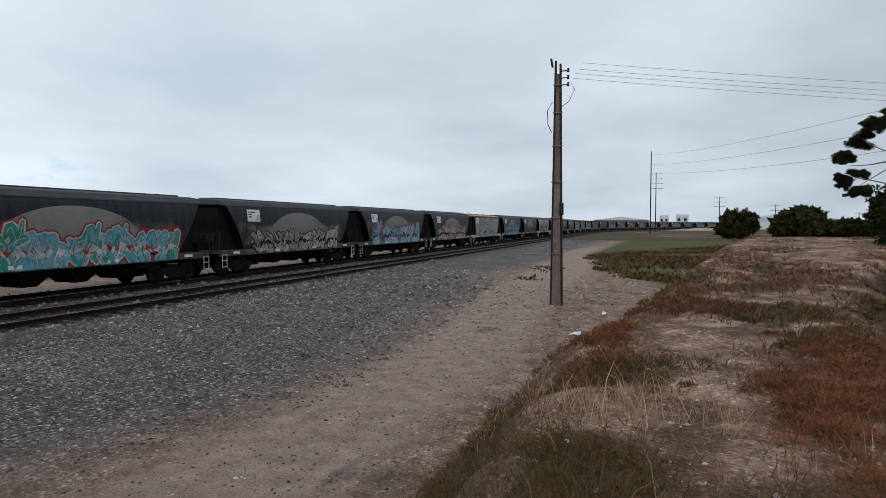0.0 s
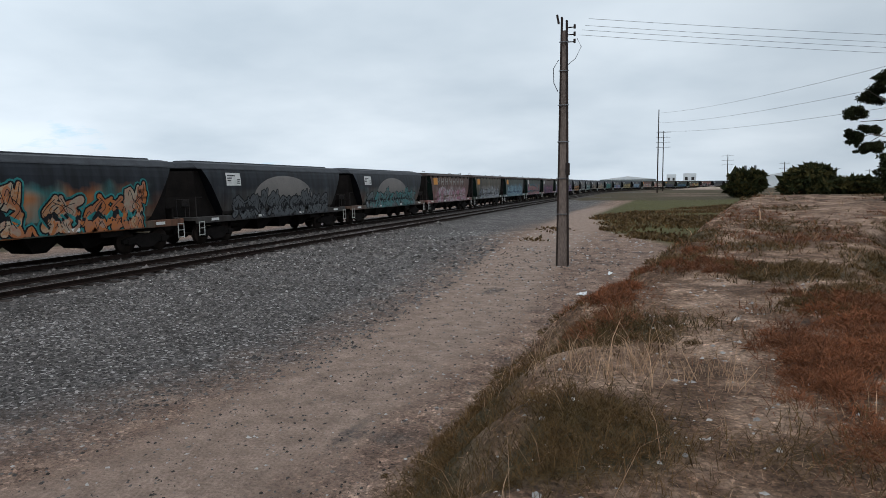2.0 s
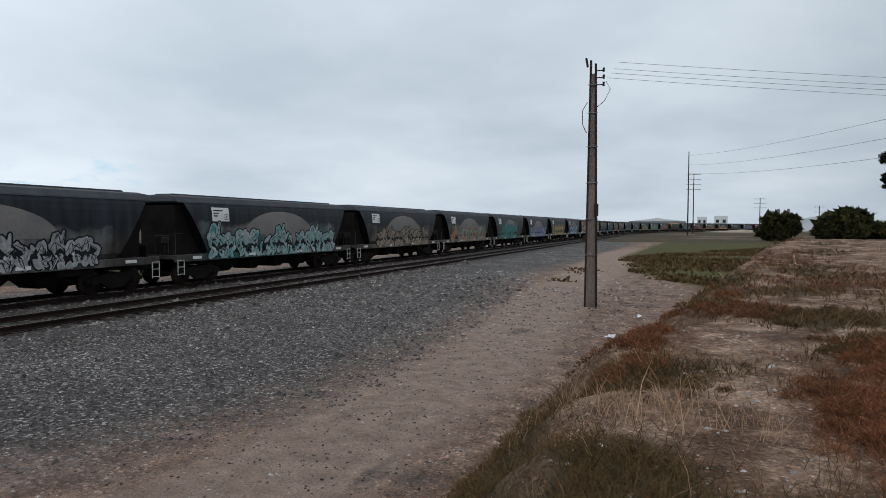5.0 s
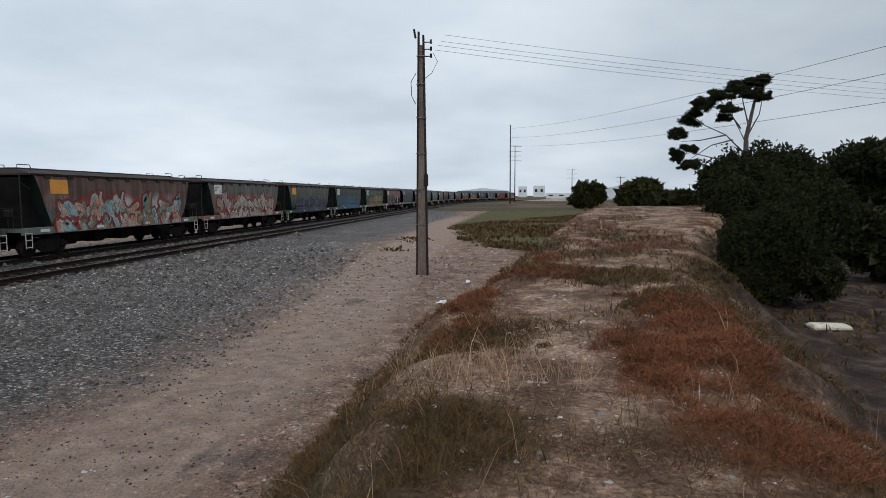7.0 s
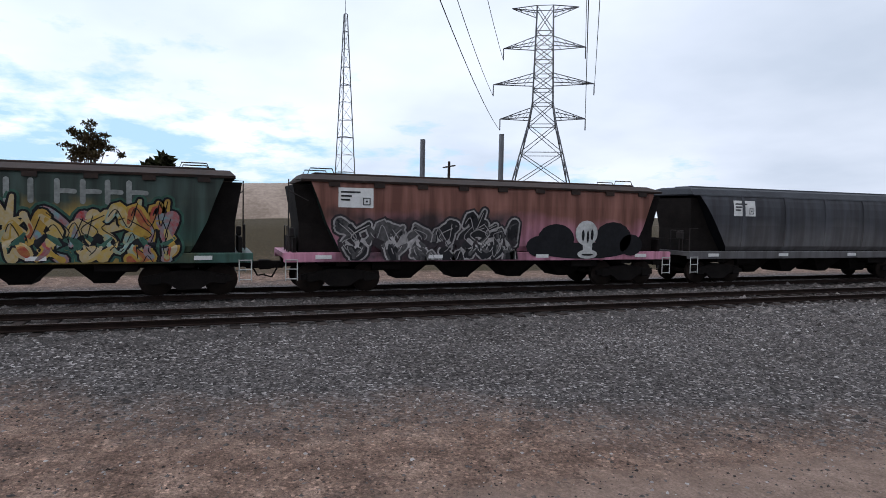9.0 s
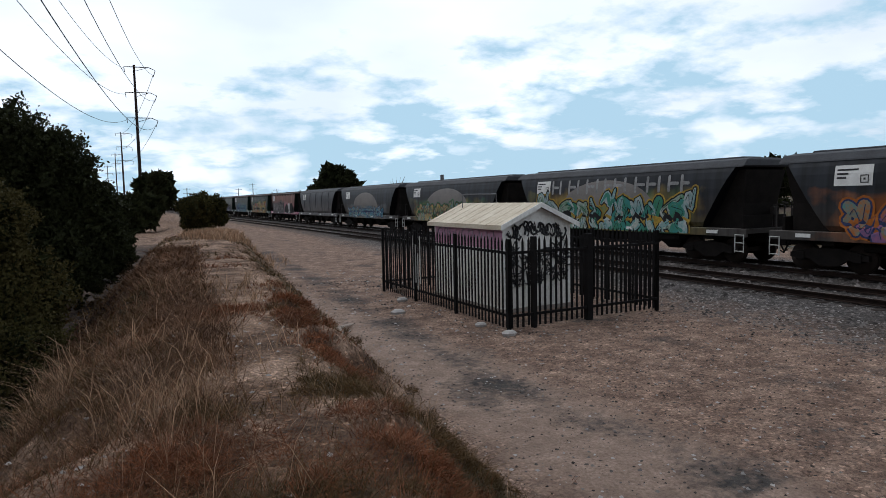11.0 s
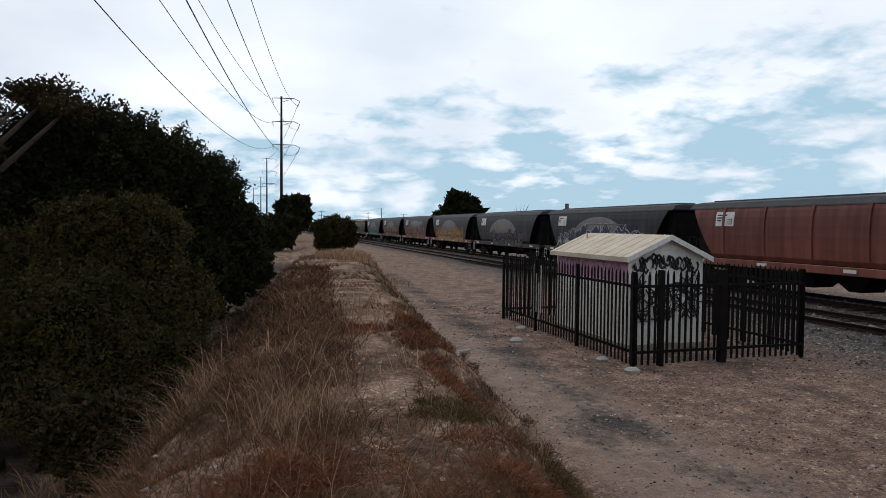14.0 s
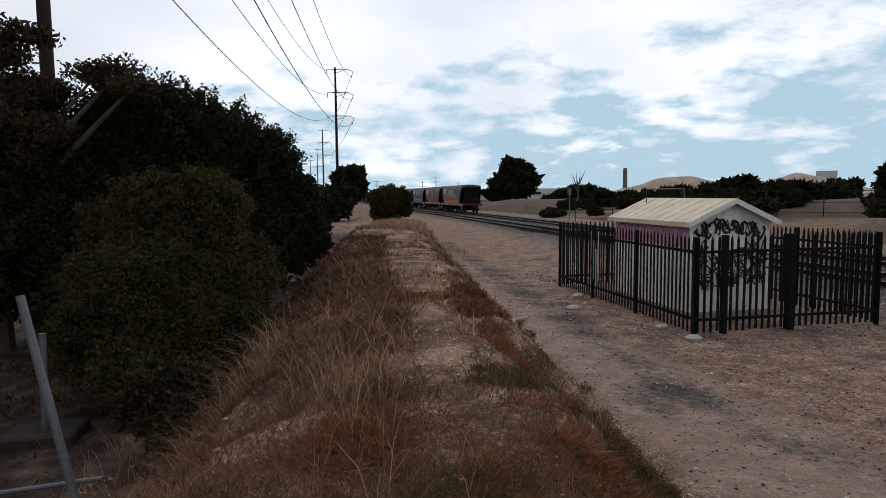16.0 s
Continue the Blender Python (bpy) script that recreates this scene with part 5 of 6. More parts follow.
def radio_mast():
    d = 150.0
    x, y = polar(78.5, d)
    ob = thing("radio_mast", "slim tapering lattice radio mast of grey steel", "radio mast", pose(x, y, 0, 0, 0, 78.5))
    H = height(16.8, d)
    half = lambda z: float(np.interp(z, (0, H), (3.4, 0.45)))
    legs = [(math.cos(a), math.sin(a)) for a in (0.3, 2.4, 4.5)]
    zs = [H * k / 12 for k in range(13)]
    for p in legs:
        part("mast_leg", Geo().tube([(p[0] * half(z), p[1] * half(z), z) for z in zs], 0.12, 4), M_GALV, ob)
    g = Geo()
    for k, (a, b) in enumerate(zip(zs, zs[1:])):
        for i in range(3):
            p, q = legs[i], legs[(i + 1) % 3]
            r = 0.09 if k % 3 == 1 else 0.05
            strut(g, (p[0] * half(b), p[1] * half(b), b), (q[0] * half(b), q[1] * half(b), b), r)
            strut(g, (p[0] * half(a), p[1] * half(a), a), (q[0] * half(b), q[1] * half(b), b), 0.04)
    part("lattice_bracing", g, M_GALV, ob)
    part("aerial", Geo().tube([(0, 0, H), (0, 0, H + 3)], 0.06, 5), M_GALV, ob)


radio_mast()
for az, el in ((71.5, 6.55), (64.45, 7.12)):
    x, y = polar(az, 46)
    single("steel_post", Geo().tube([(0, 0, -0.3), (0, 0, height(el, 46) - gz(x, y))], [0.2, 0.18], 10), M_GALV, "plain round grey steel post behind the railway", "post", at=(x, y, gz(x, y)))
plain_pole(*polar(69.1, 62), height(4.8, 62) - 1.8, 1)

# ---- fenced relay hut ----
FX0, FX1, FY0, FY1, FH = -12.05, -7.6, -18.9, -11.6, 2.06


def palisade():
    ob = thing("palisade_fence", "black spiked steel palisade fence round the hut", "fence", (0, 0, 0))
    pale = Geo().loft([[(-0.027, -0.006, 0.06), (0.027, -0.006, 0.06), (0.027, 0.012, 0.06), (-0.027, 0.012, 0.06)],
                       [(-0.027, -0.006, FH - 0.1), (0.027, -0.006, FH - 0.1), (0.027, 0.012, FH - 0.1), (-0.027, 0.012, FH - 0.1)],
                       [(-0.006, -0.003, FH), (0.006, -0.003, FH), (0.006, 0.003, FH), (-0.006, 0.003, FH)]]).mesh("pale", M_BLACK)
    post = Geo().box(-0.037, 0.037, -0.037, 0.037, -0.1, FH - 0.02, 0.01).mesh("post", M_BLACK)
    runs = (((FX1, FY1), (FX0, FY1)), ((FX1, FY1), (FX1, FY0)), ((FX0, FY0), (FX1, FY0)), ((FX0, FY0), (FX0, FY1)))
    rnd = random.Random(4)
    for (a, b) in runs:
        a, b = Vector((*a, 0)), Vector((*b, 0))
        length, d = (b - a).length, (b - a).normalized()
        ang = math.degrees(math.atan2(d.y, d.x))
        n = int(length / 0.152)
        for k in range(n):
            p = a + d * (0.08 + k * 0.152)
            o = part("pale", pale, None, ob)
            o.matrix_local = pose(p.x, p.y, gz(p.x, p.y) + rnd.uniform(-0.012, 0.012), 0, rnd.uniform(-0.4, 0.4), ang)
        for k in range(max(2, round(length / 2.4)) + 1):
            p = a + d * (length * k / max(2, round(length / 2.4)))
            o = part("post", post, None, ob)
            o.matrix_local = pose(p.x, p.y, gz(p.x, p.y), 0, 0, ang)
        for z in (0.32, 1.72):
            g = Geo()
            q = d.cross(Vector((0, 0, 1))) * 0.03
            v = [a + q * s + Vector((0, 0, z + w)) for s, w in ((0.4, -0.03), (1.4, -0.03), (1.4, 0.03), (0.4, 0.03))]
            w_ = [p + d * length for p in v]
            g.loft([[tuple(p) for p in v], [tuple(p) for p in w_]])
            part("fence_rail", g, M_BLACK, ob)
    for x, w in ((-8.28, 0.045), (-9.85, 0.075)):
        part("gate_post", Geo().box(x - w, x + w, FY1 - 0.08, FY1 + 0.06, 0.0, FH, 0.01), M_BLACK, ob)
    # pale sprayed patch on a few pales
    for k in range(4):
        y = FY0 + 2.35 + k * 0.152
        part("sprayed_patch", Geo().box(FX1 + 0.014, FX1 + 0.02, y - 0.033, y + 0.033, 0.35 + 0.2 * (k % 2), 1.9 - 0.25 * (k % 3)), spray((0.5, 0.5, 0.48)), ob)


palisade()


def hut():
    x0, x1, y0, y1, h, ridge = -10.75, -8.62, -17.2, -13.4, 2.26, 2.74
    ob = thing("relay_hut", "small white sheet-metal hut with pink side and cream gabled roof", "hut", (0, 0, 0))
    g = Geo()
    xm = (x0 + x1) / 2
    part("gable_wall", Geo().loft([[(x0, y, 0), (x1, y, 0), (x1, y, h), (xm, y, ridge - 0.05), (x0, y, h)] for y in (y1 - 0.08, y1)]), M_WHITEWALL, ob)
    part("back_wall", Geo().loft([[(x0, y, 0), (x1, y, 0), (x1, y, h), (xm, y, ridge - 0.05), (x0, y, h)] for y in (y0, y0 + 0.08)]), M_WHITEWALL, ob)
    part("side_wall", Geo().box(x1 - 0.08, x1 - 0.003, y0 + 0.08, y1 - 0.08, 0, h), M_WHITEWALL, ob)
    part("painted_side", Geo().box(x1 - 0.002, x1 + 0.004, y0 + 0.05, y1 - 0.02, 1.62, h - 0.02), M_PINKWALL, ob, "faded pink painted band")
    part("side_wall", Geo().box(x0 + 0.003, x0 + 0.08, y0 + 0.08, y1 - 0.08, 0, h), M_WHITEWALL, ob)
    for s in (-1, 1):
        xe = xm + s * ((x1 - x0) / 2 + 0.16)
        zz = h - 0.07
        g = Geo().loft([[(xm, y, ridge), (xe, y, zz), (xe, y, zz + 0.05), (xm, y, ridge + 0.05)] for y in (y0 - 0.15, y1 + 0.18)])
        part("roof_sheet", g, M_ROOFSHED, ob)
        for k in range(9):
            y = y0 + 0.1 + k * 0.45
            g = Geo().loft([[(xm, q, ridge + 0.05), (xe, q, zz + 0.05), (xe, q, zz + 0.06), (xm, q, ridge + 0.06)] for q in (y - 0.012, y + 0.012)])
            part("roof_batten", g, M_ROOFSHED, ob)
        part("barge_board", Geo().loft([[(xm, q, ridge - 0.07), (xe, q, zz - 0.07), (xe, q, zz + 0.06), (xm, q, ridge + 0.06)] for q in (y1 + 0.18, y1 + 0.2)]), M_WHITEWALL, ob)
    part("fascia", Geo().box(x1 + 0.15, x1 + 0.17, y0 - 0.15, y1 + 0.18, h - 0.13, h - 0.01), M_ROOFSHED, ob)
    part("door", Geo().box(xm - 0.42, xm + 0.42, y1 + 0.001, y1 + 0.03, 0.12, 2.05, 0.01), M_WHITEWALL, ob)
    part("plinth", Geo().box(x0 - 0.06, x1 + 0.06, y0 - 0.06, y1 + 0.06, -0.1, 0.1), M_CONC, ob)
    # sprayed tags: a dense scrawl under the gable and looser strokes below
    rnd = random.Random(9)
    g = Geo()
    yy = y1 + 0.02

    def stroke(p, r):
        part("sprayed_tag", Geo().tube([(q[0], yy + (0.022 if abs(q[0] - xm) < 0.45 and q[1] < 2.05 else 0), q[1]) for q in p], r, 4), M_INK, ob)

    for k in range(15):
        cx, cz = x0 + 0.25 + 1.65 * k / 14, 2.02 + 0.16 * (1 - abs(k - 7) / 7) + rnd.uniform(-0.05, 0.05)
        a0 = rnd.uniform(0, 6)
        stroke([(cx + 0.1 * math.cos(a0 + j * 0.8), cz + rnd.uniform(0.12, 0.2) * math.sin(a0 + j * 0.8)) for j in range(6)], 0.032)
    for k in range(7):
        cx = x0 + 0.3 + 1.6 * k / 6
        stroke([(cx, 1.95), (cx + 0.06, 2.3 - abs(cx - xm) * 0.25), (cx + 0.14, 1.98)], 0.014)
    for k in range(70):
        cx, cz = x0 + 0.15 + rnd.random() * 1.85, 0.75 + rnd.random() * 1.0
        stroke([(cx + rnd.uniform(-0.17, 0.17), cz + rnd.uniform(-0.2, 0.2)) for _ in range(5)], 0.018)
    stroke([(xm - 0.4, 1.5), (xm + 0.1, 1.55), (xm + 0.05, 1.2)], 0.03)
    stroke([(xm - 0.9, 1.25), (xm - 0.5, 1.45), (xm - 0.15, 1.42)], 0.03)
    for k in range(9):
        cy = y0 + 0.4 + k * 0.36
        a0 = rnd.uniform(0, 6)
        g = Geo().tube([(x1 + 0.012, cy + 0.13 * math.cos(a0 + j), 1.98 + 0.12 * math.sin(a0 + j * 1.1)) for j in range(5)], 0.02, 4)
        part("sprayed_tag", g, spray((0.62, 0.5, 0.62)), ob)
    g = Geo().tube([(xm - 0.9, y0 + 0.4, 2.3), (xm - 0.9, y0 + 0.4, 3.05), (xm + 0.3, y0 + 0.4, 3.05), (xm + 0.3, y0 + 0.4, 2.5)], 0.02, 5)
    part("roof_frame", g, M_GALV, ob)


hut()

# ---- trees and bushes ----


def leaf_cloud(blobs, n, size, seed, shell=0.75):
    """Leaf sprigs scattered through ellipsoids (centre, radii), denser near their skins, with an uneven outline."""
    r = np.random.RandomState(seed)
    vol = np.array([b[1][0] * b[1][1] * b[1][2] for b in blobs]) ** 0.67
    pick = r.choice(len(blobs), n, p=vol / vol.sum())
    C, R = np.array([b[0] for b in blobs], float)[pick], np.array([b[1] for b in blobs], float)[pick]
    d = r.normal(size=(n, 3))
    d /= np.linalg.norm(d, axis=1)[:, None]
    lump = 1 + 0.16 * np.sin(d[:, 0] * 7 + pick * 2) * np.sin(d[:, 1] * 8 + pick) + 0.14 * np.sin(d[:, 1] * 6 + 1 + pick) + 0.16 * np.sin(d[:, 2] * 9 + pick) * np.sin(d[:, 0] * 11 + 2)
    rad = (shell + (1.05 - shell) * r.rand(n) ** 0.7) * lump
    stray = r.rand(n) < 0.06
    rad[stray] *= 1.12
    P = C + R * d * rad[:, None]
    # each sprig is two crossed narrow blades
    a = r.normal(size=(n, 3)) + d * 0.8
    a /= np.linalg.norm(a, axis=1)[:, None]
    b = np.cross(a, r.normal(size=(n, 3)))
    b /= np.linalg.norm(b, axis=1)[:, None]
    s = size * (0.6 + 0.8 * r.rand(n))[:, None]
    c = np.cross(a, b)
    V = np.stack([P - a * s, P + b * s * 0.45, P + a * s, P - b * s * 0.45, P - a * s * 0.8, P + c * s * 0.45, P + a * s * 0.9, P - c * s * 0.45], 1).reshape(-1, 3)
    F = np.arange(n * 8).reshape(-1, 4)
    return V, F


def cloud_mesh(name, blobs, n, size, seed, m, shell=0.75):
    V, F = leaf_cloud(blobs, n, size, seed, shell)
    me = bpy.data.meshes.new(name)
    me.from_pydata(V.tolist(), [], F.tolist())
    me.materials.append(m)
    return me


def limbs(g, base, tips, r0, seed):
    rnd = random.Random(seed)
    base = Vector(base)
    for tip in tips:
        tip = Vector(tip)
        mid = base.lerp(tip, 0.45) + Vector((rnd.uniform(-0.2, 0.2), rnd.uniform(-0.2, 0.2), 0.15)) * (tip - base).length * 0.3
        g.tube([base, mid, tip], [r0, r0 * 0.6, r0 * 0.2], 6)


def bush(x, y, blobs, n, size, seed, m, label, name="bush", trunk=0.12, shell=0.7, core=True):
    z = gz(x, y)
    ob = thing(name, label, "tree" if name == "tree" else "bush", (x, y, z))
    g = Geo()
    top = max(b[0][2] for b in blobs)
    g.tube([(0, 0, -0.3), (0.1, 0, top * 0.35)], [trunk, trunk * 0.7], 8)
    limbs(g, (0.1, 0, top * 0.3), [b[0] for b in blobs], trunk * 0.6, seed)
    part("trunk", g, M_BARK, ob)
    part("crown", cloud_mesh("crown", blobs, n, size, seed, m, shell), None, ob)
    # dark leaf core: closes the crown, puts inner shade into paler bushes' colour
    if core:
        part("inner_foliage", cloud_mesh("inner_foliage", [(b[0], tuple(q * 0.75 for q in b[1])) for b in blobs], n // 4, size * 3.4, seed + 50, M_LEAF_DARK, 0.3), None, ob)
    return ob


def rough_blobs(rx, ry, rz, zc, k, seed):
    r = random.Random(seed)
    out = [((0, 0, zc), (rx * 0.66, ry * 0.66, rz * 0.72))]
    for j in range(k):
        a = 2 * math.pi * j / k + r.uniform(-0.3, 0.3)
        q = r.uniform(0.24, 0.4)
        out.append(((math.cos(a) * rx * 0.58, math.sin(a) * ry * 0.58, zc + r.uniform(-0.5, 0.6) * rz), (rx * q, ry * q, rz * q)))
    return out


# part 1: dark bush in the hollow beside the mound, trees behind it
bush(7.75, 19.2, rough_blobs(2.0, 2.0, 2.2, 1.95, 12, 1), 60000, 0.05, 1, M_LEAF_DARK, "dense dark green bush in the hollow below the mound")
bush(*polar(-20.6, 36.5), rough_blobs(3.1, 3.1, 2.8, 3.0, 12, 2), 34000, 0.1, 2, M_LEAF_DARK, "broad dark rounded tree behind the bush", "tree", 0.3)
bush(*polar(-31.5, 48), rough_blobs(6.4, 5.5, 3.7, 3.6, 14, 3), 44000, 0.14, 3, M_LEAF_DARK, "wide dark tree mass along the boundary", "tree", 0.35)
bush(*polar(-30.0, 28), rough_blobs(2.2, 2.2, 1.7, 1.5, 8, 13), 14000, 0.13, 13, M_LEAF_DARK, "dark shrub under the trees", "bush")
bush(*polar(-6.9, 140), rough_blobs(4.0, 4.0, 3.2, 2.6, 8, 4), 7000, 0.4, 4, M_LEAF_OLIVE, "round green bush at the far end of the yard")
bush(*polar(-11.2, 160), rough_blobs(5.6, 5.0, 3.6, 3.2, 8, 5), 7000, 0.5, 5, M_LEAF_OLIVE, "round green bush at the far end of the yard")
bush(*polar(-14.2, 180), rough_blobs(9.0, 5.0, 2.2, 2.0, 8, 6), 7000, 0.5, 6, M_LEAF_OLIVE, "low spreading green shrubs far off")


def umbrella_gum():
    d = 46.0
    x, y = polar(-19.3, d)
    ob = thing("tree", "tall leaning gum with bare limbs and flat dark crown", "tree", (x, y, gz(x, y)))
    k = d / 1120.0 / math.cos(radians(15))
    ex, ey = math.cos(radians(-19.3)), math.sin(radians(-19.3))

    def P(px, py, back=0.0):
        u, z = (px - 1325) * k, EYE[2] + (346 - py) * k - gz(x, y)
        return (u * ex - back * ey, u * ey + back * ex, z)

    g = Geo()
    g.tube([(0, 0, -0.3), P(1330, 330), P(1328, 260), P(1338, 205), P(1345, 180)], [0.3, 0.22, 0.15, 0.09, 0.05], 8)
    for pts in (((1328, 285), (1300, 255), (1262, 235), (1238, 215)), ((1329, 270), (1310, 230), (1290, 200), (1280, 182)), ((1328, 260), (1345, 225), (1350, 190)),
                ((1330, 300), (1285, 290), (1250, 280), (1228, 285)), ((1320, 245), (1300, 215), (1270, 200)), ((1300, 255), (1262, 262), (1235, 262)),
                ((1330, 240), (1322, 205), (1318, 175)), ((1310, 262), (1280, 270), (1245, 292))):
        n = len(pts)
        g.tube([P(a, b, 0.4 * math.sin(a)) for a, b in pts], [0.055 * (1 - 0.75 * j / (n - 1)) for j in range(n)], 6)
    part("trunk", g, M_BARK, ob)
    blobs = []
    for px, py, rx, rz in ((1335, 163, 22, 11), (1308, 166, 24, 13), (1285, 178, 20, 12), (1262, 195, 20, 12), (1240, 212, 18, 13), (1224, 238, 16, 11), (1240, 258, 16, 9),
                           (1222, 268, 14, 12), (1248, 285, 14, 10), (1300, 200, 18, 9), (1325, 183, 18, 8), (1345, 184, 12, 8), (1232, 285, 12, 9), (1290, 212, 12, 7)):
        blobs.append((P(px + 6, py + 14, 0.8 * math.sin(px)), (rx * k * 0.72, rx * k * 0.85, rz * k * 0.7)))
    rnd = random.Random(6)
    blobs = [(tuple(q + rnd.uniform(-1, 1) * 0.85 * w for q, w in zip(p, r)), tuple(w * rnd.uniform(0.3, 0.75) for w in r)) for p, r in blobs for _ in range(14)]
    part("crown", cloud_mesh("crown", blobs, 70000, 0.055, 77, M_LEAF_DARK, 0.1), None, ob)


umbrella_gum()

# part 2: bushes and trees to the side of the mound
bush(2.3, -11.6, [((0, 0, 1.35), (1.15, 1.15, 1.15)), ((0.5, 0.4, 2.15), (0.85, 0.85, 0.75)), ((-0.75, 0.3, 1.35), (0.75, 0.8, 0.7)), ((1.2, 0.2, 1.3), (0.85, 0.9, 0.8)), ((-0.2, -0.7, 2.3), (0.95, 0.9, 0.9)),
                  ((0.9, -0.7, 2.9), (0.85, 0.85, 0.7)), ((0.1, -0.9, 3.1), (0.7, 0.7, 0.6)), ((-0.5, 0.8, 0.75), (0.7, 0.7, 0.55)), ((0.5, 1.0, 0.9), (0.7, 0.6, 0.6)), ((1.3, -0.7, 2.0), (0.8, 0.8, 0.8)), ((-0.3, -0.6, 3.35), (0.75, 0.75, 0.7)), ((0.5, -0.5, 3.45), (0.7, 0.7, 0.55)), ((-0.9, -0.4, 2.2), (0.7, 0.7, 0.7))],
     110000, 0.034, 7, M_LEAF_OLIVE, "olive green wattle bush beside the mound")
bush(3.2, -18.7, [((1.46, 0.35, 5.50), (1.18, 1.40, 1.18)), ((0.44, 0.13, 5.38), (1.18, 1.40, 1.18)), ((-0.78, -0.06, 4.94), (1.13, 1.32, 1.10)), ((-1.72, -0.15, 4.46), (1.06, 1.24, 1.05)), ((-2.40, -0.19, 3.54), (0.92, 1.08, 0.90)), ((-2.79, -0.20, 2.66), (0.70, 0.82, 0.68)), ((-0.49, -0.02, 3.47), (1.55, 1.82, 1.52)), ((0.85, 0.21, 3.58), (1.55, 1.82, 1.52)), ((-1.80, -0.16, 2.41), (1.18, 1.40, 1.18)), ((1.51, 0.36, 1.94), (1.69, 1.98, 1.66)), ((-0.20, 0.02, 1.62), (1.28, 1.49, 1.24))],
     110000, 0.055, 8, M_LEAF_DARK, "tall dense dark tree behind the wattle bush", "tree", 0.3)
def scattered(centre, spread, n, r0, r1, seed):
    q = random.Random(seed)
    return [(tuple(c + q.gauss(0, 0.5) * w for c, w in zip(centre, spread)), (q.uniform(r0, r1) * 1.3, q.uniform(r0, r1) * 1.3, q.uniform(r0, r1) * 0.75)) for _ in range(n)]


bush(6.6, -17.2, [((-0.59, -0.23, 4.2), (1.3, 1.5, 1.2)), ((0.59, 0.21, 4.3), (1.7, 2.0, 1.5)), ((1.09, 0.43, 2.95), (1.99, 2.33, 1.94)), ((-0.34, -0.14, 2.32), (1.59, 1.87, 1.56))],
     60000, 0.06, 9, M_LEAF_DARK, "tall dense dark tree with drooping branches", "tree", 0.3)
bush(7.3, -16.6, scattered((0.3, 0.0, 6.2), (2.4, 2.4, 1.6), 46, 0.3, 0.62, 91), 42000, 0.055, 92, M_LEAF_BROWN, "open-crowned gum with brownish leaves and bare limbs", "tree", 0.24, 0.3, False)
bush(4.6, -15.2, rough_blobs(1.6, 1.6, 1.3, 1.2, 8, 18), 12000, 0.1, 18, M_LEAF_DARK, "dark undergrowth beneath the trees")
bush(1.75, -8.6, rough_blobs(0.85, 0.85, 0.8, 0.65, 8, 19), 16000, 0.04, 19, M_LEAF_BROWN, "small dry brownish shrub at the mound's foot", trunk=0.03)
bush(1.2, -25.5, rough_blobs(2.0, 2.6, 1.8, 2.0, 10, 10), 30000, 0.08, 10, M_LEAF_DARK, "dark shrub along the far side of the mound")
bush(0.8, -33.5, rough_blobs(1.8, 2.6, 1.2, 1.5, 10, 14), 20000, 0.09, 14, M_LEAF_DARK, "dark shrub along the far side of the mound")
bush(9.8, -14.0, rough_blobs(2.6, 2.6, 2.6, 5.2, 9, 11), 9000, 0.16, 11, M_LEAF_DARK, "open-crowned gum with pale bark", "tree", 0.22, 0.4, False)
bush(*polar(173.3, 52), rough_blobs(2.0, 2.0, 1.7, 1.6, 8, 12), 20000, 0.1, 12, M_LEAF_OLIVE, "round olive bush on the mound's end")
bush(*polar(177.0, 120), rough_blobs(3.6, 3.6, 4.0, 5.2, 8, 15), 7000, 0.4, 15, M_LEAF_DARK, "dark rounded tree beside the transmission pole", "tree", 0.3)
bush(*polar(178.6, 90), rough_blobs(4.0, 3.6, 2.6, 2.6, 8, 16), 7000, 0.35, 16, M_LEAF_DARK, "dark shrub beside the line")
bush(*polar(162.0, 150), [((0, 0, 7.5), (3.8, 3.5, 2.4)), ((-3.5, 0, 6.0), (2.2, 2, 1.5)), ((3.0, 0, 5.2), (3.2, 3, 2.6)), ((1.0, 0, 9.5), (2.6, 2.4, 1.5)), ((-2, 0, 8.3), (2, 2, 1.2)), ((0, 0, 4), (4.2, 3, 2))], 8000, 0.45, 17, M_LEAF_DARK,
     "spreading gum tree beyond the tracks", "tree", 0.4, 0.4)
bush(*polar(98.7, 92), scattered((0, 0, 9.3), (3.6, 3.0, 2.6), 26, 0.4, 0.9, 95), 2600, 0.2, 96, M_LEAF_BROWN, "thin grey-brown gum behind the train", "tree", 0.16, 0.3, False)
for k in range(30):
    q = random.Random(300 + k)
    w, h = q.uniform(0.9, 2.2), q.uniform(0.8, 1.9)
    bush(*polar(117 + k * 1.45 + q.uniform(-0.6, 0.6), q.uniform(58, 112)), rough_blobs(w, w * 0.8, h * 0.55, h * 0.5, 5, 300 + k), 1100, 0.16, 300 + k, (M_LEAF_BROWN, M_LEAF_GREY)[k % 2],
         ("low brown scrub on the bank beyond the railway", "low grey scrub on the bank beyond the railway")[k % 2], trunk=0.06, shell=0.5)
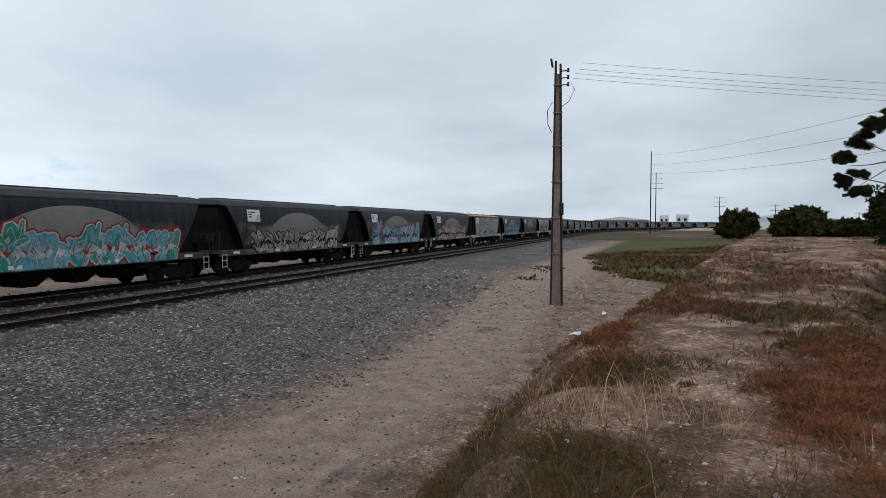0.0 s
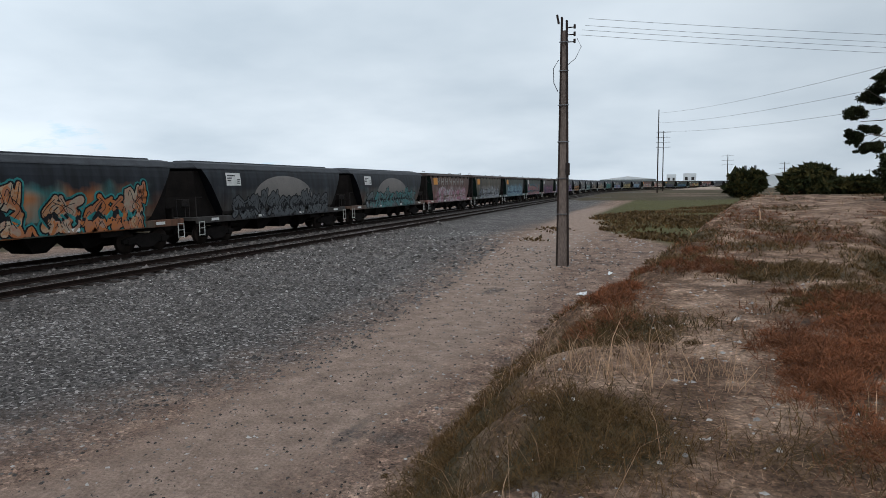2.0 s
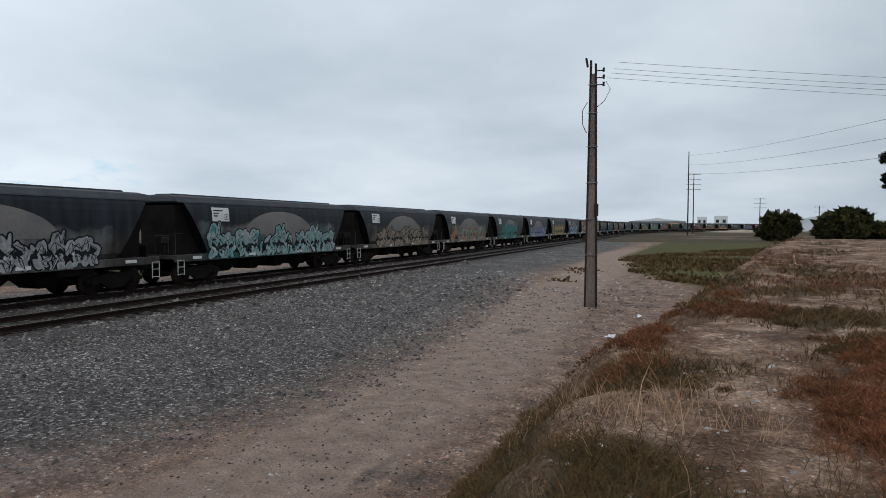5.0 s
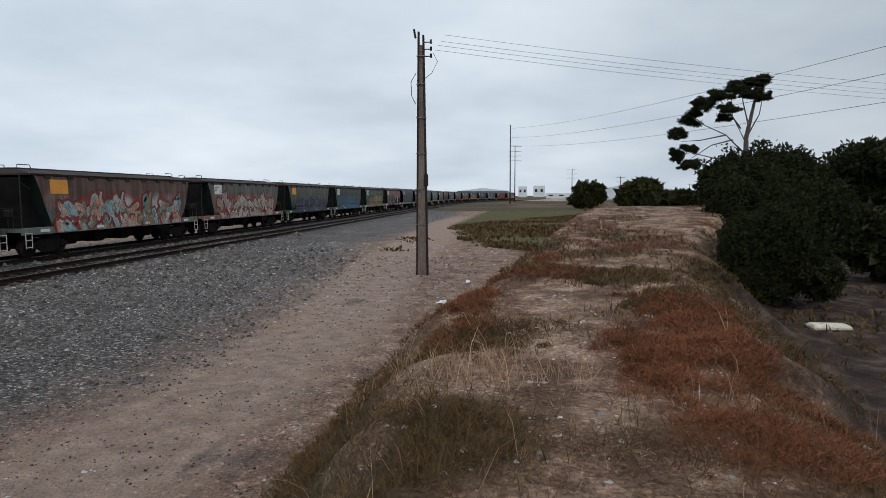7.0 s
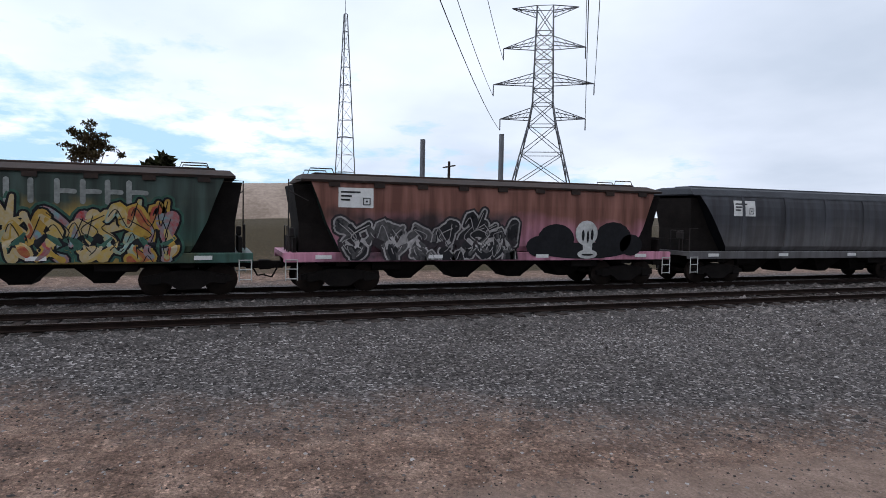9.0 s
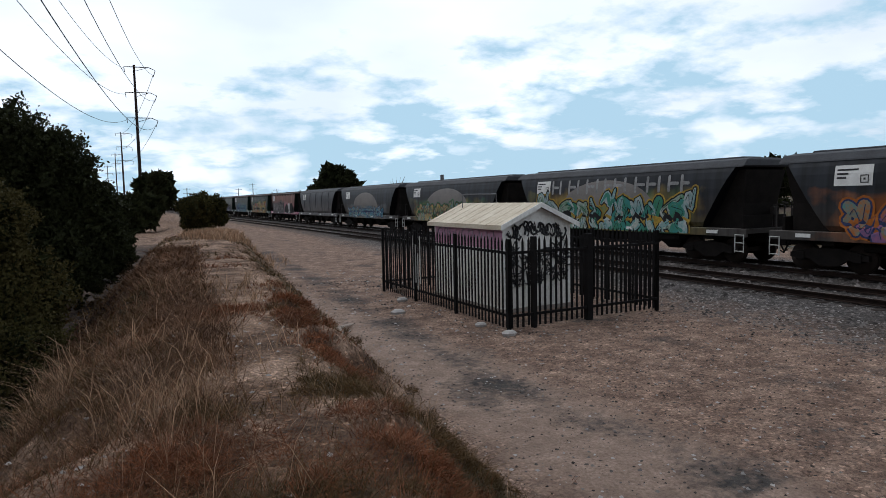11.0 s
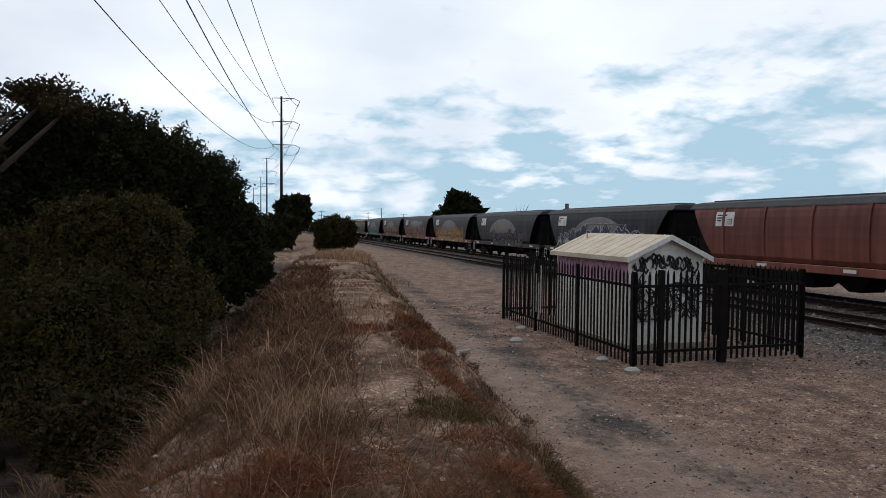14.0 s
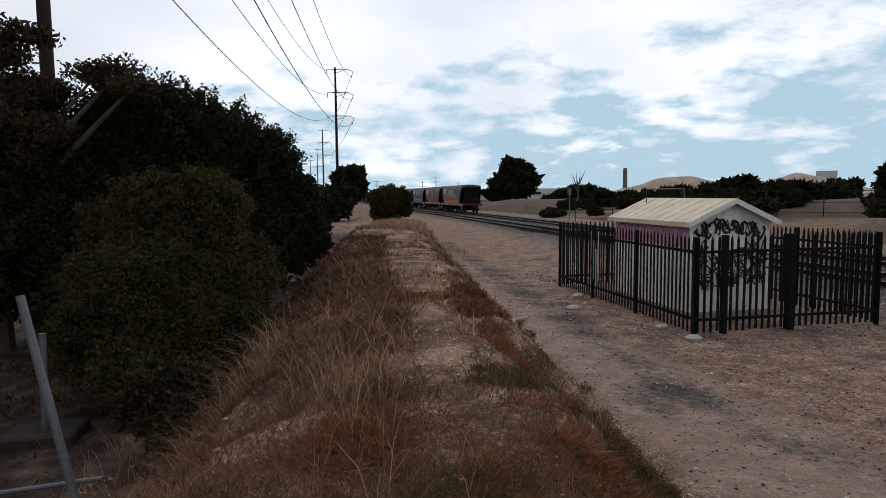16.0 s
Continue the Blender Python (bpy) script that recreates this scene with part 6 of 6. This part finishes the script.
for az, d, w, h, m in ((166.5, 190, 6, 3.2, 1), (159.3, 150, 4, 3.0, 1), (157.2, 140, 4.5, 3.5, 1), (155.0, 140, 5, 3.3, 1), (152.6, 140, 5, 3.6, 1), (150.2, 142, 4.5, 3.4, 0), (148.0, 130, 4.5, 3.0, 1),
                       (145.8, 120, 3.6, 3.0, 0), (143.6, 118, 5.0, 3.4, 1), (141.0, 130, 4, 3.2, 1), (138.4, 125, 5, 3.0, 0), (135.8, 130, 4.5, 3.0, 1), (132.0, 96, 7.5, 5.2, 1), (128.3, 92, 7.0, 4.6, 1),
                       (124.5, 100, 6.0, 5.0, 1), (120.0, 110, 7.0, 5.2, 1), (114.0, 120, 7.0, 4.6, 0), (168.5, 230, 8, 4, 1), (171.0, 260, 7, 4.2, 1), (164.4, 210, 7, 4, 1), (94.2, 94, 2.6, 6.6, 0),
                       (104.0, 120, 6, 3.4, 0), (151.5, 92, 3.0, 1.8, 0), (146.5, 84, 3.4, 2.0, 1), (149.2, 100, 4.0, 2.2, 0), (140.5, 78, 3.2, 1.9, 0), (137.2, 88, 4.0, 2.4, 1), (133.0, 76, 3.0, 1.8, 0), (143.0, 92, 3.6, 2.0, 0), (154.0, 104, 3.4, 2.0, 0), (127.0, 74, 3.0, 1.8, 0), (84.0, 110, 5, 3.0, 0), (60.0, 100, 5.0, 3.0, 0), (70.0, 110, 5.0, 3.0, 0)):
    q = random.Random(int(az * 7))
    w, h = w * q.uniform(0.6, 1.1), h * q.uniform(0.65, 1.35)
    x, y = polar(az + q.uniform(-0.8, 0.8), d)
    bush(x, y, rough_blobs(w, w * 0.8, h * 0.55, h * 0.62, 7, int(az * 10)), 4200, 0.34, int(az * 10), M_LEAF_DARK if m else M_LEAF_GREY,
         "dark scrub tree beyond the railway" if m else "grey-green shrub beyond the railway", "tree" if m else "bush", 0.2, 0.5)


def bare_tree():
    x, y = polar(156.6, 120)
    ob = thing("dead_tree", "leafless dead tree with thin pale branches", "tree", (x, y, gz(x, y)))
    rnd = random.Random(3)
    g = Geo().tube([(0, 0, 0), (0, 0, 4.5)], [0.18, 0.12], 6)
    for k in range(11):
        a, l = rnd.uniform(0, 6.28), rnd.uniform(1.5, 3.4)
        b = Vector((0, 0, rnd.uniform(2.5, 4.5)))
        t = b + Vector((math.cos(a) * l * 0.5, math.sin(a) * l * 0.5, l))
        g.tube([b, b.lerp(t, 0.5) + Vector((0.1, 0.1, -0.1)), t], [0.08, 0.05, 0.02], 5)
    part("trunk", g, M_BARK, ob)


bare_tree()

# ---- far background ----
M_SHEDWHITE = mat("pale_metal_shed", (0.6, 0.61, 0.62), (0.48, 0.49, 0.5), 0.7, 0, 0.1, 2, 0)
M_SHEDGREY = mat("grey_green_shed", (0.2, 0.22, 0.21), (0.15, 0.17, 0.165), 0.8, 0, 0.1, 2, 0)
M_HILL = mat("pale_bare_earth", (0.36, 0.28, 0.225), (0.2, 0.15, 0.115), 0.95, 0, 0.3, 2.5, 0.3)
M_SCRUB = mat("scrub_bank", (0.1, 0.06, 0.04), (0.03, 0.023, 0.015), 0.95, 0, 0.5, 3.5, 0.3)
M_BRICKRED = mat("dark_red_wall", (0.16, 0.035, 0.03), (0.1, 0.025, 0.022), 0.85, 0, 1, 12)


def far_block(az, d, width, z1, depth, label, m, roof=0.0, name="industrial_shed"):
    x, y = polar(az, d)
    ob = thing(name, label, "building", pose(x, y, 0, 0, 0, az))
    part("wall", Geo().box(-width / 2, width / 2, 0, depth, -1, z1), m, ob)
    if roof:
        part("roof", Geo().loft([[(-width / 2 - 1, y_, z1), (width / 2 + 1, y_, z1), (0, y_, z1 + roof)] for y_ in (-0.5, depth + 0.5)]), M_SHEDWHITE, ob)
    for k in range(max(2, int(width / 9))):
        w = width / max(2, int(width / 9))
        part("window", Geo().box(-width / 2 + w * (k + 0.25), -width / 2 + w * (k + 0.7), -0.15, -0.02, z1 * 0.45, z1 * 0.7), M_STEEL, ob)
    return ob


far_block(2.3, 620, 50, 7, 30, "long low grey-green storage shed far off", M_SHEDGREY, 3.0)
far_block(-1.25, 900, 12, 15, 14, "pale tower block on the skyline", M_SHEDWHITE, name="tower_block")
far_block(-2.7, 900, 16, 16, 14, "pale tower block on the skyline", M_SHEDWHITE, name="tower_block")
far_block(-5.6, 560, 45, 4.5, 20, "long white industrial shed far off", M_SHEDWHITE)
far_block(-9.8, 420, 34, 6.0, 20, "white industrial shed with pitched roof", M_SHEDWHITE, 3.0)
far_block(-12.6, 430, 40, 5.0, 20, "white industrial shed with pitched roof", M_SHEDWHITE, 2.5)
far_block(161.0, 330, 60, 5.5, 25, "long white industrial shed far off", M_SHEDWHITE)
far_block(137.5, 320, 8, 11.5, 8, "pale concrete silo block on the skyline", M_SHEDWHITE, name="silo")
far_block(131.5, 300, 14, 13, 12, "pale concrete works building on the skyline", M_SHEDWHITE, name="works_building")
for az, d, h in ((-6.9, 500, 15), (-7.6, 500, 15), (152.6, 300, 14)):
    x, y = polar(az, d)
    single("chimney", Geo().tube([(0, 0, -1), (0, 0, h)], [1.2, 0.9], 10), M_GALV, "slim grey factory chimney far off", "chimney", at=(x, y, 0))


def heap(az, d, w, h, depth, m, label, name):
    x, y = polar(az, d)
    n, k, V, F = 40, 10, [], []
    for i in range(n + 1):
        for j in range(k + 1):
            u, v = i / n * 2 - 1, j / k * 2 - 1
            z = h * (1 - abs(u) ** 2.2) * (1 - v * v) * (0.85 + 0.15 * math.sin(i * 0.32 + az) + 0.03 * math.sin(i * 1.1 + j))
            V.append((u * w / 2, v * depth / 2, z - 0.3))
    for i in range(n):
        for j in range(k):
            a = i * (k + 1) + j
            F.append((a, a + k + 1, a + k + 2, a + 1))
    ob = new(name, mesh_from(name, V, F, m, smooth=True))
    ob.matrix_world = pose(x, y, 0, 0, 0, az)
    tagged(ob, label, "earth bank")


heap(147.0, 260, 90, 9.5, 40, M_HILL, "pale bare spoil heap on the skyline", "bare_hill")
heap(139.5, 240, 60, 9.0, 40, M_HILL, "pale bare spoil heap on the skyline", "bare_hill")
heap(134.0, 80, 70, 2.4, 20, M_SCRUB, "low scrubby earth bank beyond the tracks", "earth_bank")
heap(150.0, 120, 90, 3.0, 24, M_SCRUB, "low scrubby earth bank beyond the tracks", "earth_bank")
heap(112.0, 75, 80, 2.6, 20, M_SCRUB, "low scrubby earth bank beyond the tracks", "earth_bank")
heap(88.0, 72, 74, 6.6, 26, M_HILL, "pale tan earth bank behind the train", "earth_bank")
heap(3.6, 480, 70, 4.6, 30, M_HILL, "low brown heap at the end of the line", "bare_hill")
heap(-4.5, 330, 40, 1.6, 20, M_HILL, "low pale heap of sand far off", "bare_hill")


def wire_fence():
    ob = thing("wire_fence", "dark chain-link boundary fence on steel posts", "fence", (0, 0, 0))
    pts = [polar(a, 66) for a in np.arange(112, 160, 3.2)]
    post = Geo().tube([(0, 0, -0.2), (0, 0, 2.4)], 0.045, 6).mesh("post", M_POLE)
    for p in pts:
        o = part("post", post, None, ob)
        o.location = (*p, gz(*p))
    for z in (0.4, 1.3, 2.3):
        part("strand", Geo().tube([(p[0], p[1], gz(*p) + z) for p in pts], 0.02, 4), M_POLE, ob)


wire_fence()
x, y = polar(157.3, 72)
single("signal_post", Geo().tube([(0, 0, -0.2), (0, 0, 3.4)], 0.07, 8).box(-0.2, 0.2, -0.12, 0.0, 2.7, 3.5, 0.03), M_GALV, "slim grey signal post beside the tracks", "post", at=(x, y, gz(x, y)))

# house behind the trees
x, y = 15.5, -29.0
house = thing("house", "low dark red building with pale iron roof", "house", pose(x, y, gz(x, y), 0, 0, 25))
part("wall", Geo().box(-4, 4, -3, 3, 0, 2.3), M_BRICKRED, house)
part("roof", Geo().loft([[(-4.5, -3.4, 2.25), (4.5, -3.4, 2.25), (4.5, 3.4, 2.25), (-4.5, 3.4, 2.25)], [(-4.5, -3.4, 2.45), (4.5, -3.4, 2.45), (4.5, 3.4, 2.45), (-4.5, 3.4, 2.45)],
                         [(-3.6, -0.4, 3.1), (3.6, -0.4, 3.1), (3.6, 0.4, 3.1), (-3.6, 0.4, 3.1)]]), M_SHEDWHITE, house)
part("window", Geo().box(-1.2, 0.4, 2.98, 3.04, 0.9, 1.8), M_SHEDWHITE, house)

# leaning steel frame in the hollow
fr = thing("pipe_stand", "old leaning galvanised pipe frame on concrete feet", "frame", (2.6, -7.35, gz(2.6, -7.35)))
part("leaning_pipe", Geo().tube([(0.0, 0.0, -0.1), (0.68, -0.5, 2.45)], 0.05, 8), M_GALV, fr)
part("upright_pipe", Geo().tube([(1.35, -2.6, 0.0), (1.3, -2.6, 1.6)], 0.05, 8), M_GALV, fr)
part("cross_pipe", Geo().tube([(-0.2, -0.1, 0.42), (1.4, -0.4, 0.2)], 0.03, 8), M_GALV, fr)
part("footing", Geo().box(-0.5, -0.12, -0.3, 0.2, -0.2, 0.1, 0.03), M_CONC, fr)
part("footing", Geo().box(0.9, 1.9, -3.1, -2.3, -0.2, 0.18, 0.04), M_SLEEPER, fr)

# ---- litter and loose things ----


def scraps(x, y, n, spread, seed, label):
    rnd = random.Random(seed)
    z = gz(x, y)
    ob = thing("litter", label, "litter", (x, y, z))
    for k in range(n):
        a, b = rnd.uniform(-spread, spread), rnd.uniform(-spread * 0.5, spread * 0.5)
        w, l = rnd.uniform(0.08, 0.2), rnd.uniform(0.15, 0.4)
        V = [(a + i * w / 3, b + j * l / 3, 0.02 + 0.07 * rnd.random()) for i in range(4) for j in range(4)]
        F = [(i * 4 + j, i * 4 + j + 1, i * 4 + j + 5, i * 4 + j + 4) for i in range(3) for j in range(3)]
        g = Geo().add(V, F)
        part("scrap", g, M_PAPER, ob)


scraps(*polar(5.61, 17.0), 4, 0.3, 1, "crumpled white plastic litter on the dirt")
scraps(*polar(1.9, 21.2), 8, 0.75, 2, "scattered white plastic litter beside the mound")
x, y = 7.5, 15.5
single("foam_slab", Geo().box(-0.42, 0.42, -0.22, 0.22, 0.0, 0.14, 0.05), mat("cream_foam", (0.6, 0.55, 0.45), (0.45, 0.4, 0.32), 0.8, 0, 3, 20), "cream foam slab lying in the hollow", "slab", at=(x, y, gz(x, y)))
x, y = -4.35, -13.6
single("broken_branch", Geo().tube([(-0.5, -0.5, 0.05), (0, 0, 0.09), (0.15, 0.7, 0.06), (0.4, 1.1, 0.05)], [0.03, 0.05, 0.045, 0.02], 6).tube([(0, 0, 0.09), (0.4, 0.2, 0.14)], [0.03, 0.012], 5),
       mat("pale_dead_wood", (0.42, 0.36, 0.31), (0.25, 0.2, 0.17), 0.9, 0, 3, 25), "pale dead branch lying on the track edge", "branch", at=(x, y, gz(x, y)))
for x, y, s in ((-7.4, -11.3, 0.16), (-7.35, -12.4, 0.14), (-6.4, -15.0, 0.18), (-7.3, -16.8, 0.16)):
    r = np.random.RandomState(int(s * 1000 + y * 10) % 1000)
    g = Geo().loft([[(s * rr * math.cos(q) * (1 + 0.2 * r.rand()), s * 0.8 * rr * math.sin(q) * (1 + 0.2 * r.rand()), zz * s) for q in np.arange(7) * 0.9] for zz, rr in ((-0.2, 0.9), (0.3, 1.0), (0.6, 0.6))])
    single("rock", g, M_PEBBLE_LIGHT, "pale loose rock beside the fence", "rock", at=(x, y, gz(x, y)))

# ---- stones, grass and weeds ----


def stuff_mesh(name, V, F, m, label, category):
    me = bpy.data.meshes.new(name)
    me.from_pydata(V.tolist(), [], F.tolist())
    me.materials.append(m)
    return tagged(new(name, me), label, category, kind="stuff")


def stones(n, seed, m, size, box, label, power=1.6, keep=None):
    r = np.random.RandomState(seed)
    x = r.uniform(box[0], box[1], n * 3)
    y = r.uniform(box[2], box[3], n * 3)
    d = np.hypot(x, y)
    ok = (r.rand(n * 3) < np.clip(10.0 / d, 0.03, 1) ** power)
    if keep is not None:
        ok &= keep(x, y)
    x, y = x[ok][:n], y[ok][:n]
    k = len(x)
    s = size * (0.5 + r.rand(k) ** 2.5 * 1.8) * np.clip(np.hypot(x, y) / 14, 0.8, 2.2)
    z = ground_z(x, y)
    oct_ = np.array([(1, 0, 0.1), (0, 1, 0.05), (-1, 0, 0.1), (0, -1, 0), (0, 0, 0.8), (0, 0, -0.6)])
    V = oct_[None] * (1 + 0.35 * r.normal(size=(k, 6, 3))) * s[:, None, None]
    a = r.uniform(0, 6.28, k)
    V = np.stack([V[..., 0] * np.cos(a)[:, None] - V[..., 1] * np.sin(a)[:, None], V[..., 0] * np.sin(a)[:, None] + V[..., 1] * np.cos(a)[:, None], V[..., 2] * 0.8], -1)
    V += np.stack([x, y, z], -1)[:, None]
    f = np.array([(0, 1, 4), (1, 2, 4), (2, 3, 4), (3, 0, 4), (1, 0, 5), (2, 1, 5), (3, 2, 5), (0, 3, 5)])
    F = (f[None] + (np.arange(k) * 6)[:, None, None]).reshape(-1, 3)
    stuff_mesh("gravel", V.reshape(-1, 3), F, m, label, "gravel")


off_mound = lambda x, y: (x < np.interp(y, FOOT_Y, FOOT_X) + 0.2) & ~((x > FX0 + 0.6) & (x < FX1 - 0.6) & (y > FY0) & (y < FY1 - 1.5))
grey_side = lambda x, y: off_mound(x, y) & (x < np.interp(y, (-60, -43, -9, -4, -0.6, 3.8, 9, 17, 35, 60), (-16, -14, -13.2, -12.2, -9.4, -8.8, -5.9, -6.3, -8.8, -7.6)) + 0.8)
stones(16000, 1, M_PEBBLE, 0.028, (-15.5, -2, -16, 34), "loose grey ballast stones on the yard", 1.2, grey_side)
stones(13000, 2, M_PEBBLE_DARK, 0.014, (-14, -1, -22, 30), "scattered small stones on the dirt", 1.4, off_mound)
stones(9000, 6, M_PEBBLE, 0.017, (-14, -1, -22, 30), "small brown-grey stones pressed into the dirt", 1.4, off_mound)
stones(6500, 3, M_PEBBLE_LIGHT, 0.017, (-16, 0, -26, 40), "scattered pale stones on the yard", 1.0, off_mound)
stones(1600, 4, M_PEBBLE_LIGHT, 0.02, (-3, 3, -14, 12), "pale stones on the mound's crest", 0.8, lambda x, y: x > np.interp(y, FOOT_Y, FOOT_X) + 1.4)
# ballast between and beside the rails
stones(14000, 5, M_PEBBLE, 0.03, (-24.5, -14.5, -34, 46), "crushed stone ballast along the rails", 0.5)


def blades(name, n, seed, m, label, where, hmin, hmax, width, box=(-6, 9, -40, 46), lean=0.5, power=1.5, clump=1):
    """Grass blades or weed sprigs: bent two-piece slivers; where(x, y, u) gives the chance of one growing at a place."""
    r = np.random.RandomState(seed)
    X, Y = [], []
    got = 0
    for _ in range(14):
        q = n * 2
        y = r.uniform(box[2], box[3], q)
        x = r.uniform(box[0], box[1], q) + np.interp(y, FOOT_Y, FOOT_X) * 1.0
        d = np.hypot(x, y)
        u = x - np.interp(y, FOOT_Y, FOOT_X)
        ok = (r.rand(q) < np.clip(4.0 / d, 0.02, 1) ** power * where(x, y, u)) & (d > 1.7)
        X.append(x[ok]); Y.append(y[ok])
        got += ok.sum()
        if got >= n:
            break
    x, y = np.concatenate(X)[:n], np.concatenate(Y)[:n]
    if clump > 1:
        x, y = np.repeat(x, clump), np.repeat(y, clump)
        x, y = x + r.normal(size=len(x)) * 0.035, y + r.normal(size=len(y)) * 0.035
    k = len(x)
    d = np.hypot(x, y)
    h = (hmin + (hmax - hmin) * r.rand(k) ** 1.7)
    w = width * (0.6 + 0.8 * r.rand(k)) * np.clip(d / 5, 0.7, 5)
    a, b = r.uniform(0, 6.28, k), r.uniform(0, 6.28, k)
    ln = lean * h * (0.3 + r.rand(k))
    base = np.stack([x, y, ground_z(x, y) - 0.01], -1)
    side = np.stack([np.cos(a) * w, np.sin(a) * w, 0 * a], -1)
    tilt = np.stack([np.cos(b) * ln, np.sin(b) * ln, 0 * b], -1)
    up = np.stack([0 * h, 0 * h, h], -1)
    V = np.stack([base - side, base + side, base + side * 0.7 + up * 0.6 + tilt * 0.4, base - side * 0.7 + up * 0.6 + tilt * 0.4, base + up * 0.95 + tilt * 1.3], 1)
    i0 = (np.arange(k) * 5)[:, None]
    quads = (i0 + np.array([[0, 1, 2, 3]])).tolist()
    tris = (i0 + np.array([[3, 2, 4]])).tolist()
    me = bpy.data.meshes.new(name)
    me.from_pydata(V.reshape(-1, 3).tolist(), [], quads + tris)
    me.materials.append(m)
    tagged(new(name, me), label, "grass", kind="stuff")


blades("weeds", 42000, 31, M_OLIVE_WEED, "low olive-brown weeds on the mound's edge", olive_where, 0.04, 0.2, 0.003, lean=1.3, clump=3)
blades("weeds", 38000, 32, M_RUST_WEED, "low rust-red dry weeds in patches on the mound", rust_where, 0.03, 0.18, 0.0026, lean=1.4, clump=3)
blades("dry_grass", 22000, 33, M_STRAW, "flattened straw-coloured dry grass on the mound", straw_where, 0.015, 0.05, 0.0022, lean=4.5, clump=2)
blades("dry_grass", 6000, 34, M_STRAW, "taller tufts of pale dry grass", tuft_where, 0.15, 0.55, 0.0024, lean=0.8, clump=4)


def cushions(name, n, seed, m, label, where, r0, r1, per, box=(-1, 7, -14, 16)):
    """Low rounded weed plants: short sprigs that stand out from a small dome, plant by plant."""
    r = np.random.RandomState(seed)
    y = r.uniform(box[2], box[3], n * 40)
    x = r.uniform(box[0], box[1], n * 40) + np.interp(y, FOOT_Y, FOOT_X)
    d = np.hypot(x, y)
    u = x - np.interp(y, FOOT_Y, FOOT_X)
    ok = (r.rand(n * 40) < np.clip(where(x, y, u), 0, 1) ** 2 * np.clip(6.0 / d, 0.1, 1)) & (d > 2.0)
    x, y = x[ok][:n], y[ok][:n]
    k = len(x)
    rad = r.uniform(r0, r1, k)
    az, el = r.uniform(0, 6.28, (k, per)), np.arcsin(r.uniform(0.1, 1.0, (k, per)))
    D = np.stack([np.cos(az) * np.cos(el), np.sin(az) * np.cos(el), np.sin(el) * 0.75], -1)
    C = np.stack([x, y, ground_z(x, y) - 0.02], -1)[:, None]
    P = C + D * (rad[:, None] * r.uniform(0.45, 1.0, (k, per)))[..., None]
    A = D + r.normal(size=(k, per, 3)) * 0.55
    A /= np.linalg.norm(A, axis=-1)[..., None]
    B = np.cross(A, r.normal(size=(k, per, 3)))
    B /= np.linalg.norm(B, axis=-1)[..., None]
    far = np.clip(np.hypot(x, y) / 5, 0.8, 3)[:, None, None]
    ln, wd = rad[:, None, None] * r.uniform(0.15, 0.4, (k, per, 1)), 0.0026 * far
    V = np.stack([P - A * ln * 0.6, P + B * wd, P + A * ln, P - B * wd], 2).reshape(-1, 3)
    stuff_mesh(name, V, np.arange(len(V)).reshape(-1, 4), m, label, "weeds")


cushions("weed_cushions", 520, 61, M_RUST_WEED, "bushy rust-brown dry weeds on the mound", rust_where, 0.1, 0.24, 210)
cushions("weed_cushions", 620, 62, M_OLIVE_WEED, "bushy olive weeds on the mound's slopes", olive_where, 0.07, 0.2, 210)
blades("dry_grass", 16000, 40, M_DRY_BROWN, "matted brown grass on the mound's shaded side", flank_where, 0.06, 0.3, 0.0024, (2, 8, -27, -2), 1.6, 0.9, 3)
field = lambda x, y, u: (np.clip(patchy(x, y, 0.5, 21) + 0.75, 0.05, 1) * (x > np.interp(y, (30, 36, 40, 64, 125), (1.8, -0.3, -2.5, -6, -4)) + 0.6 * np.sin(y)) * (y > 31) * (u < 1.5))
blades("field_grass", 22000, 35, M_OLIVE_WEED, "low green growth on the flat ground", field, 0.1, 0.32, 0.012, (-16, 3, 30, 110), 0.9, 0.5)
sparse = lambda x, y, u: np.clip(patchy(x, y, 0.6, 23) - 0.35, 0, 0.5) * (x > -9) * (u < 0.2) * (y > 33)
blades("field_grass", 2500, 36, M_OLIVE_WEED, "sparse weeds at the edge of the dirt", sparse, 0.06, 0.25, 0.014, (-12, 3, 33, 80), 0.9, 0.4)
straw_end = lambda x, y, u: np.exp(-(((x + 4.7) / 0.9) ** 2 + ((y + 35) / 3.5) ** 2))
blades("dry_grass", 2500, 38, M_STRAW, "dense pale dry grass at the mound's far end", straw_end, 0.25, 0.55, 0.004, (-2, 5, -44, -27), 0.6, 0.1, 2)
hollow = lambda x, y, u: np.clip(patchy(x, y, 0.9, 25) + 0.2, 0.05, 0.8) * (u > WIDE_AT(y) + 3.0)
stalks = lambda x, y, u: np.clip(patchy(x, y, 2.2, 27), 0.02, 0.7) * (u > WIDE_AT(y) + 2.0) * (u < WIDE_AT(y) + 4.5) * (y < -3) * (y > -12)
blades("dry_grass", 1500, 39, M_STRAW, "thin pale dry stalks in the hollow", stalks, 0.15, 0.6, 0.0016, (2, 9, -13, -3), 1.0, 0.8, 3)
blades("dry_grass", 5000, 37, M_OLIVE_WEED, "dry dull undergrowth in the hollow", hollow, 0.06, 0.3, 0.006, (4, 12, -30, 40), 1.2, 1.0, 2)

motions()
